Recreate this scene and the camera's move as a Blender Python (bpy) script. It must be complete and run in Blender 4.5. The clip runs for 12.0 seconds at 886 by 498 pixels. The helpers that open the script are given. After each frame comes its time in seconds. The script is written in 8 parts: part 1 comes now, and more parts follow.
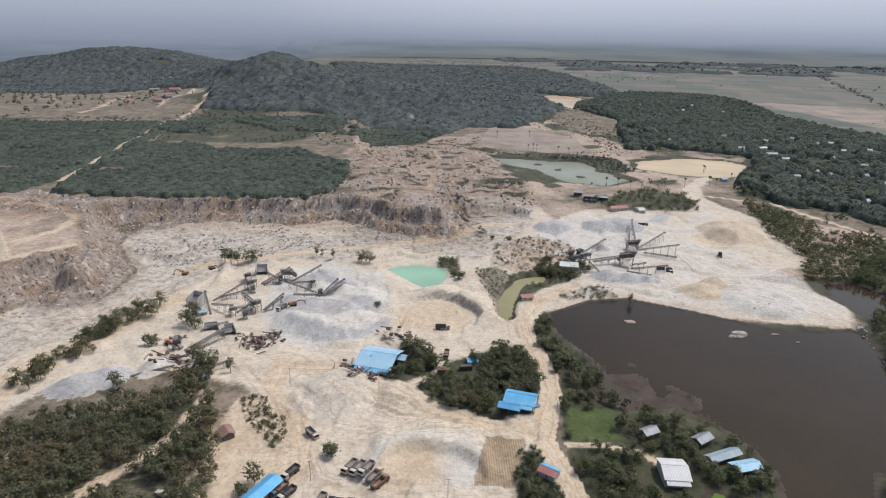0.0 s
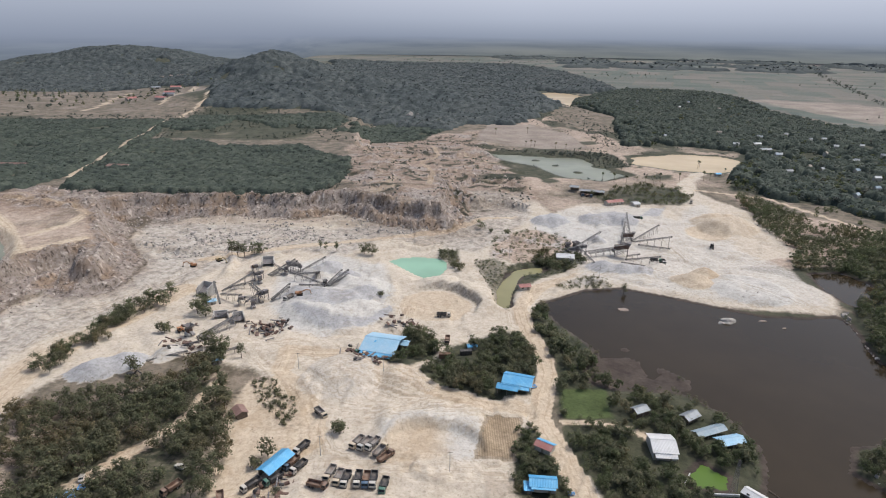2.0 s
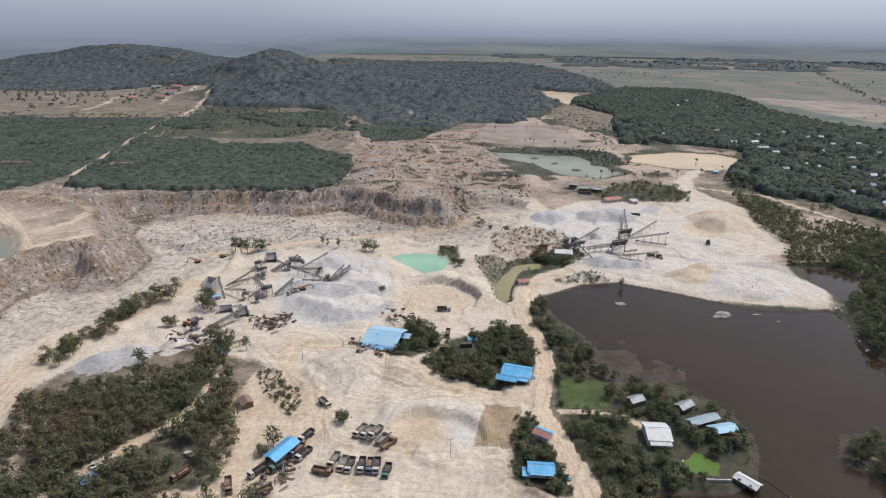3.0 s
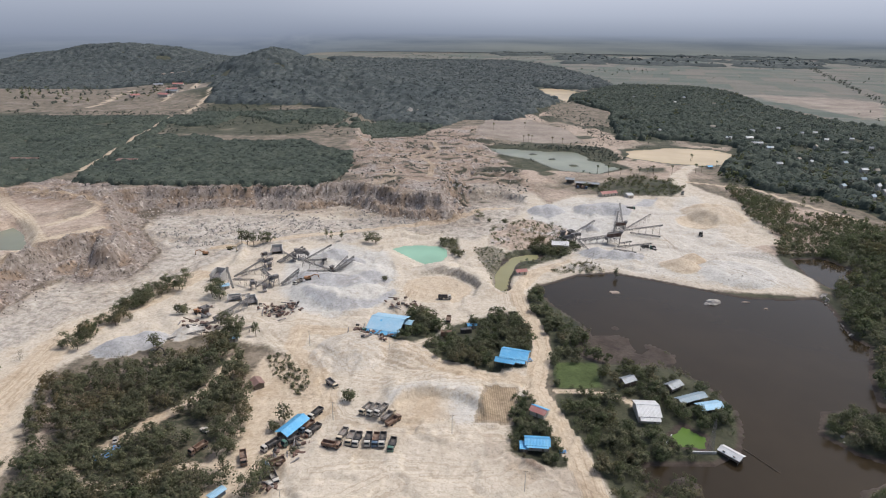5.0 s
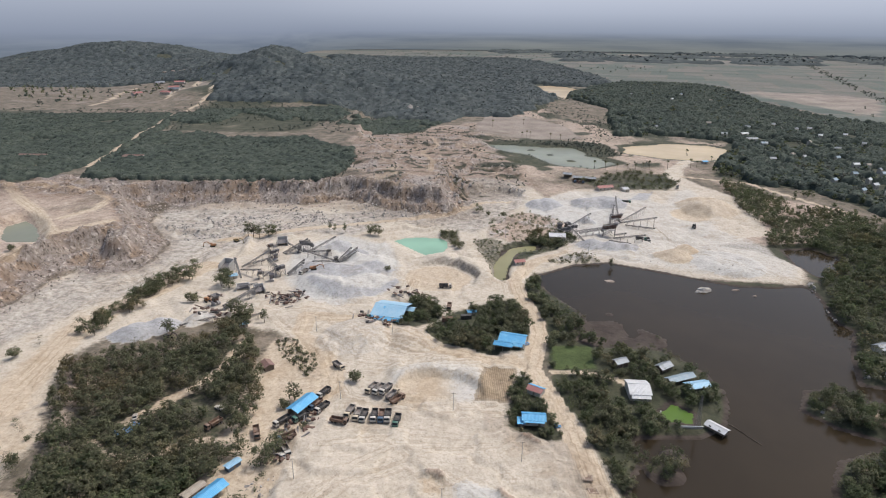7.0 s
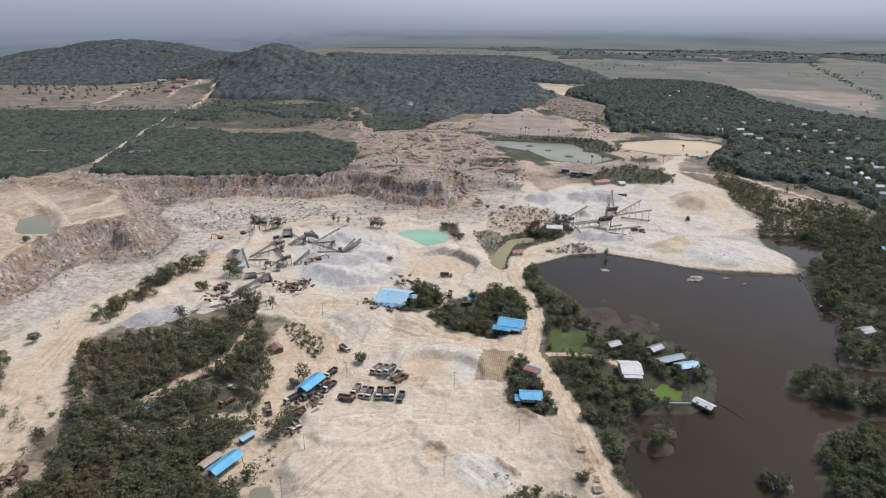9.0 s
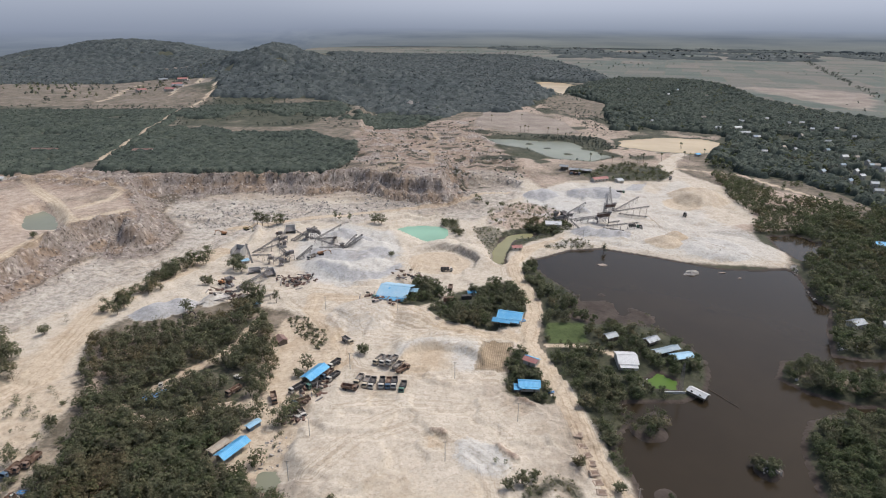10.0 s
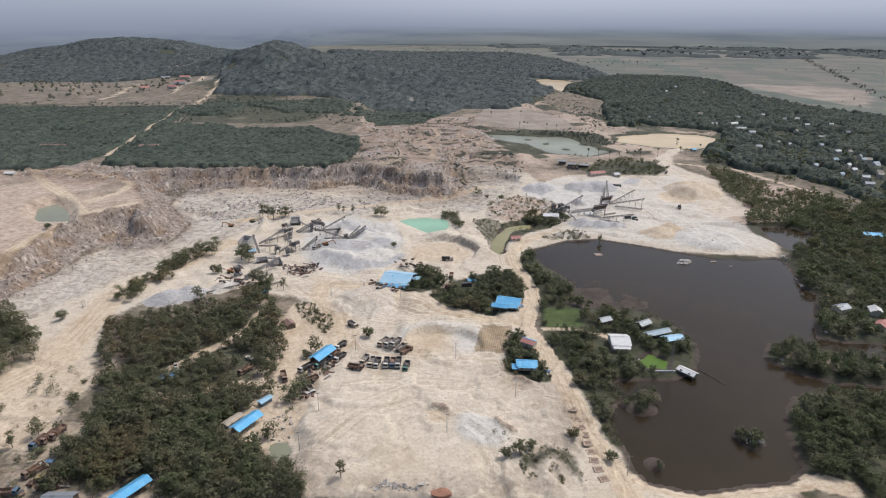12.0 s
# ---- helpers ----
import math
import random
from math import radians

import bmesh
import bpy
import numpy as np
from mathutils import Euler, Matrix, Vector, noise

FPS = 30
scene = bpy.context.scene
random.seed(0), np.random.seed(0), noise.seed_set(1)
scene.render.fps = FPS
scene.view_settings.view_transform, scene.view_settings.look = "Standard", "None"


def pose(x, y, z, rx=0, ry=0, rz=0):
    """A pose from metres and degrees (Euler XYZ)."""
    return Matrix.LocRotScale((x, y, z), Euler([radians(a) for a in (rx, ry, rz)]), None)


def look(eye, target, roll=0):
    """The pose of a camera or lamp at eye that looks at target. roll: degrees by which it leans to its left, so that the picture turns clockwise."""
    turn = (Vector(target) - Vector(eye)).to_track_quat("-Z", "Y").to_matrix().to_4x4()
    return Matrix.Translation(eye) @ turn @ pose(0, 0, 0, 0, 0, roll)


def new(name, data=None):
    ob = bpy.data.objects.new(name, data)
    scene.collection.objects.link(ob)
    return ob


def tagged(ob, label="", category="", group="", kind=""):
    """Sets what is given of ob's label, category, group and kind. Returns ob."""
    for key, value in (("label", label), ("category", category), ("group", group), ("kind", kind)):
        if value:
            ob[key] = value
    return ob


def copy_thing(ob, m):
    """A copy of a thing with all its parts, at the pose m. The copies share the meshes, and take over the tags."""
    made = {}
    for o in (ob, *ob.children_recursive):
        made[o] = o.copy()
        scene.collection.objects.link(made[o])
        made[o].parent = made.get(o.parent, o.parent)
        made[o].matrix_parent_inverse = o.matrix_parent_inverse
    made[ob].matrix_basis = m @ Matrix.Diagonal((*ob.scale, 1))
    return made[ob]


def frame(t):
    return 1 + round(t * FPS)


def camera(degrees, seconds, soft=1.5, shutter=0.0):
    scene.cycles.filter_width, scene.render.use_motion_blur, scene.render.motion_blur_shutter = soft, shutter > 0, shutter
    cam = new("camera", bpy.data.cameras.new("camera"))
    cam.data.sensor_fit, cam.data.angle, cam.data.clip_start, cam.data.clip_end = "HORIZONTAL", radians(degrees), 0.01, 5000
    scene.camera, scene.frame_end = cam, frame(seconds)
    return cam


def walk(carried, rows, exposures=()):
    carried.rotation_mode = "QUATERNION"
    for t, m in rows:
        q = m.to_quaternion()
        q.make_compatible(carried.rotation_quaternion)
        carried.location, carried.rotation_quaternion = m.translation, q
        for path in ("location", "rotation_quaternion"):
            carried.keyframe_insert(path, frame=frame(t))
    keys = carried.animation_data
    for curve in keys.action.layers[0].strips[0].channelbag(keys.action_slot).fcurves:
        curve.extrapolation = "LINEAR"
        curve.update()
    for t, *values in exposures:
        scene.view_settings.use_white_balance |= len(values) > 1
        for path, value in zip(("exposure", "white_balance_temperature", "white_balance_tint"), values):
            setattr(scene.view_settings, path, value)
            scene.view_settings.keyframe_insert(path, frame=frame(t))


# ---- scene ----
# ------------------------------------------------------------------ camera
cam = camera(72.0, 12.0, soft=1.1)


def flight(t):
    """The drone backs away at a steady pace while its nose sinks a little."""
    u = t / 12.0
    x = -5.797 * u + 0.746 * u * u
    y = -84.995 * u - 2.967 * u * u
    z = 154.996 + 5.817 * u - 4.892 * u * u
    yaw = math.degrees(-0.013075 * u + 0.006827 * u * u)
    pitch = math.degrees(-0.339667 - 0.022046 * u + 0.003235 * u * u)
    roll = math.degrees(0.014724 - 0.013060 * u + 0.001952 * u * u)
    return pose(x, y, z, 90 + pitch, 0, yaw) @ pose(0, 0, 0, 0, 0, roll)


walk(cam, [(k * 0.5, flight(k * 0.5)) for k in range(25)])

# ------------------------------------------------------------------ light
SUN_ELEVATION, SUN_AZIMUTH = 58.0, 60.0        # degrees above the plain; clockwise from +y
world = bpy.data.worlds.new("hazy_sky")
scene.world = world
world.use_nodes = True
wn = world.node_tree.nodes
sky = wn.new("ShaderNodeTexSky")
sky.sky_type = "NISHITA"
sky.sun_disc = False
sky.sun_elevation = radians(SUN_ELEVATION)
sky.sun_rotation = radians(SUN_AZIMUTH)
sky.air_density, sky.dust_density, sky.ozone_density = 1.0, 4.0, 1.0
wn["Background"].inputs["Strength"].default_value = 0.15
world.node_tree.links.new(sky.outputs["Color"], wn["Background"].inputs["Color"])

sun = new("sun", bpy.data.lights.new("sun", "SUN"))
sun.data.energy, sun.data.angle, sun.data.color = 2.25, radians(1.2), (0.985, 0.985, 0.975)
sun.matrix_world = look((600 * math.sin(radians(SUN_AZIMUTH)), 600 * math.cos(radians(SUN_AZIMUTH)),
                         600 * math.tan(radians(SUN_ELEVATION))), (0, 0, 0))
scene.view_settings.exposure = 0.09
# ------------------------------------------------------------------ small tools
def lattice(ix, iy, seed):
    n = (ix * 374761393 + iy * 668265263 + seed * 1274126177) & 0x7FFFFFFF
    n = ((n ^ (n >> 13)) * 1103515245) & 0x7FFFFFFF
    return ((n ^ (n >> 16)) & 0xFFFF) / 65535.0


def value_noise(x, y, seed=0):
    ix, iy = np.floor(x).astype(np.int64), np.floor(y).astype(np.int64)
    fx, fy = x - ix, y - iy
    fx, fy = fx * fx * (3 - 2 * fx), fy * fy * (3 - 2 * fy)
    a = lattice(ix, iy, seed) * (1 - fx) + lattice(ix + 1, iy, seed) * fx
    b = lattice(ix, iy + 1, seed) * (1 - fx) + lattice(ix + 1, iy + 1, seed) * fx
    return a * (1 - fy) + b * fy


def fbm(x, y, size, octaves=4, seed=0):
    """Rough noise from about -1 to 1, whose largest swells are size metres wide."""
    total, amp = 0.0, 0.5
    for k in range(octaves):
        total = total + amp * (2 * value_noise(x / size * 2 ** k, y / size * 2 ** k, seed + 17 * k) - 1)
        amp *= 0.5
    return total


def smooth(lo, hi, v):
    u = np.clip((v - lo) / (hi - lo), 0, 1)
    return u * u * (3 - 2 * u)


def inside(x, y, outline, margin=60.0):
    """Distance to an outline on the plan: positive inside, negative outside, cut off at -margin."""
    pts = np.array(outline, float)
    d = np.full(x.shape, -margin)
    near = ((x > pts[:, 0].min() - margin) & (x < pts[:, 0].max() + margin)
            & (y > pts[:, 1].min() - margin) & (y < pts[:, 1].max() + margin))
    px, py = x[near], y[near]
    best, odd = np.full(px.shape, 1e9), np.zeros(px.shape, bool)
    for (ax, ay), (bx, by) in zip(pts, np.roll(pts, -1, 0)):
        ex, ey = bx - ax, by - ay
        u = np.clip(((px - ax) * ex + (py - ay) * ey) / (ex * ex + ey * ey + 1e-9), 0, 1)
        best = np.minimum(best, (px - ax - u * ex) ** 2 + (py - ay - u * ey) ** 2)
        if ay != by:
            odd ^= ((ay > py) != (by > py)) & (px < ex * (py - ay) / ey + ax)
    d[near] = np.maximum(np.where(odd, 1, -1) * np.sqrt(best), -margin)
    return d


def along(x, y, line, reach=60.0):
    """Distance to a line of points on the plan, at most reach."""
    pts = np.array(line, float)
    d = np.full(x.shape, reach)
    near = ((x > pts[:, 0].min() - reach) & (x < pts[:, 0].max() + reach)
            & (y > pts[:, 1].min() - reach) & (y < pts[:, 1].max() + reach))
    px, py = x[near], y[near]
    best = np.full(px.shape, reach * reach)
    for (ax, ay), (bx, by) in zip(pts[:-1], pts[1:]):
        ex, ey = bx - ax, by - ay
        u = np.clip(((px - ax) * ex + (py - ay) * ey) / (ex * ex + ey * ey + 1e-9), 0, 1)
        best = np.minimum(best, (px - ax - u * ex) ** 2 + (py - ay - u * ey) ** 2)
    d[near] = np.sqrt(best)
    return d


def mesh_from(name, verts, faces, material, smooth_shade=False):
    """A mesh from arrays: verts (n, 3), faces (m, 3) or (m, 4)."""
    me = bpy.data.meshes.new(name)
    verts, faces = np.asarray(verts, np.float32), np.asarray(faces, np.int32)
    m, k = faces.shape
    me.vertices.add(len(verts))
    me.vertices.foreach_set("co", verts.ravel())
    me.loops.add(m * k)
    me.loops.foreach_set("vertex_index", faces.ravel())
    me.polygons.add(m)
    me.polygons.foreach_set("loop_start", np.arange(0, m * k, k, dtype=np.int32))
    me.polygons.foreach_set("loop_total", np.full(m, k, np.int32))
    me.polygons.foreach_set("use_smooth", np.full(m, smooth_shade))
    me.update(calc_edges=True)
    me.validate()
    if material:
        me.materials.append(material)
    return me


def thing(name, m, label, category, group=""):
    """An empty at the base of a thing."""
    ob = new(name)
    ob.empty_display_size = 0.5
    ob.matrix_basis = m
    return tagged(ob, label, category, group)


def part(name, bm, material, parent, label=""):
    me = bpy.data.meshes.new(name)
    bm.normal_update()
    bm.to_mesh(me)
    bm.free()
    me.materials.append(material)
    ob = new(name, me)
    ob.parent = parent
    return tagged(ob, label)


def share(name, me, parent, m=None):
    """One more piece on a mesh that others use too."""
    ob = new(name, me)
    ob.parent = parent
    if m is not None:
        ob.matrix_basis = m
    return ob


def box(bm, size, at=(0, 0, 0), rot=(0, 0, 0), bevel=0.0):
    """A box of that size, centred at a place, with bevelled edges."""
    m = pose(*at, *rot) @ Matrix.Diagonal((*size, 1))
    made = bmesh.ops.create_cube(bm, size=1.0, matrix=m)
    if bevel:
        edges = list({e for v in made["verts"] for e in v.link_edges})
        bmesh.ops.bevel(bm, geom=edges, offset=bevel, segments=1, affect="EDGES")
    return bm


def rod(bm, a, b, r, sides=6, r2=None):
    """A round bar from a to b."""
    a, b = Vector(a), Vector(b)
    axis = b - a
    m = Matrix.Translation((a + b) / 2) @ axis.to_track_quat("Z", "Y").to_matrix().to_4x4()
    bmesh.ops.create_cone(bm, cap_ends=True, segments=sides, radius1=r, radius2=r if r2 is None else r2,
                          depth=axis.length, matrix=m)
    return bm


def beam(bm, a, b, w, h):
    """A square-edged beam from a to b, w wide and h deep."""
    a, b = Vector(a), Vector(b)
    axis = b - a
    m = Matrix.Translation((a + b) / 2) @ axis.to_track_quat("Y", "Z").to_matrix().to_4x4()
    bmesh.ops.create_cube(bm, size=1.0, matrix=m @ Matrix.Diagonal((w, axis.length, h, 1)))
    return bm


def prism(bm, outline, x0, x1):
    """An outline of (y, z) points drawn out from x0 to x1."""
    ends = [[bm.verts.new((x, y, z)) for y, z in outline] for x in (x0, x1)]
    n = len(outline)
    bm.faces.new(ends[0][::-1])
    bm.faces.new(ends[1])
    for k in range(n):
        bm.faces.new((ends[0][k], ends[0][(k + 1) % n], ends[1][(k + 1) % n], ends[1][k]))
    bmesh.ops.recalc_face_normals(bm, faces=bm.faces)
    return bm
# ------------------------------------------------------------------ materials
def material(name, rough=0.8, metal=0.0, spec=0.3):
    mat = bpy.data.materials.new(name)
    mat.use_nodes = True
    b = mat.node_tree.nodes["Principled BSDF"]
    b.inputs["Roughness"].default_value = rough
    b.inputs["Metallic"].default_value = metal
    b.inputs["Specular IOR Level"].default_value = spec
    return mat, mat.node_tree.nodes, mat.node_tree.links, b


def noise_node(nodes, links, vec, scale, detail=4.0, rough=0.6):
    n = nodes.new("ShaderNodeTexNoise")
    n.inputs["Scale"].default_value = scale
    n.inputs["Detail"].default_value = detail
    n.inputs["Roughness"].default_value = rough
    links.new(vec, n.inputs["Vector"])
    return n.outputs["Fac"]


def ramp(nodes, links, fac, *stops):
    r = nodes.new("ShaderNodeValToRGB")
    while len(r.color_ramp.elements) < len(stops):
        r.color_ramp.elements.new(0.5)
    for e, (p, c) in zip(r.color_ramp.elements, stops):
        e.position = p
        e.color = (*c, 1) if len(c) == 3 else c
    links.new(fac, r.inputs["Fac"])
    return r.outputs["Color"]


def mix(nodes, links, fac, a, b, blend="MIX"):
    n = nodes.new("ShaderNodeMix")
    n.data_type, n.blend_type = "RGBA", blend
    for socket, value in ((n.inputs["Factor"], fac), (n.inputs["A"], a), (n.inputs["B"], b)):
        if isinstance(value, (int, float)):
            socket.default_value = value
        elif isinstance(value, tuple):
            socket.default_value = (*value, 1)
        else:
            links.new(value, socket)
    return n.outputs["Result"]


def bump(nodes, links, height, bsdf, strength, distance):
    n = nodes.new("ShaderNodeBump")
    n.inputs["Strength"].default_value = strength
    n.inputs["Distance"].default_value = distance
    links.new(height, n.inputs["Height"])
    links.new(n.outputs["Normal"], bsdf.inputs["Normal"])


def worn(name, colour, wear, rough=0.6, metal=0.0, scale=0.8, amount=0.5, bumpy=0.0, per_object=0.0):
    """Paint, metal or timber with patches of wear and finer grime."""
    mat, nodes, links, b = material(name, rough, metal)
    co = nodes.new("ShaderNodeTexCoord").outputs["Object"]
    big = noise_node(nodes, links, co, scale, 5)
    fine = noise_node(nodes, links, co, scale * 9, 3)
    col = mix(nodes, links, ramp(nodes, links, big, (0.62 - amount * 0.35, (0, 0, 0)), (0.78, (1, 1, 1))), colour, wear)
    col = mix(nodes, links, 0.35, col, ramp(nodes, links, fine, (0.3, (0.55, 0.53, 0.5)), (0.7, (1, 1, 1))), "MULTIPLY")
    if per_object:
        info = nodes.new("ShaderNodeObjectInfo").outputs["Random"]
        col = mix(nodes, links, per_object, col, ramp(nodes, links, info, (0, (0.6, 0.6, 0.6)), (1, (1.25, 1.2, 1.1))), "MULTIPLY")
    links.new(col, b.inputs["Base Color"])
    if bumpy:
        bump(nodes, links, fine, b, bumpy, 0.05)
    return mat


def ground_material():
    mat, nodes, links, b = material("dusty_ground", 0.95, 0, 0.15)
    # bluish sheen lightens ground at grazing angles, in place of distant haze
    b.inputs["Sheen Weight"].default_value = 0.05
    b.inputs["Sheen Roughness"].default_value = 0.6
    b.inputs["Sheen Tint"].default_value = (0.85, 0.92, 1.0, 1)
    pos = nodes.new("ShaderNodeNewGeometry").outputs["Position"]
    broad = noise_node(nodes, links, pos, 0.018, 5)
    mid = noise_node(nodes, links, pos, 0.09, 6, 0.65)
    fine = noise_node(nodes, links, pos, 0.5, 2.5, 0.6)
    soil = nodes.new("ShaderNodeVertexColor")
    soil.layer_name = "soil"
    cover = nodes.new("ShaderNodeVertexColor")
    cover.layer_name = "cover"
    extra = nodes.new("ShaderNodeVertexColor")
    extra.layer_name = "extra"

    def split(n):
        s = nodes.new("ShaderNodeSeparateColor")
        links.new(n.outputs["Color"], s.inputs["Color"])
        return s.outputs["Red"], s.outputs["Green"], s.outputs["Blue"]

    dust, gravel, tan = split(soil)
    green, rock, mud = split(cover)
    field, red, lush = split(extra)

    def two(a, c, fac=mid, lo=0.35, hi=0.65):
        return ramp(nodes, links, fac, (lo, a), (hi, c))

    def edge(mask):
        """Frays a mask with the finer noise."""
        m = nodes.new("ShaderNodeMath")
        m.operation = "MULTIPLY_ADD"
        links.new(fine, m.inputs[0])
        m.inputs[1].default_value = 0.5
        m.inputs[2].default_value = -0.25
        a = nodes.new("ShaderNodeMath")
        a.operation = "ADD"
        links.new(mask, a.inputs[0])
        links.new(m.outputs[0], a.inputs[1])
        return ramp(nodes, links, a.outputs[0], (0.3, (0, 0, 0)), (0.7, (1, 1, 1)))

    plough = nodes.new("ShaderNodeVertexColor")
    plough.layer_name = "plough"
    plain, stonefloor, gully = split(plough)
    grit = noise_node(nodes, links, pos, 0.22, 7, 0.72)
    clods = noise_node(nodes, links, pos, 1.1, 1.5, 0.6)
    upright = nodes.new("ShaderNodeMapping")
    upright.inputs["Scale"].default_value = (0.30, 0.30, 0.10)
    upright.inputs["Rotation"].default_value = (0.25, 0.2, 0)
    links.new(pos, upright.inputs["Vector"])
    cracks = noise_node(nodes, links, upright.outputs["Vector"], 1.0, 6, 0.72)
    veins = nodes.new("ShaderNodeTexNoise")
    veins.noise_type = "RIDGED_MULTIFRACTAL"
    veins.inputs["Scale"].default_value = 0.05
    veins.inputs["Detail"].default_value = 6
    veins.inputs["Distortion"].default_value = 0.6
    links.new(pos, veins.inputs["Vector"])
    col = two((0.085, 0.075, 0.052), (0.235, 0.19, 0.145))
    plots = nodes.new("ShaderNodeTexBrick")
    skew = nodes.new("ShaderNodeMapping")
    skew.inputs["Rotation"].default_value = (0, 0, 0.35)
    links.new(pos, skew.inputs["Vector"])
    links.new(skew.outputs["Vector"], plots.inputs["Vector"])
    plots.inputs["Scale"].default_value = 1.0
    plots.inputs["Brick Width"].default_value = 120.0
    plots.inputs["Row Height"].default_value = 190.0
    plots.inputs["Mortar Size"].default_value = 3.0
    plots.inputs["Bias"].default_value = -0.2
    plots.inputs["Color1"].default_value = (0.100, 0.120, 0.106, 1)
    plots.inputs["Color2"].default_value = (0.190, 0.164, 0.146, 1)
    plots.inputs["Mortar"].default_value = (0.15, 0.14, 0.115, 1)
    strips = nodes.new("ShaderNodeTexBrick")
    links.new(skew.outputs["Vector"], strips.inputs["Vector"])
    strips.inputs["Scale"].default_value = 1.0
    strips.inputs["Brick Width"].default_value = 260.0
    strips.inputs["Row Height"].default_value = 75.0
    strips.inputs["Mortar Size"].default_value = 1.5
    strips.inputs["Color1"].default_value = (0.72, 0.78, 0.74, 1)
    strips.inputs["Color2"].default_value = (1.28, 1.18, 1.12, 1)
    strips.inputs["Mortar"].default_value = (0.8, 0.85, 0.75, 1)
    tilled = mix(nodes, links, 0.9, plots.outputs["Color"], strips.outputs["Color"], "MULTIPLY")
    paddies = mix(nodes, links, 0.15, tilled, two((0.085, 0.095, 0.076), (0.165, 0.150, 0.118), broad))
    col = mix(nodes, links, edge(plain), col, paddies)
    col = mix(nodes, links, edge(field), col, two((0.20, 0.165, 0.135), (0.32, 0.27, 0.225), broad))
    col = mix(nodes, links, edge(red), col, two((0.27, 0.20, 0.155), (0.48, 0.395, 0.315), grit))
    # rock: slanting strata, shade of clefts painted dark, rust-stained and pale patches
    slant = nodes.new("ShaderNodeMapping")
    slant.inputs["Scale"].default_value = (0.42, 0.42, 0.13)
    slant.inputs["Rotation"].default_value = (0.5, -0.55, 0.3)
    links.new(pos, slant.inputs["Vector"])
    strata = noise_node(nodes, links, slant.outputs["Vector"], 1.0, 5, 0.68)
    stain = noise_node(nodes, links, pos, 0.045, 4)
    stone = ramp(nodes, links, stain, (0.38, (0.50, 0.465, 0.43)), (0.52, (0.45, 0.395, 0.35)), (0.60, (0.43, 0.335, 0.25)), (0.66, (0.40, 0.335, 0.28)))
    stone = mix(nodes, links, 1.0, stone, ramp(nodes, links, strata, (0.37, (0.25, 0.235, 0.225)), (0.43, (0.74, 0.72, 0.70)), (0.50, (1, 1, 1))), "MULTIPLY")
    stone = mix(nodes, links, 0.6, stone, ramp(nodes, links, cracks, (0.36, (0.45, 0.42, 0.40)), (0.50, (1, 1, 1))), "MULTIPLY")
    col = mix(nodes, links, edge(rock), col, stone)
    col = mix(nodes, links, edge(dust), col, two((0.448, 0.386, 0.308), (0.530, 0.466, 0.382), grit))
    col = mix(nodes, links, edge(stonefloor), col, two((0.25, 0.220, 0.186), (0.460, 0.413, 0.354), grit, 0.38, 0.56))
    col = mix(nodes, links, edge(tan), col, two((0.42, 0.338, 0.245), (0.525, 0.436, 0.332), grit))
    col = mix(nodes, links, edge(gravel), col, two((0.42, 0.398, 0.362), (0.525, 0.50, 0.46), grit))
    pile = nodes.new("ShaderNodeVertexColor")
    pile.layer_name = "pile"
    rows_across = nodes.new("ShaderNodeTexWave")
    rows_across.inputs["Scale"].default_value = 0.32
    rows_across.inputs["Distortion"].default_value = 0.6
    links.new(pos, rows_across.inputs["Vector"])
    col = mix(nodes, links, edge(split(pile)[1]), col, mix(nodes, links, 0.6, two((0.25, 0.185, 0.125), (0.35, 0.27, 0.185), grit), ramp(nodes, links, rows_across.outputs["Fac"], (0.3, (0.7, 0.72, 0.66)), (0.6, (1.1, 1.1, 1.1))), "MULTIPLY"))
    col = mix(nodes, links, edge(split(pile)[0]), col, two((0.315, 0.308, 0.305), (0.40, 0.392, 0.385), grit))
    col = mix(nodes, links, edge(green), col, two((0.032, 0.037, 0.021), (0.085, 0.082, 0.050)))
    col = mix(nodes, links, edge(lush), col, two((0.055, 0.075, 0.024), (0.082, 0.108, 0.038)))
    col = mix(nodes, links, edge(mud), col, two((0.044, 0.033, 0.027), (0.085, 0.066, 0.053)))
    col = mix(nodes, links, 0.35, col, ramp(nodes, links, fine, (0.25, (0.62, 0.60, 0.57)), (0.55, (1, 1, 1))), "MULTIPLY")
    col = mix(nodes, links, 0.3, col, ramp(nodes, links, clods, (0.3, (0.66, 0.64, 0.61)), (0.5, (1, 1, 1))), "MULTIPLY")
    col = mix(nodes, links, 0.25, col, ramp(nodes, links, veins.outputs["Fac"], (0.25, (1, 1, 1)), (0.6, (0.86, 0.83, 0.79)), (0.95, (0.62, 0.58, 0.53))), "MULTIPLY")
    speck = noise_node(nodes, links, pos, 0.7, 8, 0.78)
    col = mix(nodes, links, 0.75, col, ramp(nodes, links, speck, (0.36, (0.58, 0.56, 0.53)), (0.46, (0.97, 0.97, 0.97)), (0.60, (1.07, 1.07, 1.06))), "MULTIPLY")
    # wheel tracks that follow the roads
    lane = nodes.new("ShaderNodeAttribute")
    lane.attribute_name = "lane"
    across = nodes.new("ShaderNodeCombineXYZ")
    links.new(lane.outputs["Fac"], across.inputs["X"])
    drift = nodes.new("ShaderNodeMath")
    drift.operation = "MULTIPLY"
    drift.inputs[1].default_value = 2.5
    links.new(noise_node(nodes, links, pos, 0.03, 2), drift.inputs[0])
    links.new(drift.outputs[0], across.inputs["Y"])
    ruts = noise_node(nodes, links, across.outputs["Vector"], 0.9, 3, 0.6)
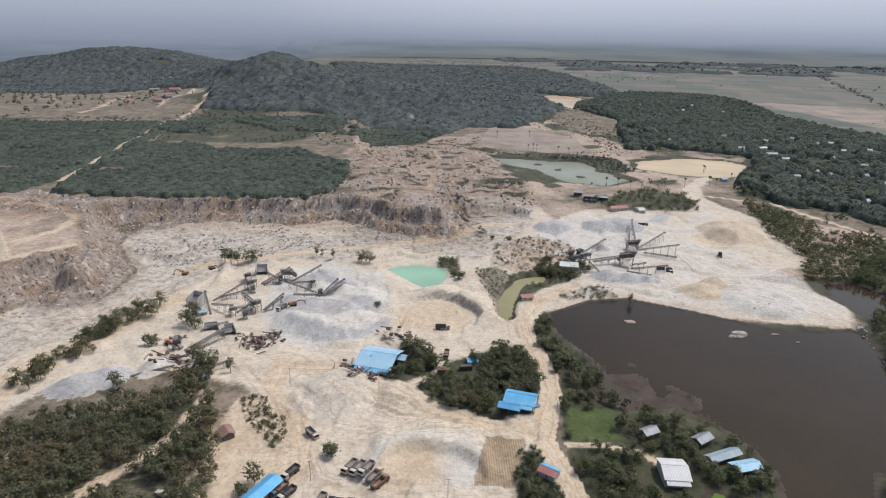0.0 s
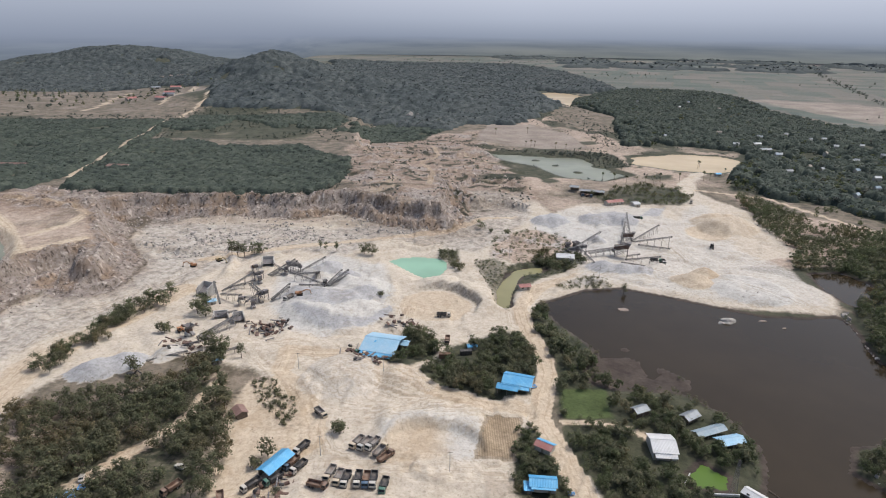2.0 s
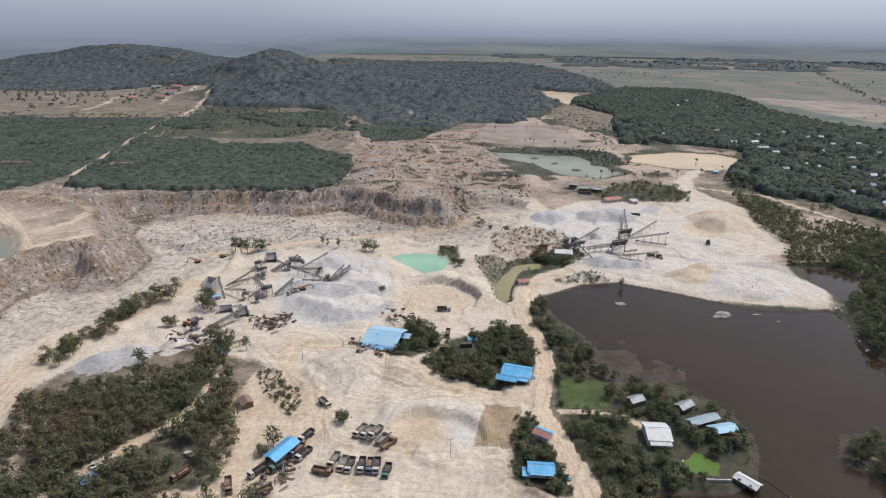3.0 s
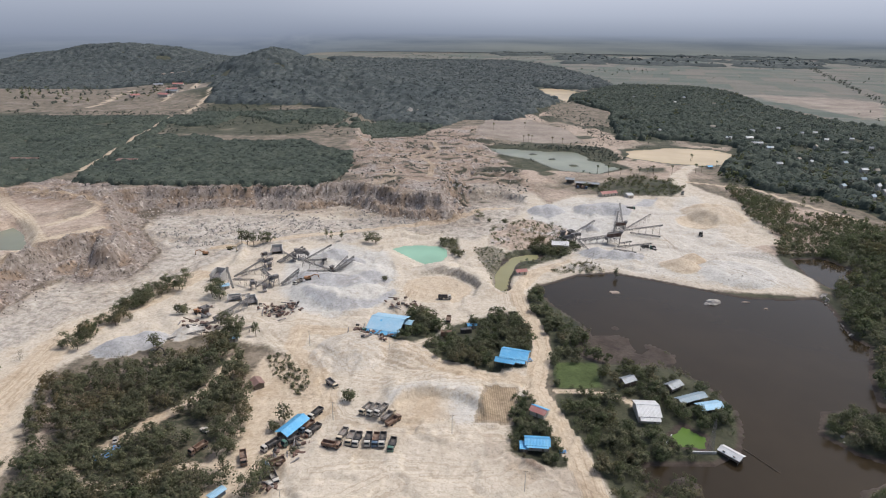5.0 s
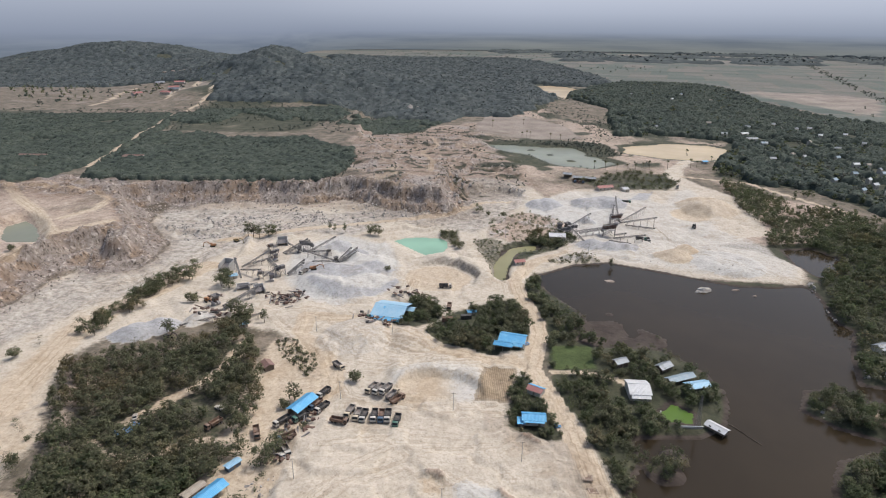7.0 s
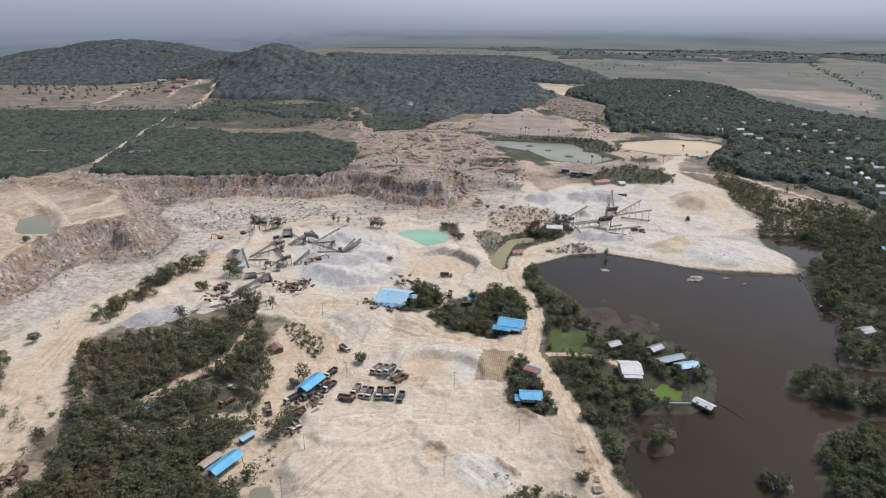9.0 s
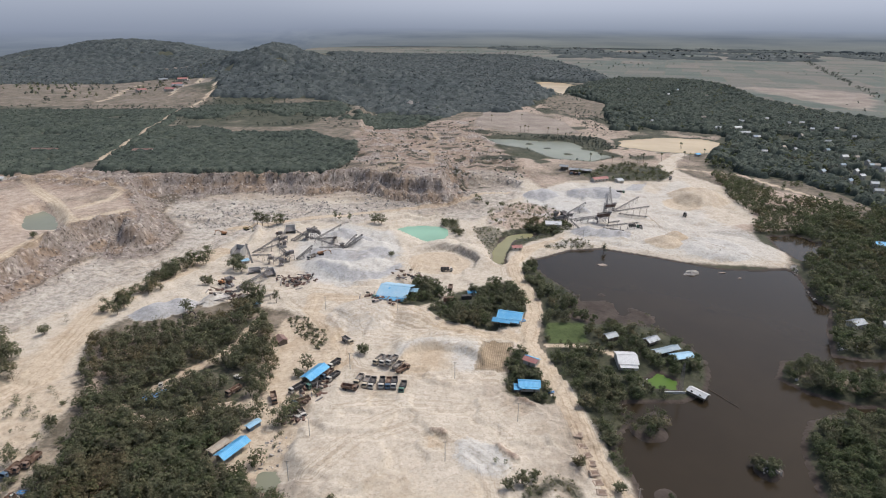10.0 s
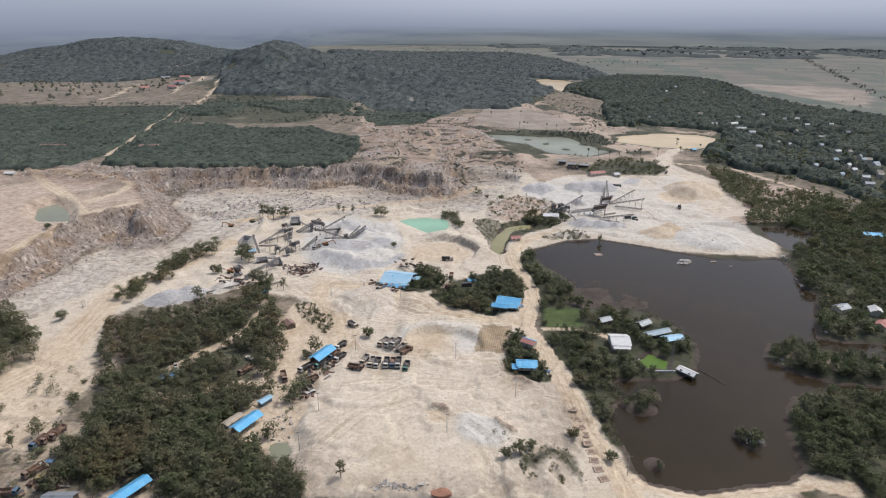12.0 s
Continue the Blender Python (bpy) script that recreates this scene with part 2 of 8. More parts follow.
    worn_lane = nodes.new("ShaderNodeMapRange")
    worn_lane.inputs["From Min"].default_value, worn_lane.inputs["From Max"].default_value = 11.0, 2.0
    links.new(lane.outputs["Fac"], worn_lane.inputs["Value"])
    col = mix(nodes, links, worn_lane.outputs["Result"], col, mix(nodes, links, 0.85, col, ramp(nodes, links, ruts, (0.38, (0.74, 0.69, 0.63)), (0.48, (1, 1, 1)), (0.60, (1.10, 1.09, 1.07))), "MULTIPLY"))
    # wash lines, and crisp-edged patches of other dust
    for scale, wide, shade in ((0.035, 0.006, (0.80, 0.77, 0.73)), (0.016, 0.0035, (0.78, 0.75, 0.70))):
        swing = noise_node(nodes, links, pos, scale, 2.5, 0.45)
        line = ramp(nodes, links, swing, (0.5 - 2 * wide, (1, 1, 1)), (0.5 - wide, shade), (0.5 + wide, shade), (0.5 + 1.5 * wide, (1.06, 1.06, 1.05)), (0.5 + 4 * wide, (1, 1, 1)))
        col = mix(nodes, links, 0.35, col, line, "MULTIPLY")
    spill = noise_node(nodes, links, pos, 0.045, 6, 0.62)
    col = mix(nodes, links, 0.8, col, ramp(nodes, links, spill, (0.40, (0.91, 0.88, 0.84)), (0.425, (1, 1, 1)), (0.575, (1, 1, 1)), (0.59, (1.07, 1.08, 1.09))), "MULTIPLY")
    # gullies and crags: ridged relief where the ground is cut
    crag = nodes.new("ShaderNodeTexNoise")
    crag.noise_type = "RIDGED_MULTIFRACTAL"
    crag.inputs["Scale"].default_value = 0.75
    crag.inputs["Detail"].default_value = 5
    crag.inputs["Distortion"].default_value = 0.8
    links.new(upright.outputs["Vector"], crag.inputs["Vector"])
    cut = nodes.new("ShaderNodeMath")
    cut.operation = "MULTIPLY"
    links.new(crag.outputs["Fac"], cut.inputs[0])
    links.new(gully, cut.inputs[1])
    # shade in the hollows and lit crests painted into the crag colour
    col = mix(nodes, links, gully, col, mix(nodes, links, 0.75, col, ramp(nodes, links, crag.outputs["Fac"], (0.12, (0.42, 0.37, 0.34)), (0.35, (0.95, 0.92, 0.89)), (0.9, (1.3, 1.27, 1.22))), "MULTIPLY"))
    links.new(col, b.inputs["Base Color"])
    relief = nodes.new("ShaderNodeMath")
    relief.operation = "MULTIPLY_ADD"
    links.new(cut.outputs[0], relief.inputs[0])
    relief.inputs[1].default_value = 2.2
    links.new(fine, relief.inputs[2])
    bump(nodes, links, relief.outputs[0], b, 0.35, 0.6)
    return mat


def water_material(name, colour, rough=0.08):
    mat, nodes, links, b = material(name, rough, 0, 0.10)
    pos = nodes.new("ShaderNodeNewGeometry").outputs["Position"]
    broad = noise_node(nodes, links, pos, 0.012, 4)
    dark = tuple(0.75 * c for c in colour)
    links.new(ramp(nodes, links, broad, (0.35, dark), (0.65, colour)), b.inputs["Base Color"])
    bump(nodes, links, noise_node(nodes, links, pos, 1.2, 3), b, 0.05, 0.1)
    return mat


def leaf_material(name, dark, light, dry, dusty=0.0, thinness=0.3):
    mat, nodes, links, b = material(name, 0.7, 0, 0.25)
    b.inputs["Sheen Weight"].default_value = dusty          # bluish sheen on far leaves, standing in for haze
    b.inputs["Sheen Roughness"].default_value = 0.6
    b.inputs["Sheen Tint"].default_value = (0.80, 0.88, 1.0, 1)
    isle = nodes.new("ShaderNodeNewGeometry").outputs["Random Per Island"]
    pos = nodes.new("ShaderNodeNewGeometry").outputs["Position"]
    col = ramp(nodes, links, isle, (0.0, dark), (0.7, light), (1.0, dry))
    broad = noise_node(nodes, links, pos, 0.16, 3)
    col = mix(nodes, links, 0.8, col, ramp(nodes, links, broad, (0.32, (0.68, 0.70, 0.68)), (0.68, (1.34, 1.30, 1.22))), "MULTIPLY")
    stand = noise_node(nodes, links, pos, 0.035, 3)
    col = mix(nodes, links, 0.8, col, ramp(nodes, links, stand, (0.40, (0.92, 1.0, 0.94)), (0.56, (1.0, 1.0, 1.0)), (0.66, (1.20, 0.98, 0.92))), "MULTIPLY")
    links.new(col, b.inputs["Base Color"])
    thin = nodes.new("ShaderNodeBsdfTranslucent")
    links.new(col, thin.inputs["Color"])
    both = nodes.new("ShaderNodeMixShader")
    both.inputs["Fac"].default_value = thinness
    links.new(b.outputs["BSDF"], both.inputs[1])
    links.new(thin.outputs["BSDF"], both.inputs[2])
    links.new(both.outputs["Shader"], nodes["Material Output"].inputs["Surface"])
    return mat


GROUND = ground_material()
LAKE_WATER = water_material("brown_lake_water", (0.034, 0.025, 0.015), 0.10)
TURQUOISE_WATER = water_material("turquoise_pit_water", (0.26, 0.43, 0.31), 0.2)
GREY_WATER = water_material("grey_green_pond_water", (0.225, 0.228, 0.165), 0.2)
OCHRE_WATER = water_material("silty_ochre_water", (0.52, 0.40, 0.24), 0.25)
CREEK_WATER = water_material("olive_creek_water", (0.27, 0.25, 0.13), 0.2)
ALGAE_WATER = water_material("algae_green_water", (0.10, 0.17, 0.035), 0.3)
LEAF = leaf_material("dusty_olive_leaves", (0.112, 0.115, 0.070), (0.146, 0.148, 0.088), (0.185, 0.168, 0.110), 0.0, 0.5)
LEAF_LUSH = leaf_material("lush_green_leaves", (0.084, 0.098, 0.052), (0.110, 0.126, 0.064), (0.146, 0.150, 0.082), 0.0, 0.5)
# far haze put into the base colour: leaves greyed and lightened
LEAF_FAR = leaf_material("haze_greyed_forest_leaves", (0.072, 0.084, 0.074), (0.095, 0.106, 0.090), (0.12, 0.126, 0.104), 0.05, 0.4)
LEAF_DRY = leaf_material("dry_grey_twigs", (0.125, 0.108, 0.080), (0.17, 0.147, 0.108), (0.21, 0.178, 0.128), 0.0, 0.45)


def canopy_material(name, dark, light, grain):
    """Tree tops seen from far off: each crown its own tone, leaf masses as relief."""
    mat, nodes, links, b = material(name, 0.9, 0, 0.1)
    pos = nodes.new("ShaderNodeNewGeometry").outputs["Position"]
    tone = nodes.new("ShaderNodeVertexColor")
    tone.layer_name = "tone"
    col = ramp(nodes, links, tone.outputs["Color"], (0.0, dark), (1.0, light))
    col = mix(nodes, links, 0.9, col, ramp(nodes, links, noise_node(nodes, links, pos, grain, 5, 0.75), (0.34, (0.62, 0.64, 0.66)), (0.66, (1.28, 1.26, 1.2))), "MULTIPLY")
    col = mix(nodes, links, 0.6, col, ramp(nodes, links, noise_node(nodes, links, pos, 0.012, 4), (0.3, (0.75, 0.78, 0.8)), (0.7, (1.22, 1.18, 1.1))), "MULTIPLY")
    links.new(col, b.inputs["Base Color"])
    bump(nodes, links, noise_node(nodes, links, pos, grain * 1.3, 4, 0.75), b, 0.5, 0.4 / grain)
    return mat


CANOPY = canopy_material("orchard_and_forest_crowns", (0.046, 0.058, 0.050), (0.084, 0.098, 0.080), 0.42)
# haze over the hills is painted in as lighter, bluer-grey crowns
CANOPY_HILL = canopy_material("haze_greyed_hill_forest", (0.060, 0.071, 0.074), (0.098, 0.111, 0.111), 0.16)
BARK = worn("grey_brown_bark", (0.16, 0.13, 0.10), (0.28, 0.24, 0.19), 0.9, bumpy=0.4)
# ------------------------------------------------------------------ the plan: outlines in metres
POOL = [(-72, 112), (-64, 113), (-60, 106), (-64, 99), (-71, 101)]
LAKE = [(58, 325), (90, 347), (117, 352), (140, 340), (168, 323), (188, 312), (214, 309), (233, 312), (235, 302), (223, 260), (227, 250), (208, 223), (195, 197), (209, 193), (236, 189), (225, 173), (199, 178), (186, 184), (179, 193), (167, 190), (156, 176), (163, 163), (179, 153), (207, 149), (203, 143), (170, 148), (152, 142), (141, 126), (135, 109), (132, 96), (122, 88), (105, 87), (86, 84), (71, 89), (67, 97), (68, 106), (66, 114), (65, 124), (70, 135), (76, 143), (75, 149), (75, 156), (79, 158), (93, 157), (104, 156), (117, 163), (123, 173), (129, 190), (127, 204), (123, 214), (113, 227), (101, 231), (83, 232), (72, 240), (77, 253), (81, 266), (77, 279), (66, 300)]
BACKWATER = [(255, 380), (278, 383), (286, 358), (275, 338), (253, 325), (250, 333), (250, 352)]
GREENPOND = [(-41, 396), (-32, 404), (-18, 407), (-4, 404), (3, 396), (3, 384), (-2, 371), (-9, 363), (-18, 369), (-27, 380)]
GREYPOND = [(63, 812), (112, 799), (176, 791), (195, 731), (217, 686), (178, 657), (138, 671), (118, 730), (76, 767)]
OCHREPOND = [(248, 801), (318, 826), (372, 812), (394, 789), (353, 717), (314, 702), (277, 724), (244, 744)]
FARPOND = [(255, 1702), (326, 1740), (386, 1574), (349, 1472), (301, 1405), (274, 1333), (271, 1470)]
BENCHPOND = [(-334, 388), (-329, 405), (-308, 388), (-292, 370), (-281, 346), (-296, 346), (-316, 360)]
CREEKWATER = [(35, 342), (38, 352), (46.5, 367), (52, 380), (57, 385), (67, 385), (66, 379), (56, 376), (49, 362), (41.5, 344), (38.5, 326), (36.5, 321), (35, 326)]
FIELDB = [(755, 1572), (813, 1086), (1039, 1416), (951, 1533), (838, 1593)]
PONDSCRUB = [(-4, 406), (-2, 419), (12, 423), (12, 385), (6, 380)]
YARDTAN = [(-92, 232), (-62, 236), (-56, 200), (-58, 150), (-62, 110), (-80, 105), (-88, 120), (-88, 150), (-92, 185)]
WESTTAN = [(-200, 60), (-142, 60), (-146, 120), (-158, 160), (-190, 165)]
ALGAE = [(92, 174), (101, 182), (108, 172), (104, 164), (91, 167)]
QUARRY = [(-235, 171), (-270, 220), (-241, 234), (-262, 292), (-240, 345), (-250, 440), (-215, 500), (-130, 502), (-88, 510), (-20, 475), (6, 480), (9, 569), (85, 583), (100, 520), (131, 557), (197, 552), (253, 629), (291, 701), (306, 701), (269, 608), (288, 510), (264, 414), (209, 386), (232, 376), (253, 343), (235, 311), (167, 322), (117, 350), (62, 330), (48, 297), (50, 243), (43, 213), (56, 172), (66, 115), (67, 89), (121, 87), (121, 76), (-51, 76), (-66, 108), (-61, 152), (-57, 188), (-68, 220), (-92, 242), (-137, 259), (-179, 234), (-188, 213), (-161, 147), (-161, 105), (-187, 105)]
PLATEAU = [(-568, 525), (-364, 498), (-297, 485), (-274, 508), (-220, 514), (-129, 515), (-85, 530), (-48, 494), (-4, 483), (2, 557), (-56, 617), (-112, 750), (-143, 1010), (-512, 1406), (-1035, 1390), (-1029, 1070)]
BENCH = [(-290, 196), (-287, 248), (-277, 296), (-273, 351), (-246, 385), (-229, 373), (-225, 351), (-246, 385), (-285, 460), (-328, 503), (-577, 535)]
PLANTA = [(-900, 905), (-705, 942), (-548, 951), (-453, 963), (-412, 972), (-386, 737), (-364, 616), (-372, 568), (-378, 520), (-403, 500), (-439, 492), (-560, 520)]
PLANTB = [(-378, 706), (-396, 776), (-332, 790), (-279, 745), (-220, 736), (-178, 750), (-148, 705), (-104, 657), (-94, 596), (-100, 538), (-120, 518), (-203, 514), (-325, 514), (-352, 530), (-362, 579)]
PLANTC = [(-401, 867), (-417, 1010), (-313, 1015), (-183, 1051), (-153, 978), (-166, 889), (-211, 898), (-254, 895), (-284, 946), (-330, 975), (-337, 886), (-362, 863)]
PLANTD = [(-148, 944), (-85, 1072), (40, 1158), (16, 1035), (-38, 899), (-70, 861), (-120, 859), (-158, 862)]
HILLWOODS = [(-2000, 1500), (-1500, 1470), (-1045, 1464), (-939, 1508), (-841, 1582), (-740, 1590), (-650, 1490), (-560, 1430), (-485, 1290), (-437, 1150), (-433, 1096), (-192, 1062), (-3, 994), (50, 1067), (124, 1068), (207, 1197), (249, 1299), (257, 1720), (361, 2173), (100, 2300), (-300, 2250), (-700, 2450), (-1300, 2450), (-1750, 2250)]
RIGHTWOODS = [(272, 1340), (321, 1524), (431, 1682), (529, 1813), (735, 1742), (755, 1572), (690, 1266), (700, 1101), (770, 960), (763, 808), (600, 600), (447, 415), (387, 423), (390, 500), (372, 560), (336, 575), (321, 612), (302, 620), (331, 681), (398, 775), (415, 840), (356, 880), (262, 875), (294, 1058), (334, 1191), (305, 1261)]
HILLFOOT = [(-470, 1133), (-507, 1421), (-531, 1631), (-529, 1910), (-148, 1950), (202, 1879), (254, 1751), (219, 1452), (136, 1232), (74, 1166), (-198, 1142)]
MIDFOREST = [(-540, 2966), (-176, 3130), (328, 3104), (454, 2834), (499, 2216), (503, 1810), (395, 1663), (283, 1736), (188, 1745), (-131, 1716), (-253, 1939)]
PALEFIELD = [(-543, 1240), (-568, 1430), (-535, 1486), (-500, 1440), (-475, 1248)]
PLAINBELT = [(450, 3000), (2600, 2500), (3000, 3000), (2200, 3650), (600, 4200), (300, 4200)]
RIGHTBANK = [(262, 348), (285, 395), (318, 428), (352, 418), (400, 470), (470, 500), (620, 480), (620, 260), (264, 189), (210, 194), (197, 198), (208, 221), (227, 248), (224, 261), (237, 302)]
ISLET = [(164, 184), (176, 187), (184, 180), (197, 175), (232, 169), (218, 150), (180, 156), (163, 165), (157, 175)]
LOWRIGHT = [(149, 138), (170, 144), (210, 139), (162, 76), (129, 78), (131, 91), (136, 108), (141, 124)]
WOODS = [(-187, 207), (-160, 219), (-130, 234), (-104, 241), (-91, 214), (-85, 196), (-79, 182), (-79, 161), (-75, 143), (-77, 125), (-61, 105), (-47, 76), (-143, 76), (-148, 105), (-147, 119), (-154, 143), (-168, 166)]
NEARWOODS = [(-143, 76), (-148, 105), (-147, 119), (-150, 138), (-122, 134), (-86, 146), (-78, 125), (-64, 105), (-50, 76)]
LEFTWOODS = [(-275, 227), (-242, 220), (-208, 188), (-197, 164), (-206, 161), (-214, 143)]
BIGROOFWOOD = [(-32, 251), (-21, 288), (-6, 282), (-1, 261), (-16, 244)]
MIDWOOD = [(-14, 239), (3, 268), (18, 279), (34, 289), (45, 277), (48, 251), (41, 224), (24, 220), (-8, 233)]
HUTWOOD = [(30, 200), (41, 203), (50, 176), (52, 160), (47, 151), (30, 156), (24, 160), (26, 182)]
BANKWOOD = [(54, 318), (64, 330), (61, 297), (73, 259), (85, 235), (82, 210), (51, 208), (52, 231), (57, 247), (49, 295)]
VILLAGE = [(52, 187), (58, 203), (79, 206), (86, 232), (100, 222), (112, 212), (124, 200), (126, 180), (108, 172), (99, 167), (94, 145), (84, 128), (71, 126), (65, 108), (62, 126), (55, 152)]
PIT = [(20, 397), (39, 405), (53, 382), (83, 413), (92, 382), (62, 361), (47, 342), (39, 307), (32, 318), (26, 354)]
GRASS = [(55, 230), (77, 229), (73, 208), (53, 208)]
PLOT = [(20, 209), (34, 206), (28, 180), (13, 181)]
SANDFIELD = [(80, 1096), (160, 1071), (202, 970), (205, 854), (145, 842), (49, 896)]
GREYHEAP = [(-111, 381), (-80, 404), (-45, 382), (-32, 341), (-39, 296), (-63, 279), (-87, 288), (-105, 317)]
GREYHEAP2 = [(81, 508), (158, 520), (167, 487), (130, 405), (103, 413), (69, 457)]
SCRUBMID = [(-122, 834), (75, 987), (52, 764), (93, 600), (88, 557), (6, 492), (-48, 500), (-86, 536), (-100, 600), (-104, 681)]
DRYLANDS = [(-960, 987), (-792, 1027), (-477, 997), (-455, 1162), (-485, 1448), (-545, 1670), (-617, 1712), (-740, 1675), (-841, 1578), (-939, 1500), (-1200, 1455), (-1500, 1300)]
REDLAND = [(288, 510), (328, 534), (366, 479), (352, 449), (316, 446), (258, 391), (228, 386), (252, 431)]
MAIN_LINE = [(63, 76), (60, 95), (55, 115), (52, 147), (47, 183), (42, 207), (46, 224), (51, 243), (51, 259), (47, 292), (46, 318), (60, 348), (88, 368), (119, 379)]
WEST_LINE = [(35, 214), (17, 218), (-7, 229), (-24, 243), (-50, 260), (-78, 262), (-78, 242), (-63, 222), (-54, 205), (-52, 190), (-65, 172), (-72, 152), (-73, 134)]
VILLAGEPATH_LINE = [(52, 205), (66, 204), (80, 199), (86, 193)]
FAR_LINE = [(178, 467), (207, 509), (241, 585), (287, 679), (319, 717), (351, 702)]
PLANT_LINE = [(-367, 573), (-389, 683), (-428, 902), (-444, 1101), (-474, 1320)]
BENCHA_LINE = [(-281, 240), (-280, 302), (-276, 358), (-252, 388)]
BENCHB_LINE = [(-468, 497), (-402, 498), (-330, 421), (-274, 358)]
BENCHC_LINE = [(-380, 498), (-340, 485), (-306, 476), (-283, 450), (-279, 421), (-292, 396)]
FLOOR_LINE = [(-172, 393), (-112, 422), (-45, 443), (7, 462), (35, 497), (64, 508)]
LEFT_LINE = [(-208, 134), (-191, 166), (-201, 246), (-187, 286), (-164, 341)]
TRACK_LINE = [(-13, 543), (-11, 664), (-25, 720), (-7, 763), (-16, 835)]
REDROAD_LINE = [(267, 614), (327, 585), (351, 511), (368, 469)]
SOUTH_LINE = [(67, 89), (85, 82), (104, 84), (130, 88), (140, 84)]
WOODPATHA_LINE = [(-72, 157), (-84, 152), (-97, 152), (-104, 149), (-112, 144), (-120, 140), (-134, 143), (-141, 150)]
WOODPATHB_LINE = [(-105, 230), (-107, 208), (-114, 190), (-122, 181), (-127, 172), (-133, 164)]
FARMROADA_LINE = [(-627, 1067), (-666, 1253), (-705, 1470)]
FARMROADB_LINE = [(-526, 1138), (-558, 1372), (-572, 1440)]
CREEK_LINE = [(68, 385), (46, 375), (38, 344), (39, 323)]
WEST_BELTS_A = [(-137.3, 334.2, 2, -122.0, 351.4, 8), (-136.8, 337.6, 2, -119.3, 345.1, 5), (-136.5, 329.4, 2, -120.5, 319.7, 6), (-112.2, 328.9, 3, -119.1, 332.2, 8), (-111.3, 330.5, 3, -118.0, 333.0, 8), (-117.9, 318.4, 2, -110.4, 323.9, 6), (-103.8, 322.7, 2, -94.5, 333.1, 8), (-103.0, 321.9, 2, -94.2, 330.4, 7), (-116.2, 361.4, 2, -100.4, 373.1, 9), (-114.2, 359.6, 2, -98.2, 370.1, 9)]
WEST_BELTS_B = [(-102.7, 361.8, 4, -114.0, 367.0, 8), (-98.6, 363.9, 2, -80.9, 378.0, 9), (-96.6, 361.6, 3, -81.6, 356.8, 6), (-75.6, 346.6, 2, -99.3, 358.6, 5), (-91.1, 342.9, 3, -75.8, 341.2, 4), (-74.5, 346.7, 2, -66.2, 357.3, 8), (-73.5, 345.0, 2, -62.0, 357.4, 8), (-73.0, 344.1, 2, -60.9, 352.4, 7), (-83.8, 337.5, 1, -75.1, 344.0, 2)]
FEED_BELTS = [(-128.9, 272.4, 1, -112.3, 291.3, 7), (-130.6, 275.3, 1, -113.8, 290.6, 7), (-127.0, 296.8, 4, -117.7, 301.9, 4), (-133.1, 317.7, 1, -140.2, 330.1, 10)]
EAST_BELTS = [(103.1, 425.9, 3, 123.6, 441.9, 9), (108.9, 383.8, 2, 98.9, 404.4, 9), (104.0, 406.2, 5, 136.6, 416.6, 6), (106.8, 405.6, 4, 131.6, 413.2, 5), (134.4, 422.3, 3, 139.4, 437.0, 10), (147.3, 437.9, 3, 158.4, 493.0, 10), (143.9, 447.0, 3, 151.3, 472.2, 8), (147.8, 438.0, 3, 175.9, 461.3, 9), (146.9, 432.5, 4, 175.0, 428.1, 10), (150.2, 429.2, 3, 171.5, 420.3, 3), (131.0, 395.8, 3, 154.6, 391.9, 7), (127.5, 392.9, 2, 142.2, 386.1, 2), (134.4, 403.7, 3, 142.9, 402.1, 5)]
VILLAGE_HOUSES = [(461, 884), (451, 839), (449, 726), (495, 706), (348, 950), (430, 883), (555, 981), (504, 661), (421, 543), (448, 565), (439, 531), (425, 504), (464, 544), (459, 616), (532, 766), (517, 1352), (456, 1456), (452, 994), (449, 803), (569, 935), (572, 874), (409, 697), (524, 819), (492, 616), (488, 586), (498, 951), (535, 769), (498, 616), (493, 596), (500, 635), (456, 587), (491, 664), (470, 555), (418, 586), (593, 940), (452, 804), (594, 806), (595, 1330), (574, 1452), (456, 711), (615, 882)]
# where wheels have swept over the sand
WHEELTRACKS = [[(-73, 242), (-58, 220), (-42, 211), (-28, 209), (-5, 220), (24, 216)], [(-82, 256), (-60, 254), (-33, 238), (-5, 224), (28, 213)], [(-45, 182), (-32, 177), (-16, 176), (4, 175)], [(-63, 222), (-55, 202), (-47, 174)], [(-36, 243), (-49, 257), (-75, 273), (-96, 267)], [(-38, 134), (-20, 147), (1, 143), (21, 147), (45, 172)], [(-25, 152), (-9, 134), (14, 112), (20, 87)], [(-20, 321), (-25, 293), (-17, 269), (-6, 264)], [(-62, 437), (-28, 439), (7, 454), (43, 462), (77, 443)], [(-372, 488), (-321, 452), (-317, 507), (-324, 525), (-377, 541)],
               [(-99, 267), (-80, 242), (-67, 220), (-54, 202), (-45, 182), (-43, 174)],
               [(-105, 278), (-72, 262), (-46, 238), (-19, 223), (5, 220), (35, 213)],
               [(-62, 268), (-37, 248), (-15, 239)],
               [(-79, 267), (-61, 237), (-43, 217), (-18, 210), (12, 214)],
               [(-65, 172), (-44, 180), (-10, 176), (23, 172)],
               [(-52, 105), (-38, 126), (-9, 143), (13, 143), (24, 126)],
               [(-50, 147), (-25, 152), (1, 147), (19, 147)],
               [(-217, 263), (-207, 293), (-187, 326), (-163, 357), (-132, 398)],
               [(-233, 286), (-209, 307), (-186, 339), (-168, 371)],
               [(82, 376), (112, 408), (138, 388), (188, 361), (220, 329)],
               [(174, 448), (177, 400), (181, 379), (207, 371)],
               [(42, 295), (40, 338), (66, 375), (104, 408), (136, 409)]]
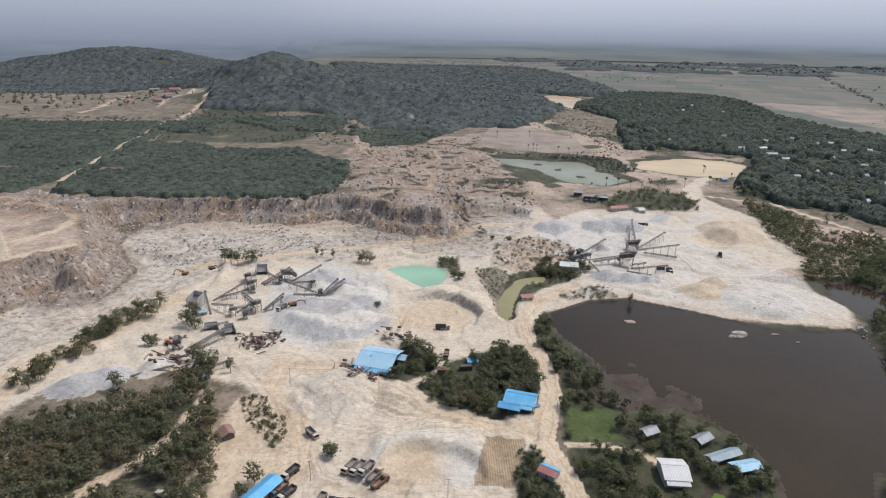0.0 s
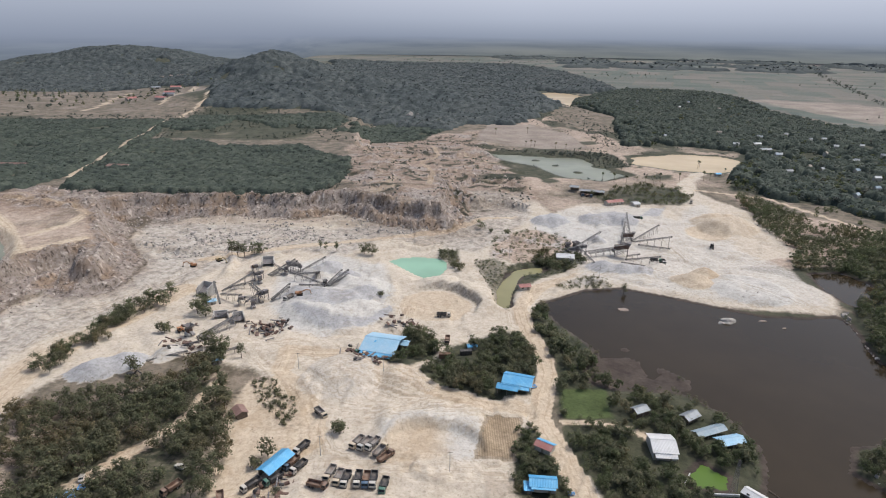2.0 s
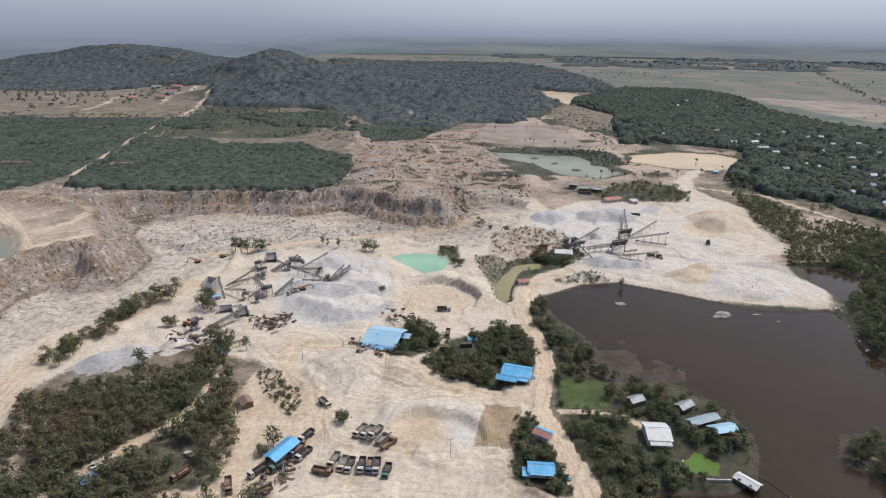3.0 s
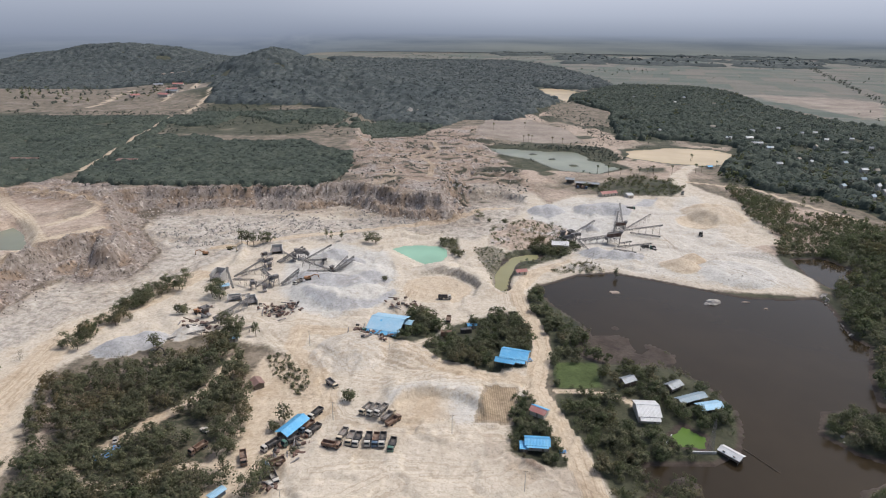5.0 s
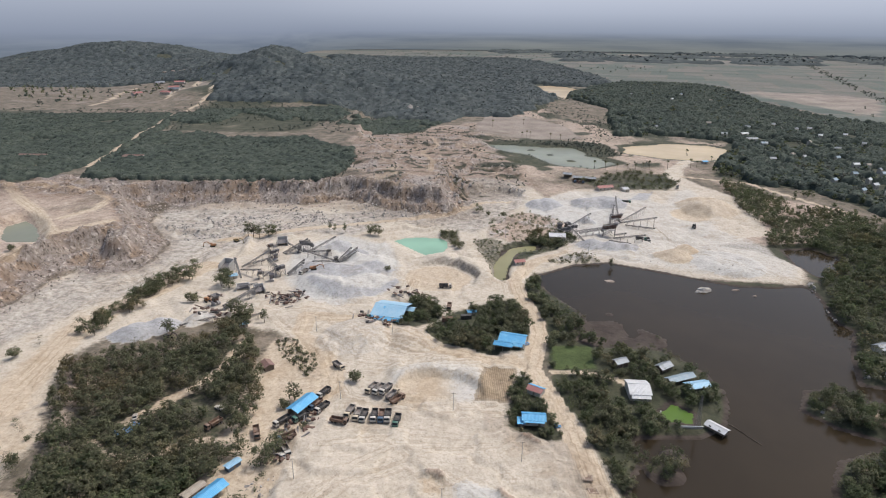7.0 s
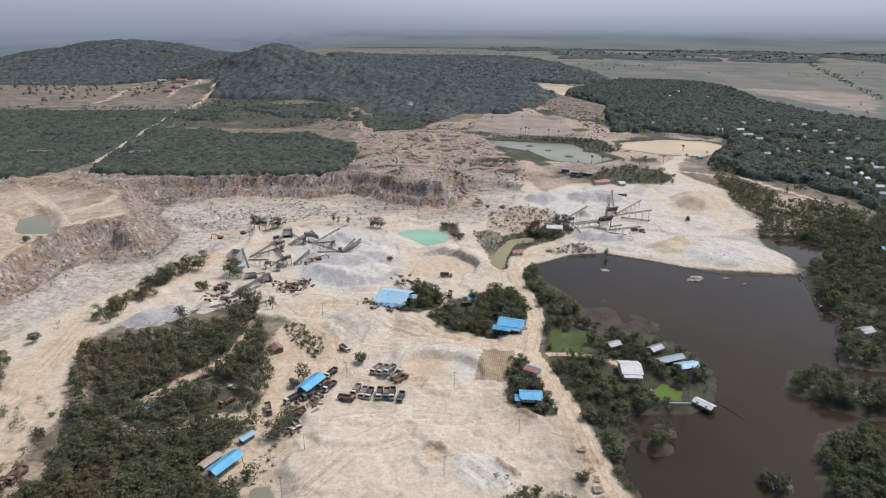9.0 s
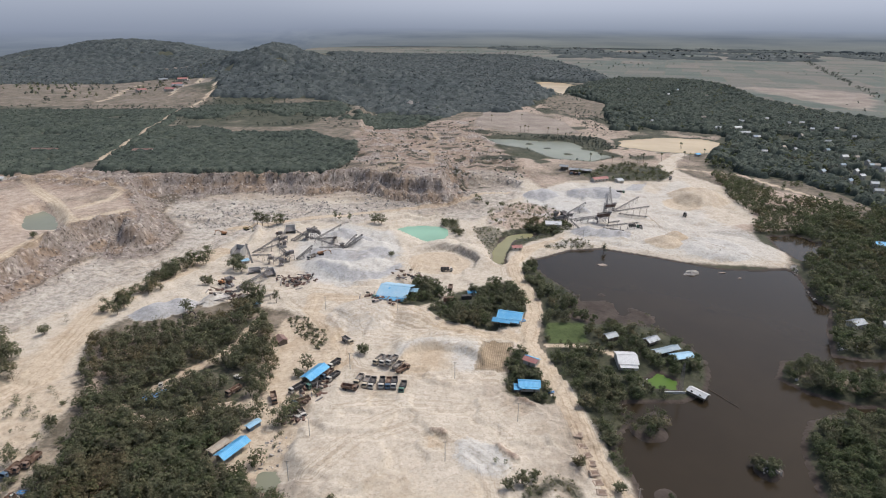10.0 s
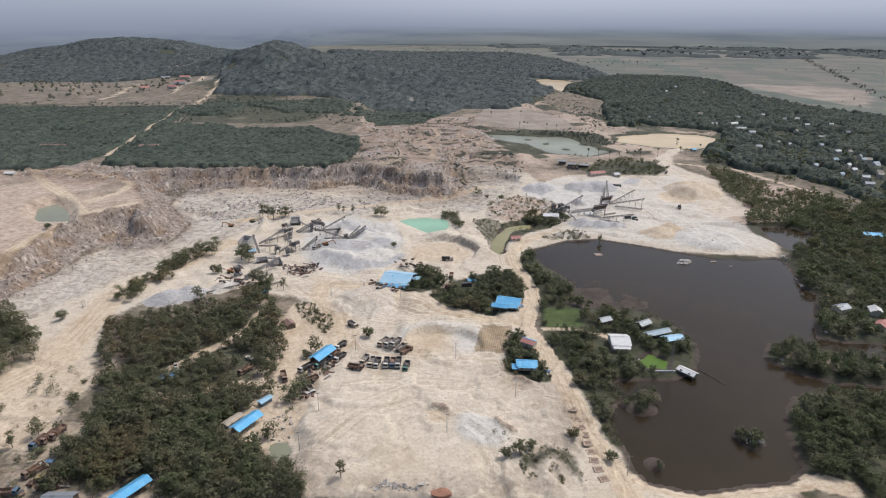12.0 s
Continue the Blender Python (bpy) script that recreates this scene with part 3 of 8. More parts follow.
# open spots in the woods: x, y, radius
CLEARINGS = [(-150, 257, 12), (-133, 263, 10), (10, 263, 8), (4, 271, 6), (-14, 252, 5), (-65, 106, 9), (-86, 206, 7), (-63, 173, 12), (-30, 264, 14), (34, 230, 12), (41, 184, 5), (36, 164, 7), (86, 185, 10), (86, 211, 6), (105, 206, 6), (110, 196, 8), (115, 190, 7),
             (112, 161, 8), (105, 163, 4), (-83, 119, 11), (-112, 81, 10), (-134, 78, 9), (-96, 161, 7), (-98, 172, 5), (-131, 160, 7), (-80, 135, 6), (-171, 186, 4),
             (-77, 155, 6), (100, 172, 9), (242, 222, 7), (225, 225, 7), (234, 205, 7), (328, 350, 9)] + [(x, y - 8, 15) for x, y in VILLAGE_HOUSES]
PAD = [(-62, 156), (-43, 172), (-10, 173), (12, 167), (24, 164), (47, 143), (51, 126), (44, 105), (37, 87), (30, 76), (-47, 76), (-64, 105), (-62, 126)]
EASTSCRUB = [(298, 608), (322, 534), (333, 478), (369, 465), (356, 428), (305, 391), (263, 349), (255, 380), (242, 386), (268, 422), (269, 468)]
YARDSCRUB = [(142, 584), (183, 619), (221, 638), (254, 614), (256, 590), (226, 548), (197, 552), (166, 552)]
PONDRIM = [(48, 837), (122, 818), (192, 829), (227, 801), (231, 724), (212, 708), (198, 747), (175, 786), (97, 813)]
PLAIN = [(551, 2499), (699, 1568), (727, 1163), (733, 884), (846, 590), (7716, 5652), (5738, 6295), (979, 4962), (-493, 4239), (-227, 3129)]
HEDGEROW = [(1815, 3448), (1544, 2625), (1081, 1580), (883, 1124), (931, 1177), (1137, 1645), (1666, 2797), (1920, 3591)]
FARWOOD = [(-417, 3294), (-66, 3739), (379, 3480), (519, 2571), (353, 2118), (47, 2624)]
DRYTREES = [(-1100, 1045), (-1250, 1430), (-945, 1495), (-841, 1575), (-740, 1670), (-617, 1710), (-550, 1661), (-542, 1033), (-671, 993)]
NORTHSCRUB = [(195, 1276), (291, 1322), (286, 999), (268, 893), (233, 860), (225, 1048), (128, 1108)]
CREEKSIDE = [(43, 389), (67, 400), (94, 405), (92, 382), (67, 365), (47, 342), (41, 324), (37, 342)]
YARDEDGE = [(-66, 156), (-58, 172), (-53, 166), (-60, 147), (-66, 126), (-69, 119), (-72, 126)]
SHACKSCRUB = [(-90, 236), (-79, 238), (-66, 222), (-60, 206), (-65, 198), (-80, 212), (-86, 222)]
HEARTLAND = [(-60, 515), (90, 500), (140, 560), (300, 640), (300, 900), (200, 1000), (60, 1000), (-130, 850)]
RUBBLEYARD = [(38, 442), (52, 463), (76, 471), (97, 458), (107, 432), (89, 417), (78, 386), (63, 380), (48, 397), (35, 405)]
LAKENORTH = [(71, 348), (83, 362), (99, 369), (111, 358), (109, 345), (95, 350), (80, 346)]
YARDBELT = [(65, 406), (84, 425), (94, 419), (104, 399), (98, 381), (82, 378), (64, 385)]
CRUSHERSCRUB = [(-148, 286), (-126, 267), (-114, 267), (-100, 250), (-105, 242), (-120, 235), (-137, 259)]
RAMP = [(12, 119), (35, 105), (42, 95), (42, 84), (31, 81), (20, 92)]
WETLAND = [(63, 302), (80, 272), (101, 251), (117, 242), (116, 221), (136, 199), (127, 172), (46, 170), (51, 208), (53, 240)]
SHALLOW = [(70, 268), (95, 262), (108, 251), (117, 240), (115, 231), (100, 228), (81, 229), (66, 233)]
BUND_LINE = [(109, 250), (112, 247), (114, 243), (116, 236)]
MARSH = [(52, 180), (66, 196), (82, 166), (103, 164), (93, 150), (93, 142), (84, 124), (70, 118), (69, 104), (61, 108), (60, 132), (57, 149)]
PINKLAND = [(260, 511), (280, 466), (282, 415), (238, 387), (197, 390), (181, 400), (222, 437)]
TANLANE = [(-235, 171), (-211, 200), (-212, 267), (-186, 250), (-188, 213), (-161, 147), (-161, 105), (-187, 105)]
GREYLANE = [(-251, 194), (-232, 220), (-216, 276), (-210, 329), (-177, 353), (-159, 381), (-175, 404), (-232, 403), (-227, 340), (-240, 267), (-270, 220)]
STONEFLOOR = [(-270, 220), (-261, 267), (-242, 328), (-236, 411), (-246, 474), (-165, 475), (-99, 465), (-4, 476), (9, 582), (85, 583), (81, 508), (25, 413), (-45, 443), (-71, 404), (-110, 412), (-148, 388), (-173, 341), (-195, 296), (-212, 267), (-232, 220)]
EASTYARD = [(81, 504), (130, 552), (195, 545), (207, 509), (257, 585), (253, 510), (232, 431), (249, 383), (253, 343), (236, 317), (169, 328), (118, 355), (73, 348), (92, 382), (56, 430)]
MIDEAST = [(40, 570), (100, 590), (150, 640), (260, 660), (300, 720), (420, 820), (330, 900), (290, 1000), (230, 1060), (180, 1250), (120, 1120), (60, 1000), (30, 800)]
FOOTHILL = [(-1100, 880), (-480, 890), (-380, 800), (-330, 800), (-120, 780), (-20, 960), (-60, 1090), (-430, 1110), (-480, 1010), (-900, 1010)]
SHORE_STONES = [(138, 372), (200, 345), (240, 318), (236, 308), (180, 326), (120, 352)]
GREYSPREAD = [(3, 124), (7, 126), (19, 121), (23, 110), (18, 105), (6, 108), (2, 114)]
RIMSCRUB = [(23, 103), (30, 101), (37, 107), (47, 105), (49, 99), (49, 88), (48, 79), (45, 79), (44, 89), (38, 95), (30, 90), (23, 91)]
SCARPS = [[(19, 121), (22, 118), (25, 115)], [(-7, 131), (-4, 131), (-2, 129)], [(31, 154), (33, 153), (36, 149)]]
ORANGEDIG = [(-8, 128), (-4, 130), (0, 123), (-1, 119), (-8, 120)]
NEARFOREST = [(304, 622), (331, 681), (398, 775), (700, 800), (600, 600), (447, 418), (389, 425), (390, 500), (372, 560), (338, 577)]
EASTTREES = [(343, 538), (449, 556), (306, 348), (286, 358), (296, 413), (311, 475)]
FACELIP = [(-330, 503), (-200, 507), (-120, 506), (-92, 530), (-86, 600), (-105, 605), (-115, 530), (-200, 521), (-330, 522)]

# the hills' crests: half-width of the slope, then x, y, height along each crest
RIDGES = [(165, [(-1800, 2240, 6), (-1549, 2210, 14), (-1412, 2200, 30), (-1339, 2200, 60), (-1206, 2200, 86), (-1125, 2200, 93), (-1054, 2200, 85), (-960, 2180, 77), (-860, 2150, 58), (-755, 2100, 54), (-690, 2000, 42)]),
          (120, [(-690, 2000, 46), (-600, 1800, 42), (-540, 1670, 52), (-517, 1620, 62), (-474, 1620, 76), (-442, 1620, 98), (-409, 1620, 86), (-356, 1620, 79), (-309, 1620, 64), (-215, 1620, 40), (-128, 1620, 21), (3, 1620, 12)]),
          (92, [(-454, 1290, 12), (-411, 1270, 26), (-363, 1270, 34), (-291, 1270, 51), (-226, 1270, 57), (-169, 1270, 57), (-101, 1270, 47), (-32, 1270, 38), (83, 1280, 20), (164, 1300, 14)]),
          (110, [(-640, 3000, 4), (-503, 3000, 17), (-397, 3000, 10)])]
# spoil heaps: x, y, height, radius, steepness of the rim (1: cone), tan share
HEAPS = [(-68, 318, 5.5, 30, 0.45, 0), (-52, 342, 5, 20, 0.6, 0), (-88, 336, 4, 14, 1, 0), (-62, 352, 7, 12, 1, 0), (-84, 372, 6, 10, 1, 0), (-90, 329, 6, 9, 1, 0),
         (-45, 240, 4.5, 24, 0.6, 0.5)]
HEAPS += [(-18, 238, 4, 18, 0.6, 0.6), (243, 490, 7.5, 33, 0.6, 0.65), (200, 350, 3, 26, 0.4, 0)]
# heaps of darker grey screenings have a tan share of -1
HEAPS += [(-88, 333, 6, 12, 1, -1), (-79, 377, 6, 11, 1, -1), (-63, 365, 5, 9, 1, -1), (93, 496, 5, 17, 0.6, -1), (134, 501, 5, 17, 0.6, -1), (156, 502, 5, 17, 0.6, -1), (113, 385, 6, 12, 1, -1), (125, 382, 4.5, 11, 0.9, -1), (138, 381, 3, 10, 0.9, -1), (-165, 243, 5, 13, 0.7, -1), (-157, 250, 6, 11, 0.9, -1), (-139, 259, 5, 9, 1, 0.3), (166, 362, 6, 15, 0.9, 0.9), (180, 376, 5, 11, 0.9, 0.9), (121, 445, 5, 8, 1, -1)]
SCREENINGS = [[(-93, 317), (-85, 301), (-73, 290), (-57, 287), (-43, 292), (-29, 309), (-30, 322), (-44, 303), (-62, 298), (-79, 306)], [(78, 489), (86, 509), (100, 520), (110, 507), (110, 491), (94, 481)], [(118, 496), (130, 518), (156, 530), (174, 520), (164, 487), (141, 483)], [(177, 515), (196, 543), (213, 548), (197, 516)], [(-90, 318), (-76, 334), (-62, 331), (-46, 339), (-31, 332), (-43, 320), (-64, 308)]]
# rock ledges and cut banks: line, height, half-width
LEDGES = [([(-206, 416), (-192, 409), (-181, 417), (-166, 406)], 2.2, 3.0),
          ([(-156, 406), (-148, 389), (-145, 367)], 3.0, 3.0),
          ([(-48, 416), (-35, 426), (-18, 420), (-2, 427)], 2.5, 3.2),
          ([(3, 605), (33, 631), (68, 620), (85, 594)], 4, 4),
          ([(-91, 657), (-55, 676), (-16, 640), (3, 674)], 3, 4),
          ([(9, 674), (49, 700), (93, 685)], 3, 4),
          ([(-106, 598), (-70, 585), (-37, 600), (-3, 593)], 3, 4),
          ([(-75, 757), (-34, 797), (3, 755)], 3, 4.5),
          ([(10, 763), (48, 803), (78, 734)], 2.5, 4),
          ([(24, 441), (51, 453), (71, 437)], 2.2, 3.0),
          ([(78, 357), (94, 364), (106, 360), (112, 349)], 1.8, 2.6),
          ([(-239, 429), (-215, 416), (-210, 395)], 2, 3),
          ([(-106, 485), (-77, 479), (-46, 496)], 2.2, 3.2),
          ([(-20, 199), (-11, 205), (0, 203), (5, 199)], 1.2, 1.6),
          ([(-298, 483), (-265, 455), (-244, 449)], 2.5, 4)]
# hollows: x, y, depth, radius
HOLLOWS = [(220, 468, 2.5, 17), (22, 520, 7, 26), (50, 530, 7, 24)]
WATERS = [(LAKE, -1.0, 2.2), (BACKWATER, -1.0, 2.0), (GREENPOND, -1.0, 3.0), (GREYPOND, -1.0, 2.0), (OCHREPOND, -1.0, 2.0),
          (FARPOND, -1.0, 2.0), (BENCHPOND, 11.0, 2.5), (ALGAE, -0.6, 1.5), (CREEKWATER, -1.2, 1.0), (POOL, -0.8, 1.5)]


def land(x, y):
    """The height of the ground, and how it is covered: a dictionary of masks from 0 to 1."""
    x, y = np.asarray(x, float), np.asarray(y, float)
    far = smooth(350, 1200, np.hypot(x, y))
    warp = 3.0 + 22 * far
    wx = x + warp * fbm(x, y, 40, 3, 1)
    wy = y + warp * fbm(x, y, 40, 3, 2)
    low = fbm(x, y, 160, 4, 3)
    h = 0.9 * low + 0.25 * fbm(x, y, 14, 3, 4) + 0.5

    # high ground behind the quarry face, and the bench beside it
    rag = 7 * fbm(x, y, 26, 4, 5)
    high = inside(x + rag, y + rag, PLATEAU, 80)
    shelf = inside(x + rag, y + rag, BENCH, 80)
    step = smooth(-9, -1, high) * 0.6 + smooth(-22, -14, high) * 0.3 + smooth(-36, -20, high) * 0.1
    ledge = smooth(-11, -2, shelf) * 0.72 + smooth(-24, -16, shelf) * 0.2 + smooth(-36, -22, shelf) * 0.08
    rise = np.maximum(step * 17, ledge * 16)
    face = np.maximum(smooth(-27, -18, high) * (1 - smooth(0, 5, high)), smooth(-29, -20, shelf) * (1 - smooth(0, 4, shelf)))
    face = np.where(y > 600, face * 0.25, face)
    rise = np.where(y > 600, rise * 1.0, rise)
    ledges = rise + 2.4 * fbm(x, y, 30, 3, 51) * face
    ledges = ledges + face * (np.abs((ledges * 0.42 + 0.03 * x) % 1.0 - 0.5) * 3.6 - 0.9)
    h = h + ledges + face * (5.5 * np.abs(fbm(x, y, 13, 4, 6)) + 2.2 * fbm(x, y, 5, 2, 7) - 1.0)
    mid = inside(wx, wy, SCRUBMID, 60)
    h = h + smooth(-40, 30, mid) * (3 + 4 * fbm(x, y, 40, 4, 8) + 3.0 * np.abs(fbm(x * 0.6, y, 22, 3, 87)) + 1.2 * smooth(0.02, 0.08, fbm(x * 0.5, y, 26, 4, 88)))

    # hills
    top = np.zeros_like(x)
    for half, crest in RIDGES:
        px, py = x[y > 950], y[y > 950]
        px, py = px + 40 * fbm(px, py, 160, 3, 81), py + 40 * fbm(px, py, 160, 3, 82)
        g = np.zeros_like(px)
        for (ax, ay, az), (bx, by, bz) in zip(crest[:-1], crest[1:]):
            ex, ey = bx - ax, by - ay
            u = np.clip(((px - ax) * ex + (py - ay) * ey) / (ex * ex + ey * ey), 0, 1)
            d2 = (px - ax - u * ex) ** 2 + (py - ay - u * ey) ** 2
            g = np.maximum(g, (az + u * (bz - az)) * np.exp(-d2 / (2 * half * half)))
        top[y > 950] = np.maximum(top[y > 950], g)
    h = h + top * (1.0 + 0.10 * fbm(x, y, 160, 5, 9)) + smooth(8, 40, top) * 4 * fbm(x, y, 60, 4, 10)

    heap = np.zeros_like(x)
    sandy, screened = np.zeros_like(x), np.zeros_like(x)
    for cx, cy, height, radius, steep, tone in HEAPS:
        r = np.hypot(x - cx, y - cy) * (1 + 0.4 * fbm(x + 9 * cx, y, radius * 1.3, 3, 11))
        one = height * np.clip((1 - r / radius) / steep, 0, 1) ** 0.9 * (1 + 0.12 * fbm(x, y, 7, 3, 50))
        heap = np.maximum(heap, one)
        sandy = np.maximum(sandy, max(tone, 0) * smooth(0.0, 0.9, one))
        if tone < 0:
            screened = np.maximum(screened, smooth(0.05, 0.7, one))
    h = h + heap
    for cx, cy, depth, radius in HOLLOWS:
        r = np.hypot(x - cx, y - cy) * (1 + 0.5 * fbm(x + 5 * cx, y, radius, 3, 12))
        h = h - depth * smooth(radius, radius * 0.6, r)

    # a scoop dug into the bank beside the parked trucks, with a crumbling lip
    bow = np.hypot((x + 4) * 1.05, y - 176) * (1 + 0.16 * fbm(x, y, 12, 3, 76))
    lip = smooth(23, 26, bow) * smooth(50, 29, bow) * smooth(178, 190, y) * smooth(27, 19, np.abs(x + 4))
    scoop = smooth(27, 24, bow) * smooth(174, 182, y) * smooth(24, 18, np.abs(x + 4))
    h = h + 3.4 * lip
    sandy = np.maximum(sandy, 0.85 * smooth(21, 15, np.hypot(x - 220, y - 468)))
    sandy = np.maximum(sandy, 0.8 * scoop * smooth(8, -10, x))
    arc = np.hypot(x + 5, y - 320) * (1 + 0.14 * fbm(x, y, 16, 3, 77))
    bank = smooth(23.5, 27.5, arc) * smooth(46, 30, arc) * smooth(-32, 2, x) * smooth(300, 322, y)
    h = h + 4.6 * bank
    cutface = smooth(22, 24, arc) * smooth(29, 26.5, arc) * smooth(-24, -4, x) * smooth(306, 318, y)
    sandy = np.maximum(sandy, 0.75 * smooth(24, 20, arc) * smooth(44, 34, np.hypot(x + 5, y - 310)))
    # the pale pad in front stands a little proud, its rim cut by gullies
    pad = inside(wx, wy, PAD, 30)
    gully = np.abs(fbm(x, y, 9, 3, 41)) * smooth(-6, 0, pad) * smooth(16, 3, pad)
    h = h + 2.2 * smooth(-5, 4, pad) - 3.0 * gully
    # low scarps, where the digger left off, and rills running down from them
    digs = fbm(x, y, 38, 4, 70)
    worked = smooth(-4, 6, inside(wx, wy, QUARRY, 40))
    h = h + worked * (1.1 * smooth(0.10, 0.125, digs) - 0.9 * smooth(-0.16, -0.135, digs) + 0.8 * smooth(0.24, 0.26, fbm(x, y, 60, 4, 71)))
    broken = smooth(-8, -1, pad) * smooth(24, 6, pad) * np.where((x > 12) | (y < 108), 1.0, 0.15)
    h = h + broken * (1.5 * np.abs(fbm(x * 1.2, y * 0.6, 10, 4, 72)) + 0.9 * smooth(0.02, 0.06, fbm(x, y, 16, 3, 73)))
    spread_grey = smooth(-0.7, 0.7, inside(x + 0.25 * (wx - x), y + 0.25 * (wy - y), GREYSPREAD, 20))
    h = h + spread_grey * (0.7 + 0.9 * np.abs(fbm(x, y, 5, 2, 78)))
    dug = smooth(-1, 1, inside(wx, wy, ORANGEDIG, 20))
    h = h - 0.9 * dug
    nick = np.zeros_like(x)
    for line in SCARPS:
        nick = np.maximum(nick, smooth(1.7, 0.5, along(x, y, line, 10)))
    h = h + 1.7 * nick
    rills = smooth(-14, 2, pad) * smooth(34, 10, pad) * np.where((x > 5) & (y < 128), 1.0, 0.2)
    h = h - 0.75 * rills * smooth(0.10, 0.0, np.abs(fbm(x * 1.0 + 0.5 * y, y * 0.35 - 0.3 * x, 5, 3, 79)))
    rubble = smooth(-60, -25, high) * (1 - smooth(-12, -4, high)) + smooth(-40, -20, shelf) * (1 - smooth(-9, -3, shelf))
    rubble = np.clip(rubble, 0, 1) * smooth(560, 480, y)
    h = h + rubble * (1.6 * np.abs(fbm(x, y, 16, 4, 42)) + 0.8 * fbm(x, y, 6, 2, 43))

    ledged = np.zeros_like(x)
    for line, height, half in LEDGES:
        d = along(x + rag * 0.25, y + rag * 0.25, line, 20) * (1 + 0.4 * fbm(x, y, 9, 3, 83))
        h = h + height * smooth(half, 0.35 * half, d) * (0.7 + 0.6 * np.abs(fbm(x, y, 6, 3, 84)))
        ledged = np.maximum(ledged, smooth(half * 1.1, half * 0.6, d) * (0.55 + 0.7 * fbm(x, y, 8, 3, 85)))
    ledged = np.clip(ledged, 0, 1)
    # roads lie a little lower and flat; ponds are sunk
    masks = {}
    road, wheel = np.zeros_like(x), np.full(x.shape, 40.0)
    for line in WHEELTRACKS:
        wheel = np.minimum(wheel, 1.0 + along(x, y, line, 20))
    for line, width in ((MAIN_LINE, 8.5), (WEST_LINE, 8), (VILLAGEPATH_LINE, 3), (PLANT_LINE, 7), (BENCHA_LINE, 8), (BENCHB_LINE, 9),
                        (BENCHC_LINE, 7), (FLOOR_LINE, 6), (LEFT_LINE, 16), (TRACK_LINE, 5), (REDROAD_LINE, 6), (SOUTH_LINE, 8),
                        (WOODPATHA_LINE, 3.6), (WOODPATHB_LINE, 4.5), (FARMROADA_LINE, 9), (FARMROADB_LINE, 9)):
        d = along(x + 0.4 * (wx - x), y + 0.4 * (wy - y), line, 40)
        wheel = np.minimum(wheel, d)
        road = np.maximum(road, smooth(width * 0.58, width * 0.44, d))
    wet, shore = np.zeros_like(x), np.zeros_like(x)
    for outline, level, depth in WATERS:
        d = inside(x + 0.7 * (wx - x), y + 0.7 * (wy - y), outline, 30)
        bank = smooth(-7, 0.0, d)
        h = h * (1 - bank) + bank * (level + 0.35)
        h = np.where(d > 0, level + 0.35 - depth * smooth(0, 4, d) - 0.35, h)
        wet = np.maximum(wet, smooth(-2.5, 0.5, d))
        shore = np.maximum(shore, smooth(-14, -5, d))
    for cx, cy, height, radius in ((120, 112, 2.6, 6), (96, 270, 1.15, 4), (76, 99, 1.35, 7), (82, 136, 2.0, 11), (88, 144, 1.8, 7),
                                  (196, 735, 1.7, 14), (160, 700, 1.6, 8), (140, 738, 1.6, 7), (208, 704, 1.7, 10), (120, 770, 1.6, 8)):
        r = np.hypot(x - cx, y - cy) * (1 + 0.5 * fbm(x, y, radius * 1.5, 3, 54))
        h = np.maximum(h, -2.0 + height * smooth(radius * 1.15, radius * 0.3, r) + 0.6 * smooth(radius, 0, r))
    creek = smooth(5.5, 3.5, along(wx, wy, CREEK_LINE, 30))
    h = h - 1.8 * creek

    quarry = smooth(-5, 6, inside(wx, wy, QUARRY, 40))
    patch = fbm(x, y, 45, 4, 13)
    masks["dust"] = np.clip(np.maximum(quarry, smooth(-2, 3, pad)) * (0.9 + 0.2 * patch) + smooth(0.1, 0.5, heap), 0, 1) * (1 - face)
    masks["gravel"] = np.clip(np.maximum(smooth(-8, 8, inside(wx, wy, GREYHEAP, 40)), smooth(-10, 10, inside(wx, wy, GREYHEAP2, 40)))
                              + 0.25 * smooth(0.15, 0.45, fbm(x, y, 60, 3, 14)) * quarry, 0, 1)
    masks["tan"] = np.clip(0.85 * road + 0.38 * quarry * smooth(60, 0, x) * smooth(-0.1, 0.4, fbm(x, y, 55, 4, 15)) * (1 - masks["gravel"]), 0, 1)
    lane = smooth(-6, 6, inside(wx, wy, TANLANE, 30))
    masks["tan"] = np.clip(np.maximum(masks["tan"], np.maximum(sandy, lane * (0.75 + 0.5 * patch))), 0, 1)
    masks["gravel"] = np.clip(np.maximum(masks["gravel"] * (1 - sandy) * (1 - lane), 0.25 * smooth(-8, 4, inside(wx, wy, GREYLANE, 30))), 0, 1)
    masks["gravel"] = np.maximum(masks["gravel"], smooth(0.1, 0.8, heap) * (1 - sandy) * 0.9)
    masks["gravel"] = np.maximum(masks["gravel"], np.maximum(0.55 * lip * (1 - scoop), 0.6 * scoop * smooth(-4, 6, x)))
    faraway = smooth(9, 4.5, along(wx, wy, FAR_LINE, 30))
    masks["dust"] = np.maximum(masks["dust"], faraway)
    masks["gravel"] = np.maximum(masks["gravel"], 0.55 * smooth(-10, 10, inside(wx, wy, EASTYARD, 40)) * (1 - 0.8 * sandy))
    masks["gravel"] = np.clip(np.maximum(masks["gravel"], 0.4 * smooth(0, 8, pad) * smooth(-0.3, 0.2, fbm(x, y, 30, 3, 53))), 0, 1)
    masks["stonefloor"] = smooth(-8, 8, inside(wx, wy, STONEFLOOR, 40)) * (1 - face) * (1 - 0.7 * road)
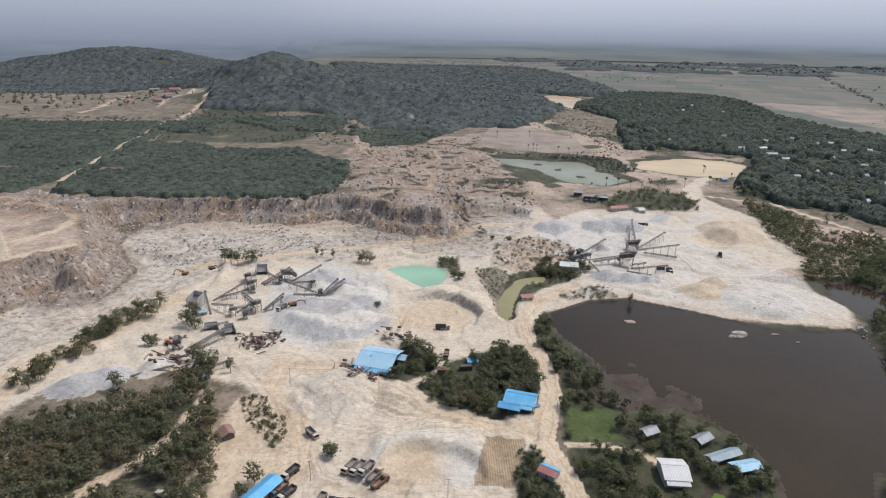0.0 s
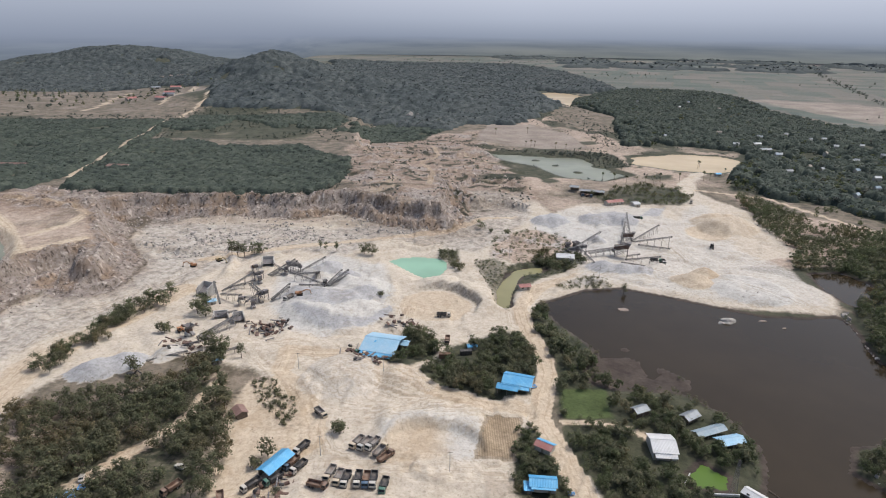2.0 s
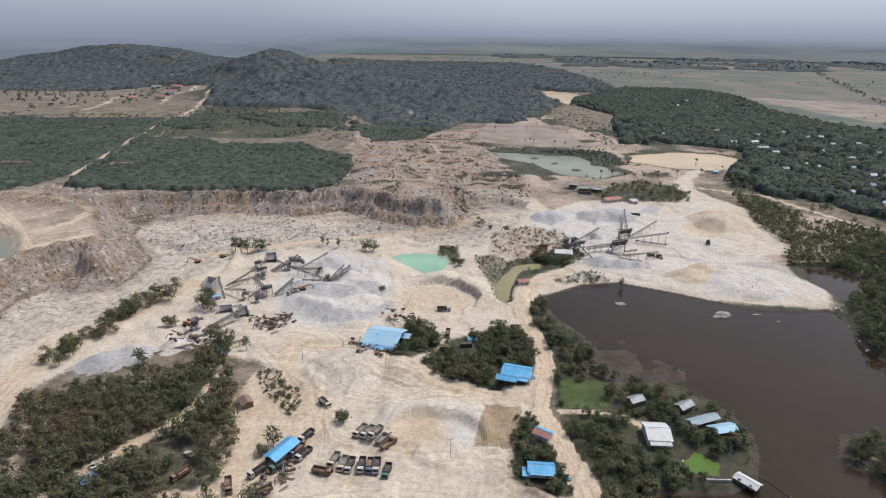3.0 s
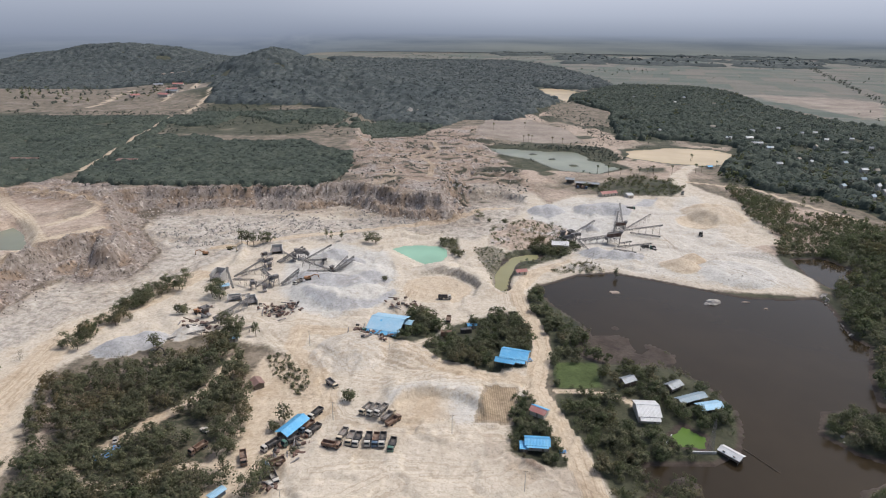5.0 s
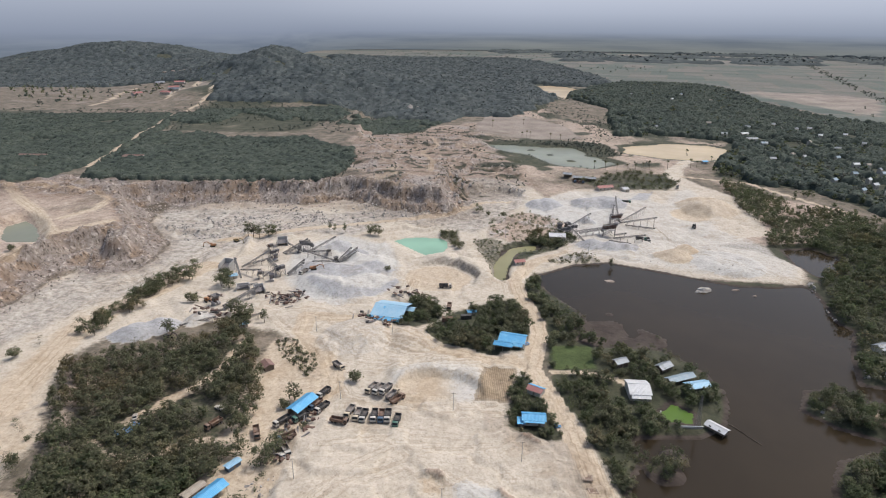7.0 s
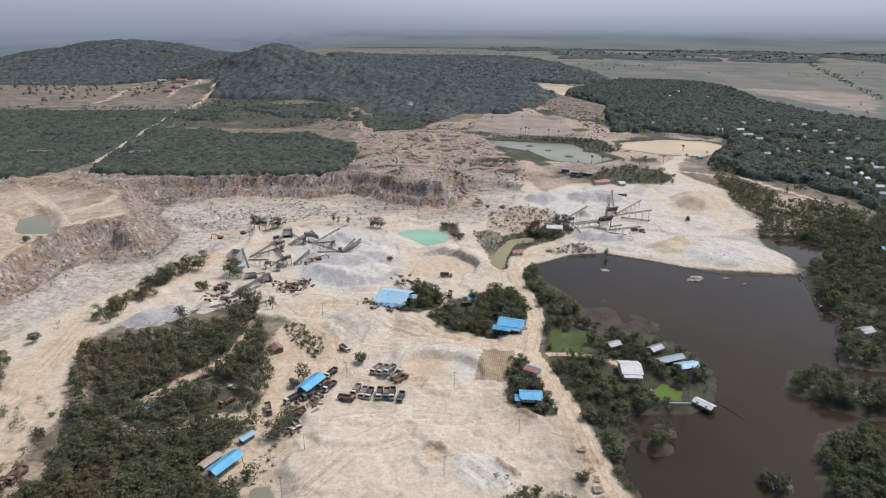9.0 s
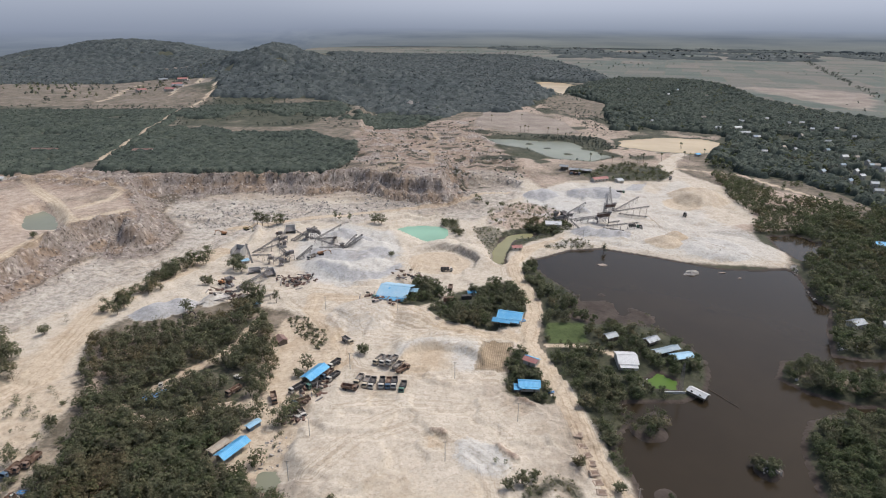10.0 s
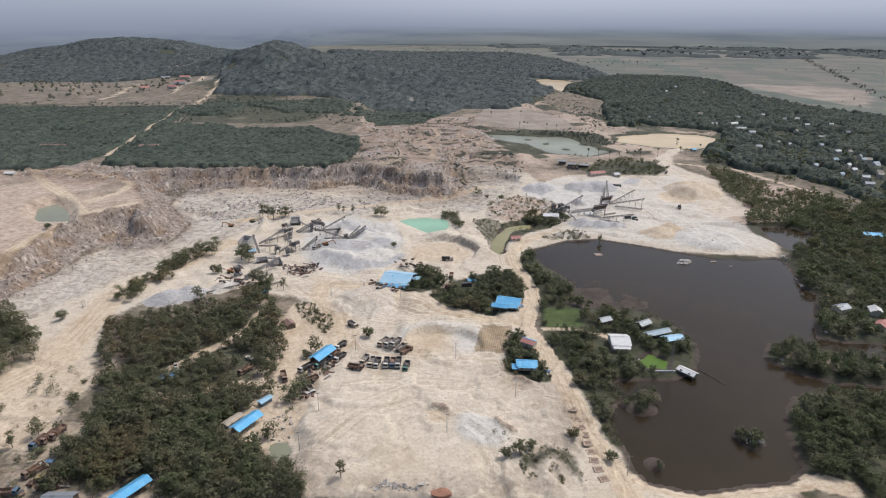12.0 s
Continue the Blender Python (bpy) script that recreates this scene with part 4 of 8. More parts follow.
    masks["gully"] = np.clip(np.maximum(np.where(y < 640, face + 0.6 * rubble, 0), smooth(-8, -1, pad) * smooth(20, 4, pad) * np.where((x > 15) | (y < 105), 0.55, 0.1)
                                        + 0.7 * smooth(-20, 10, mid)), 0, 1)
    upland = np.maximum(smooth(-30, -5, shelf), smooth(-30, 10, mid))
    masks["red"] = np.clip(np.maximum(upland * (0.75 + 0.6 * fbm(x, y, 30, 4, 16)),
                                      0.8 * np.maximum(smooth(-8, 8, inside(wx, wy, REDLAND, 40)), smooth(-8, 8, inside(wx, wy, PINKLAND, 40)))), 0, 1)
    masks["rock"] = np.clip(face * (0.9 + 0.5 * fbm(x, y, 15, 3, 17)) + 0.55 * rubble * smooth(0.0, 0.3, fbm(x, y, 24, 4, 44)), 0, 1)
    weathered = np.maximum(smooth(-14, -5, high) * (1 - smooth(6, 16, high)), smooth(-11, -3, shelf) * (1 - smooth(3, 9, shelf)))
    masks["red"] = np.maximum(masks["red"], 0.8 * np.where(y < 620, weathered, 0) * smooth(-0.05, 0.3, fbm(x, y, 30, 3, 45)))
    masks["rock"] = np.maximum(masks["rock"] * (1 - 0.35 * masks["red"]), ledged)
    eaten = 0.55 * cutface
    masks["red"] = np.maximum(masks["red"], 0.9 * eaten)
    for name in ("gravel", "tan", "dust", "stonefloor"):
        masks[name] = masks[name] * (1 - 0.85 * eaten)
    for name in ("gravel", "tan", "dust", "stonefloor"):
        masks[name] = masks[name] * (1 - 0.9 * np.where(y < 620, face, 0) * (1 - road))
    green = np.zeros_like(x)
    for outline, amount in ((WETLAND, 0.95), (EASTSCRUB, 0.3), (LEFTWOODS, 0.5), (BIGROOFWOOD, 1), (MIDWOOD, 1), (HUTWOOD, 1), (BANKWOOD, 1), (VILLAGE, 1), (PIT, 0.55), (PONDSCRUB, 0.7),
                            (RIGHTBANK, 0.8), (ISLET, 0.4), (LOWRIGHT, 0.75), (RIGHTWOODS, 1), (HILLWOODS, 1), (PLANTA, 0.9), (PLANTB, 0.95),
                            (PLANTC, 0.9), (PLANTD, 0.9), (HILLFOOT, 1), (MIDFOREST, 1), (MARSH, 0.95), (RIMSCRUB, 0.75), (SHACKSCRUB, 0.45), (YARDSCRUB, 0.7), (PONDRIM, 0.9), (CREEKSIDE, 0.7), (YARDEDGE, 0.5)):
        green = np.maximum(green, amount * smooth(-3, 4, inside(wx, wy, outline, 30)))
    under = inside(wx, wy, WOODS, 30)
    green = np.maximum(green, 0.6 * smooth(2, 9, under) * smooth(-0.35, 0.0, patch))
    masks["tan"] = np.maximum(masks["tan"], 0.45 * smooth(-4, 2, under) * (1 - 0.7 * smooth(2, 9, under)) * (0.9 + 0.5 * patch))
    masks["red"] = np.maximum(masks["red"], 0.7 * smooth(0, 6, under))
    green = np.maximum(green, smooth(6, 22, top))
    green = np.maximum(green, 0.85 * shore * (1 - smooth(0.2, 0.6, quarry)) * np.where(x > 30, 1, 0))
    green = np.maximum(green, 0.8 * smooth(-20, 20, inside(wx, wy, FOOTHILL, 60)) * smooth(-0.15, 0.15, fbm(x, y, 120, 3, 60)))
    green = np.maximum(green, 0.8 * smooth(-20, 20, inside(wx, wy, MIDEAST, 60)) * smooth(-0.02, 0.2, fbm(x, y, 50, 4, 61)))
    masks["green"] = np.clip(green * (1 + 0.35 * patch), 0, 1) * (1 - road)
    masks["red"] = np.maximum(masks["red"], smooth(-25, 15, inside(wx, wy, HEARTLAND, 40)) * np.clip(0.62 + 0.5 * patch, 0, 1))
    trodden = np.maximum(smooth(-3, 3, inside(wx, wy, YARDTAN, 20)), smooth(-5, 5, inside(wx, wy, WESTTAN, 20)))
    masks["tan"] = np.maximum(masks["tan"], trodden * np.clip(np.where(x < -130, 0.28, 0.72) + 0.6 * patch, 0, 1))
    masks["green"] = masks["green"] * (1 - 0.7 * trodden)
    masks["red"] = np.maximum(masks["red"], 0.95 * smooth(-8, 8, inside(wx, wy, EASTSCRUB, 40)))
    for outline in (RIGHTBANK, LOWRIGHT, ISLET):
        masks["red"] = np.maximum(masks["red"], 0.6 * smooth(-2, 2, inside(wx, wy, outline, 20)))
    plot = smooth(-1, 1, inside(x, y, PLOT, 20))
    for name in ("dust", "gravel", "tan", "green"):
        masks[name] = masks[name] * (1 - plot)
    masks["red"] = np.maximum(masks["red"], 0.62 * plot)
    masks["red"] = np.maximum(masks["red"], 0.75 * smooth(-20, 20, inside(wx, wy, MIDEAST, 60)) * (0.8 + 0.6 * patch))
    masks["red"] = np.maximum(masks["red"], 0.8 * smooth(-3, 3, inside(wx, wy, SHACKSCRUB, 30)))
    masks["gravel"] = np.where(pad > -2, np.maximum(masks["gravel"] * 0.5, spread_grey), masks["gravel"])
    masks["tan"] = np.maximum(masks["tan"], 0.8 * dug)
    masks["red"] = np.maximum(masks["red"], 0.9 * nick)
    masks["dust"] = masks["dust"] * (1 - 0.8 * nick)
    masks["gravel"] = masks["gravel"] * (1 - nick)
    plain = np.maximum(smooth(1500, 1900, y), smooth(-20, 20, inside(wx, wy, PLAIN, 40))) * (1 - green)
    strips = value_noise(x / 120 + 0.3 * y / 260, y / 260, 30)
    masks["plain"] = plain
    masks["field"] = np.clip(np.maximum(np.maximum(0.35 * plain * smooth(0.5, 0.7, strips), smooth(-10, 10, inside(wx, wy, SANDFIELD, 40))),
                                        np.maximum(smooth(-20, 20, inside(wx, wy, DRYLANDS, 60)) * (0.12 + 0.8 * patch),
                                                   np.maximum(smooth(-8, 8, inside(wx, wy, PALEFIELD, 40)), 0.7 * smooth(-10, 10, inside(wx, wy, FIELDB, 40))))), 0, 1)
    masks["lush"] = np.maximum(smooth(-1.5, 1.5, inside(wx, wy, GRASS, 20)), 0.25 * plain * smooth(0.62, 0.8, value_noise(x / 150 + 3, y / 330 - x / 900, 31)))
    shallow = smooth(-4, 6, inside(wx, wy, SHALLOW, 30))
    silt = fbm(x, y, 18, 4, 75)
    h = np.where(shallow * wet > 0.3, np.maximum(h, -1.04 + 0.35 * np.clip(silt + 0.12, -1, 0.6)), h)
    bund = smooth(1.6, 0.8, along(x, y, BUND_LINE, 10))
    h = np.maximum(h, -2.0 + 1.7 * bund)
    masks["mud"] = np.clip(wet * smooth(2, -1, h) * smooth(520, 360, np.hypot(x - 140, y - 230)) * np.where(x > 40, 1, 0) + 0.9 * creek + 0.95 * shallow * smooth(1.0, 0.2, h) + bund, 0, 1)
    # worked-out ground: thin dark scrub and bare banks in bands
    bands = np.abs(fbm(x * 0.55, y * 1.5, 34, 4, 52))
    masks["green"] = np.maximum(masks["green"], 0.75 * smooth(-20, 10, mid) * smooth(0.12, 0.02, bands) * (1 - road))
    masks["rock"] = np.maximum(masks["rock"], 0.8 * smooth(-20, 10, mid) * smooth(0.17, 0.30, bands))
    masks["tan"] = np.maximum(masks["tan"], 0.7 * smooth(-20, 10, mid) * smooth(0.035, 0.015, np.abs(fbm(x * 0.7, y, 70, 2, 89))))
    sown = smooth(-3, 3, inside(x + 0.3 * (wx - x), y + 0.3 * (wy - y), SANDFIELD, 20))
    for name in ("green", "red", "rock", "gully", "dust", "tan"):
        masks[name] = masks[name] * (1 - sown)
    masks["field"] = np.maximum(masks["field"], sown)
    for outline in SCREENINGS:
        screened = np.maximum(screened, 0.75 * smooth(-1.5, 1.5, inside(x + 0.3 * (wx - x), y + 0.3 * (wy - y), outline, 20)))
    masks["screened"] = screened
    yard = smooth(-3, 3, inside(wx, wy, RUBBLEYARD, 20))
    masks["rock"] = np.maximum(masks["rock"], 0.75 * yard * smooth(-0.15, 0.2, fbm(x, y, 12, 3, 86)))
    masks["red"] = np.maximum(masks["red"], 0.8 * yard)
    for name in ("gravel", "dust"):
        masks[name] = masks[name] * (1 - 0.8 * yard)
    masks["none"], masks["tilled"] = np.zeros_like(x), plot
    masks["heap"], masks["road"], masks["lane"] = heap, road, wheel
    return h, masks


def spread(mid, step, lo, hi, growth, back=1.0):
    """Grid lines, dense in a stretch and wider apart away from it."""
    up, down, s = [mid[-1]], [mid[0]], step
    while up[-1] < hi:
        s *= growth
        up.append(min(up[-1] + s, hi))
    s = step
    while down[-1] > lo:
        s *= max(growth, back)
        down.append(max(down[-1] - s, lo))
    return np.concatenate([down[:0:-1], mid, up[1:]])


GRID = []


def build_ground():
    xs = spread(np.concatenate([np.arange(-345.2, -242, 2.4), np.arange(-242, -72, 1.9), np.arange(-72, 62, 1.0), np.arange(62, 246, 1.9)]), 1.9, -4650, 4650, 1.028)
    ys = spread(np.concatenate([np.arange(74, 186, 1.0), np.arange(186, 430, 1.9)]), 1.9, -900, 4650, 1.017, 1.12)
    gx, gy = np.meshgrid(xs, ys)
    fx, fy = gx.ravel(), gy.ravel()
    h, masks = land(fx, fy)
    nx, ny = len(xs), len(ys)
    GRID.extend((xs, ys, h.reshape(ny, nx)))
    i = np.arange(nx * ny).reshape(ny, nx)
    faces = np.stack([i[:-1, :-1], i[:-1, 1:], i[1:, 1:], i[1:, :-1]], -1).reshape(-1, 4)
    me = mesh_from("ground", np.stack([fx, fy, h], 1), faces, GROUND, True)
    for layer, names in (("soil", ("dust", "gravel", "tan")), ("cover", ("green", "rock", "mud")), ("extra", ("field", "red", "lush")), ("plough", ("plain", "stonefloor", "gully")), ("pile", ("screened", "tilled", "none"))):
        attr = me.color_attributes.new(layer, "FLOAT_COLOR", "POINT")
        attr.data.foreach_set("color", np.stack([*(masks[n] for n in names), np.ones_like(fx)], 1).astype(np.float32).ravel())
    me.attributes.new("lane", "FLOAT", "POINT").data.foreach_set("value", masks["lane"].astype(np.float32))
    return tagged(new("ground", me), "pale dusty quarry ground with scrub, heaps and dirt tracks", "ground", kind="structure")


def build_water(outline, level, mat, label, margin=6.0):
    pts = np.array(outline)
    (x0, y0), (x1, y1) = pts.min(0) - 6, pts.max(0) + 6
    n = 40
    gx, gy = np.meshgrid(np.linspace(x0, x1, n), np.linspace(y0, y1, n))
    i = np.arange(n * n).reshape(n, n)
    faces = np.stack([i[:-1, :-1], i[:-1, 1:], i[1:, 1:], i[1:, :-1]], -1).reshape(-1, 4)
    near = inside(gx.ravel(), gy.ravel(), outline, 30) > -margin
    faces = faces[near[faces].any(1)]
    me = mesh_from("water", np.stack([gx.ravel(), gy.ravel(), np.full(n * n, level)], 1), faces, mat, True)
    return tagged(new("water", me), label, "water", kind="structure")


ground = build_ground()


def level(x, y):
    """The height of the ground at one place, between the four nearest points of its grid."""
    xs, ys, h = GRID
    a, b = int(np.searchsorted(xs, x)) - 1, int(np.searchsorted(ys, y)) - 1
    u, v = (x - xs[a]) / (xs[a + 1] - xs[a]), (y - ys[b]) / (ys[b + 1] - ys[b])
    return float((h[b, a] * (1 - u) + h[b, a + 1] * u) * (1 - v) + (h[b + 1, a] * (1 - u) + h[b + 1, a + 1] * u) * v)


build_water(LAKE, -1.0, LAKE_WATER, "dark brown still lake water beside the dirt road")
build_water(BACKWATER, -1.0, LAKE_WATER, "dark backwater behind the white sand spit")
build_water(GREENPOND, -1.0, TURQUOISE_WATER, "turquoise milky water in a small quarry pit")
build_water(GREYPOND, -1.0, GREY_WATER, "grey-green shallow pond beyond the crushing yard")
build_water(OCHREPOND, -1.0, OCHRE_WATER, "silty ochre pond at the edge of the forest")
build_water(FARPOND, -1.0, OCHRE_WATER, "far pale ochre pond among the trees")
build_water(BENCHPOND, 11.0, GREY_WATER, "pale green puddle pond on the quarry bench")
build_water(POOL, -0.8, GREY_WATER, "small murky pool below the pale pad")
build_water(CREEKWATER, -1.2, CREEK_WATER, "narrow olive creek between the scrub and the road", 2.0)
build_water(ALGAE, -0.6, ALGAE_WATER, "bright algae-green fish pond beside the stilt sheds", 1.0)


def build_backdrop():
    """The hazy distance: a glowing ring far out, behind the plain, haze painted on by height."""
    mat = bpy.data.materials.new("haze_backdrop")
    mat.use_nodes = True
    nodes, links = mat.node_tree.nodes, mat.node_tree.links
    nodes.remove(nodes["Principled BSDF"])
    pos = nodes.new("ShaderNodeNewGeometry").outputs["Position"]
    sep = nodes.new("ShaderNodeSeparateXYZ")
    links.new(pos, sep.inputs[0])
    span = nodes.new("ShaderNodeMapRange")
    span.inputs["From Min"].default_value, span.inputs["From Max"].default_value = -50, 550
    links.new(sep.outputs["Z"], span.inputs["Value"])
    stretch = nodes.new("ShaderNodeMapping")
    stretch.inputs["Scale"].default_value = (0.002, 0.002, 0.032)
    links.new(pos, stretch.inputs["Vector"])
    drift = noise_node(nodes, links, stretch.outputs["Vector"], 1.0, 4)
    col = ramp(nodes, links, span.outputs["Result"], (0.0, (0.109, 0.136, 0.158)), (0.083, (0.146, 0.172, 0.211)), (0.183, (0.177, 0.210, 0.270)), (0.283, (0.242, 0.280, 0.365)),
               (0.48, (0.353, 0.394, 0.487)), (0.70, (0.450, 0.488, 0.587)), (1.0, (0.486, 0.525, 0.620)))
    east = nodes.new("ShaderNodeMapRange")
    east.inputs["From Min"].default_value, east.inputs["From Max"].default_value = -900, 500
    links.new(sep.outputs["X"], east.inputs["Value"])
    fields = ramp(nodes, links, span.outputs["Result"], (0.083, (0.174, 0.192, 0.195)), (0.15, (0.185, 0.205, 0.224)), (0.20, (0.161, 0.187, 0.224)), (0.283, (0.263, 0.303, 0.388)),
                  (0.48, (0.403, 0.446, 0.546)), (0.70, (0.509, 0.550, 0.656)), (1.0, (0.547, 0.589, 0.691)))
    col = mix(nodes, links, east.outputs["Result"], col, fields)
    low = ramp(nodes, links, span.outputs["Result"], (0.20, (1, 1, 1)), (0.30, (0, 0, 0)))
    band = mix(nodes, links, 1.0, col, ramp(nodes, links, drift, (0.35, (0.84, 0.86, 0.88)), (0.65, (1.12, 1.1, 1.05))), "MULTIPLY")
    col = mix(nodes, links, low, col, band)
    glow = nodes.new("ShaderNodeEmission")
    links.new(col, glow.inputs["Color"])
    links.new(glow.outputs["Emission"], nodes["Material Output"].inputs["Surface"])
    n, verts, faces = 96, [], []
    ring = []
    for k in range(n):
        a = math.pi / 2 - 2 * math.pi * k / n
        west = math.degrees(math.atan2(math.cos(a), math.sin(a)))        # bearing from +y, negative to the west
        far = 4350 - 1400 * float(smooth(-9, -17, west)) * float(smooth(-150, -100, west))
        ring.append((far * math.cos(a), far * math.sin(a)))
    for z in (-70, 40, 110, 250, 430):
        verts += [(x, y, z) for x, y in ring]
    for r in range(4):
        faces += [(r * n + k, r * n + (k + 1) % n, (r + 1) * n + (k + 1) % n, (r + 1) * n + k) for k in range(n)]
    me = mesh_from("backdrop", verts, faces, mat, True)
    return tagged(new("backdrop", me), "glowing backdrop ring painted as grey-blue haze over the far plain", "sky", kind="structure")


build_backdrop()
# ------------------------------------------------------------------ trees and woods
def rot_from(rng, n):
    """n random turns as matrices."""
    q = rng.normal(size=(n, 4))
    q /= np.linalg.norm(q, axis=1)[:, None]
    w, x, y, z = q.T
    return np.stack([1 - 2 * (y * y + z * z), 2 * (x * y - z * w), 2 * (x * z + y * w),
                     2 * (x * y + z * w), 1 - 2 * (x * x + z * z), 2 * (y * z - x * w),
                     2 * (x * z - y * w), 2 * (y * z + x * w), 1 - 2 * (x * x + y * y)], 1).reshape(n, 3, 3)


def crown_arrays(seed, leaves, size, shape="round", clumps=14):
    """Leaf sprays, as bent quads, on the outside of the leafy clumps at the limb ends of a tree one metre high."""
    rng = np.random.default_rng(seed)
    a = rng.uniform(0, 2 * np.pi, clumps)
    if shape == "tall":
        z = rng.uniform(0.34, 0.94, clumps)
        r = 0.22 * np.sqrt(np.clip(1.12 - z, 0, 1)) * rng.uniform(0.3, 1.2, clumps)
        swell = 0.115
    elif shape == "bush":
        z = rng.uniform(0.25, 0.72, clumps)
        r = 0.46 * rng.uniform(0.2, 1.0, clumps)
        swell = 0.22
    else:
        z = rng.uniform(0.24, 0.88, clumps)
        r = 0.36 * np.sqrt(np.clip(1 - ((z - 0.45) / 0.5) ** 2, 0.05, 1)) * rng.uniform(0.3, 1.1, clumps)
        swell = 0.17
    centre = np.stack([r * np.cos(a), r * np.sin(a), z], 1)
    bulk = swell * rng.uniform(0.65, 1.3, clumps)
    which = rng.integers(0, clumps, leaves)
    way = rng.normal(size=(leaves, 3))
    way /= np.linalg.norm(way, axis=1)[:, None]
    way[:, 2] = np.where(rng.random(leaves) < 0.75, np.abs(way[:, 2]), way[:, 2])
    p = centre[which] + way * (bulk[which] * rng.uniform(0.45, 1.35, leaves))[:, None] * np.array([1, 1, 0.85])
    p[:, 2] = np.maximum(p[:, 2], 0.05)
    s = size * rng.uniform(0.6, 1.35, leaves)
    out = p - np.array([0, 0, p[:, 2].mean()])
    out /= np.linalg.norm(out, axis=1)[:, None] + 1e-6
    face = 0.65 * way + 0.35 * out + np.array([0, 0, 0.35]) + rng.normal(size=(leaves, 3)) * 0.28
    face /= np.linalg.norm(face, axis=1)[:, None]
    across = np.cross(face, rng.normal(size=(leaves, 3)))
    across /= np.linalg.norm(across, axis=1)[:, None]
    along_it = np.cross(face, across)
    quad = np.array([(-1, -0.5, 0.1), (0.15, -0.65, -0.12), (1, 0.15, 0.1), (-0.2, 0.65, -0.12)])
    turn = np.stack([across, along_it, face], -1)
    verts = np.einsum("nij,kj->nki", turn, quad) * s[:, None, None] + p[:, None]
    faces = np.arange(leaves * 4).reshape(-1, 4)
    return verts.reshape(-1, 3), faces, centre


def trunk_bmesh(centre, base=0.02):
    bm = bmesh.new()
    top = 0.72
    rod(bm, (0, 0, -0.03), (0.012, 0.01, 0.36), base, 6, base * 0.7)
    rod(bm, (0.012, 0.01, 0.35), (0.0, 0.02, top), base * 0.7, 5, base * 0.25)
    for c in centre[:7]:
        z = max(0.22, c[2] - 0.22)
        rod(bm, (0.01, 0.01, z), tuple(c), base * 0.35, 4, base * 0.1)
    return bm


TREE_KINDS = {}
for kind_name, shape, leaves, size, mat, seeds in (("woodland", "round", 420, 0.044, LEAF, 6), ("lush", "round", 320, 0.052, LEAF_LUSH, 5),
                                                   ("tall", "tall", 340, 0.036, LEAF, 5), ("bush", "bush", 300, 0.080, LEAF, 4),
                                                   ("bare", "round", 150, 0.03, LEAF_DRY, 3), ("far", "round", 22, 0.17, LEAF_FAR, 8), ("fargreen", "round", 30, 0.14, LEAF_LUSH, 6), ("farbush", "bush", 20, 0.22, LEAF_FAR, 6)):
    TREE_KINDS[kind_name] = []
    for s in range(seeds):
        v, f, c = crown_arrays(100 + 13 * s + len(kind_name), leaves, size, shape, 6 if leaves < 40 else 22)
        bm = trunk_bmesh(c)
        trunk = bpy.data.meshes.new("trunk")
        bm.to_mesh(trunk)
        bm.free()
        trunk.materials.append(BARK)
        TREE_KINDS[kind_name].append((v, f, mesh_from("crown", v, f, mat), trunk, mat))


def plant_tree(x, y, z, kind, variant, height, wide, turn, label, group):
    v, f, crown, trunk, mat = TREE_KINDS[kind][variant % len(TREE_KINDS[kind])]
    ob = new("shrub" if kind == "bush" else "tree")
    ob.matrix_basis = pose(x, y, z - 0.1, 0, 0, turn) @ Matrix.Diagonal((height * wide, height * wide, height, 1))
    tagged(ob, label, "shrub" if kind == "bush" else "tree", group)
    share("trunk", trunk, ob)
    share("crown", crown, ob)
    return ob


def scatter(outline, step, seed, keep=1.0, gap=0.0):
    """Places inside an outline, jittered, with natural gaps."""
    rng = np.random.default_rng(seed)
    pts = np.array(outline, float)
    gx, gy = np.meshgrid(np.arange(pts[:, 0].min(), pts[:, 0].max(), step), np.arange(pts[:, 1].min(), pts[:, 1].max(), step))
    x, y = gx.ravel(), gy.ravel()
    x, y = x + rng.uniform(-0.5, 0.5, x.shape) * step, y + rng.uniform(-0.5, 0.5, x.shape) * step
    ok = (inside(x, y, outline, 5) > 0.5) & (rng.random(x.shape) < keep)
    if gap:
        ok &= fbm(x, y, step * 5, 3, seed) > gap
    return x[ok], y[ok]


def keep_clear(x, y, z, masks, water=-0.78):
    ok = (masks["road"] < 0.3) & (z > water)
    for cx, cy, r in CLEARINGS:
        ok &= (x - cx) ** 2 + (y - cy) ** 2 > r * r
    return ok


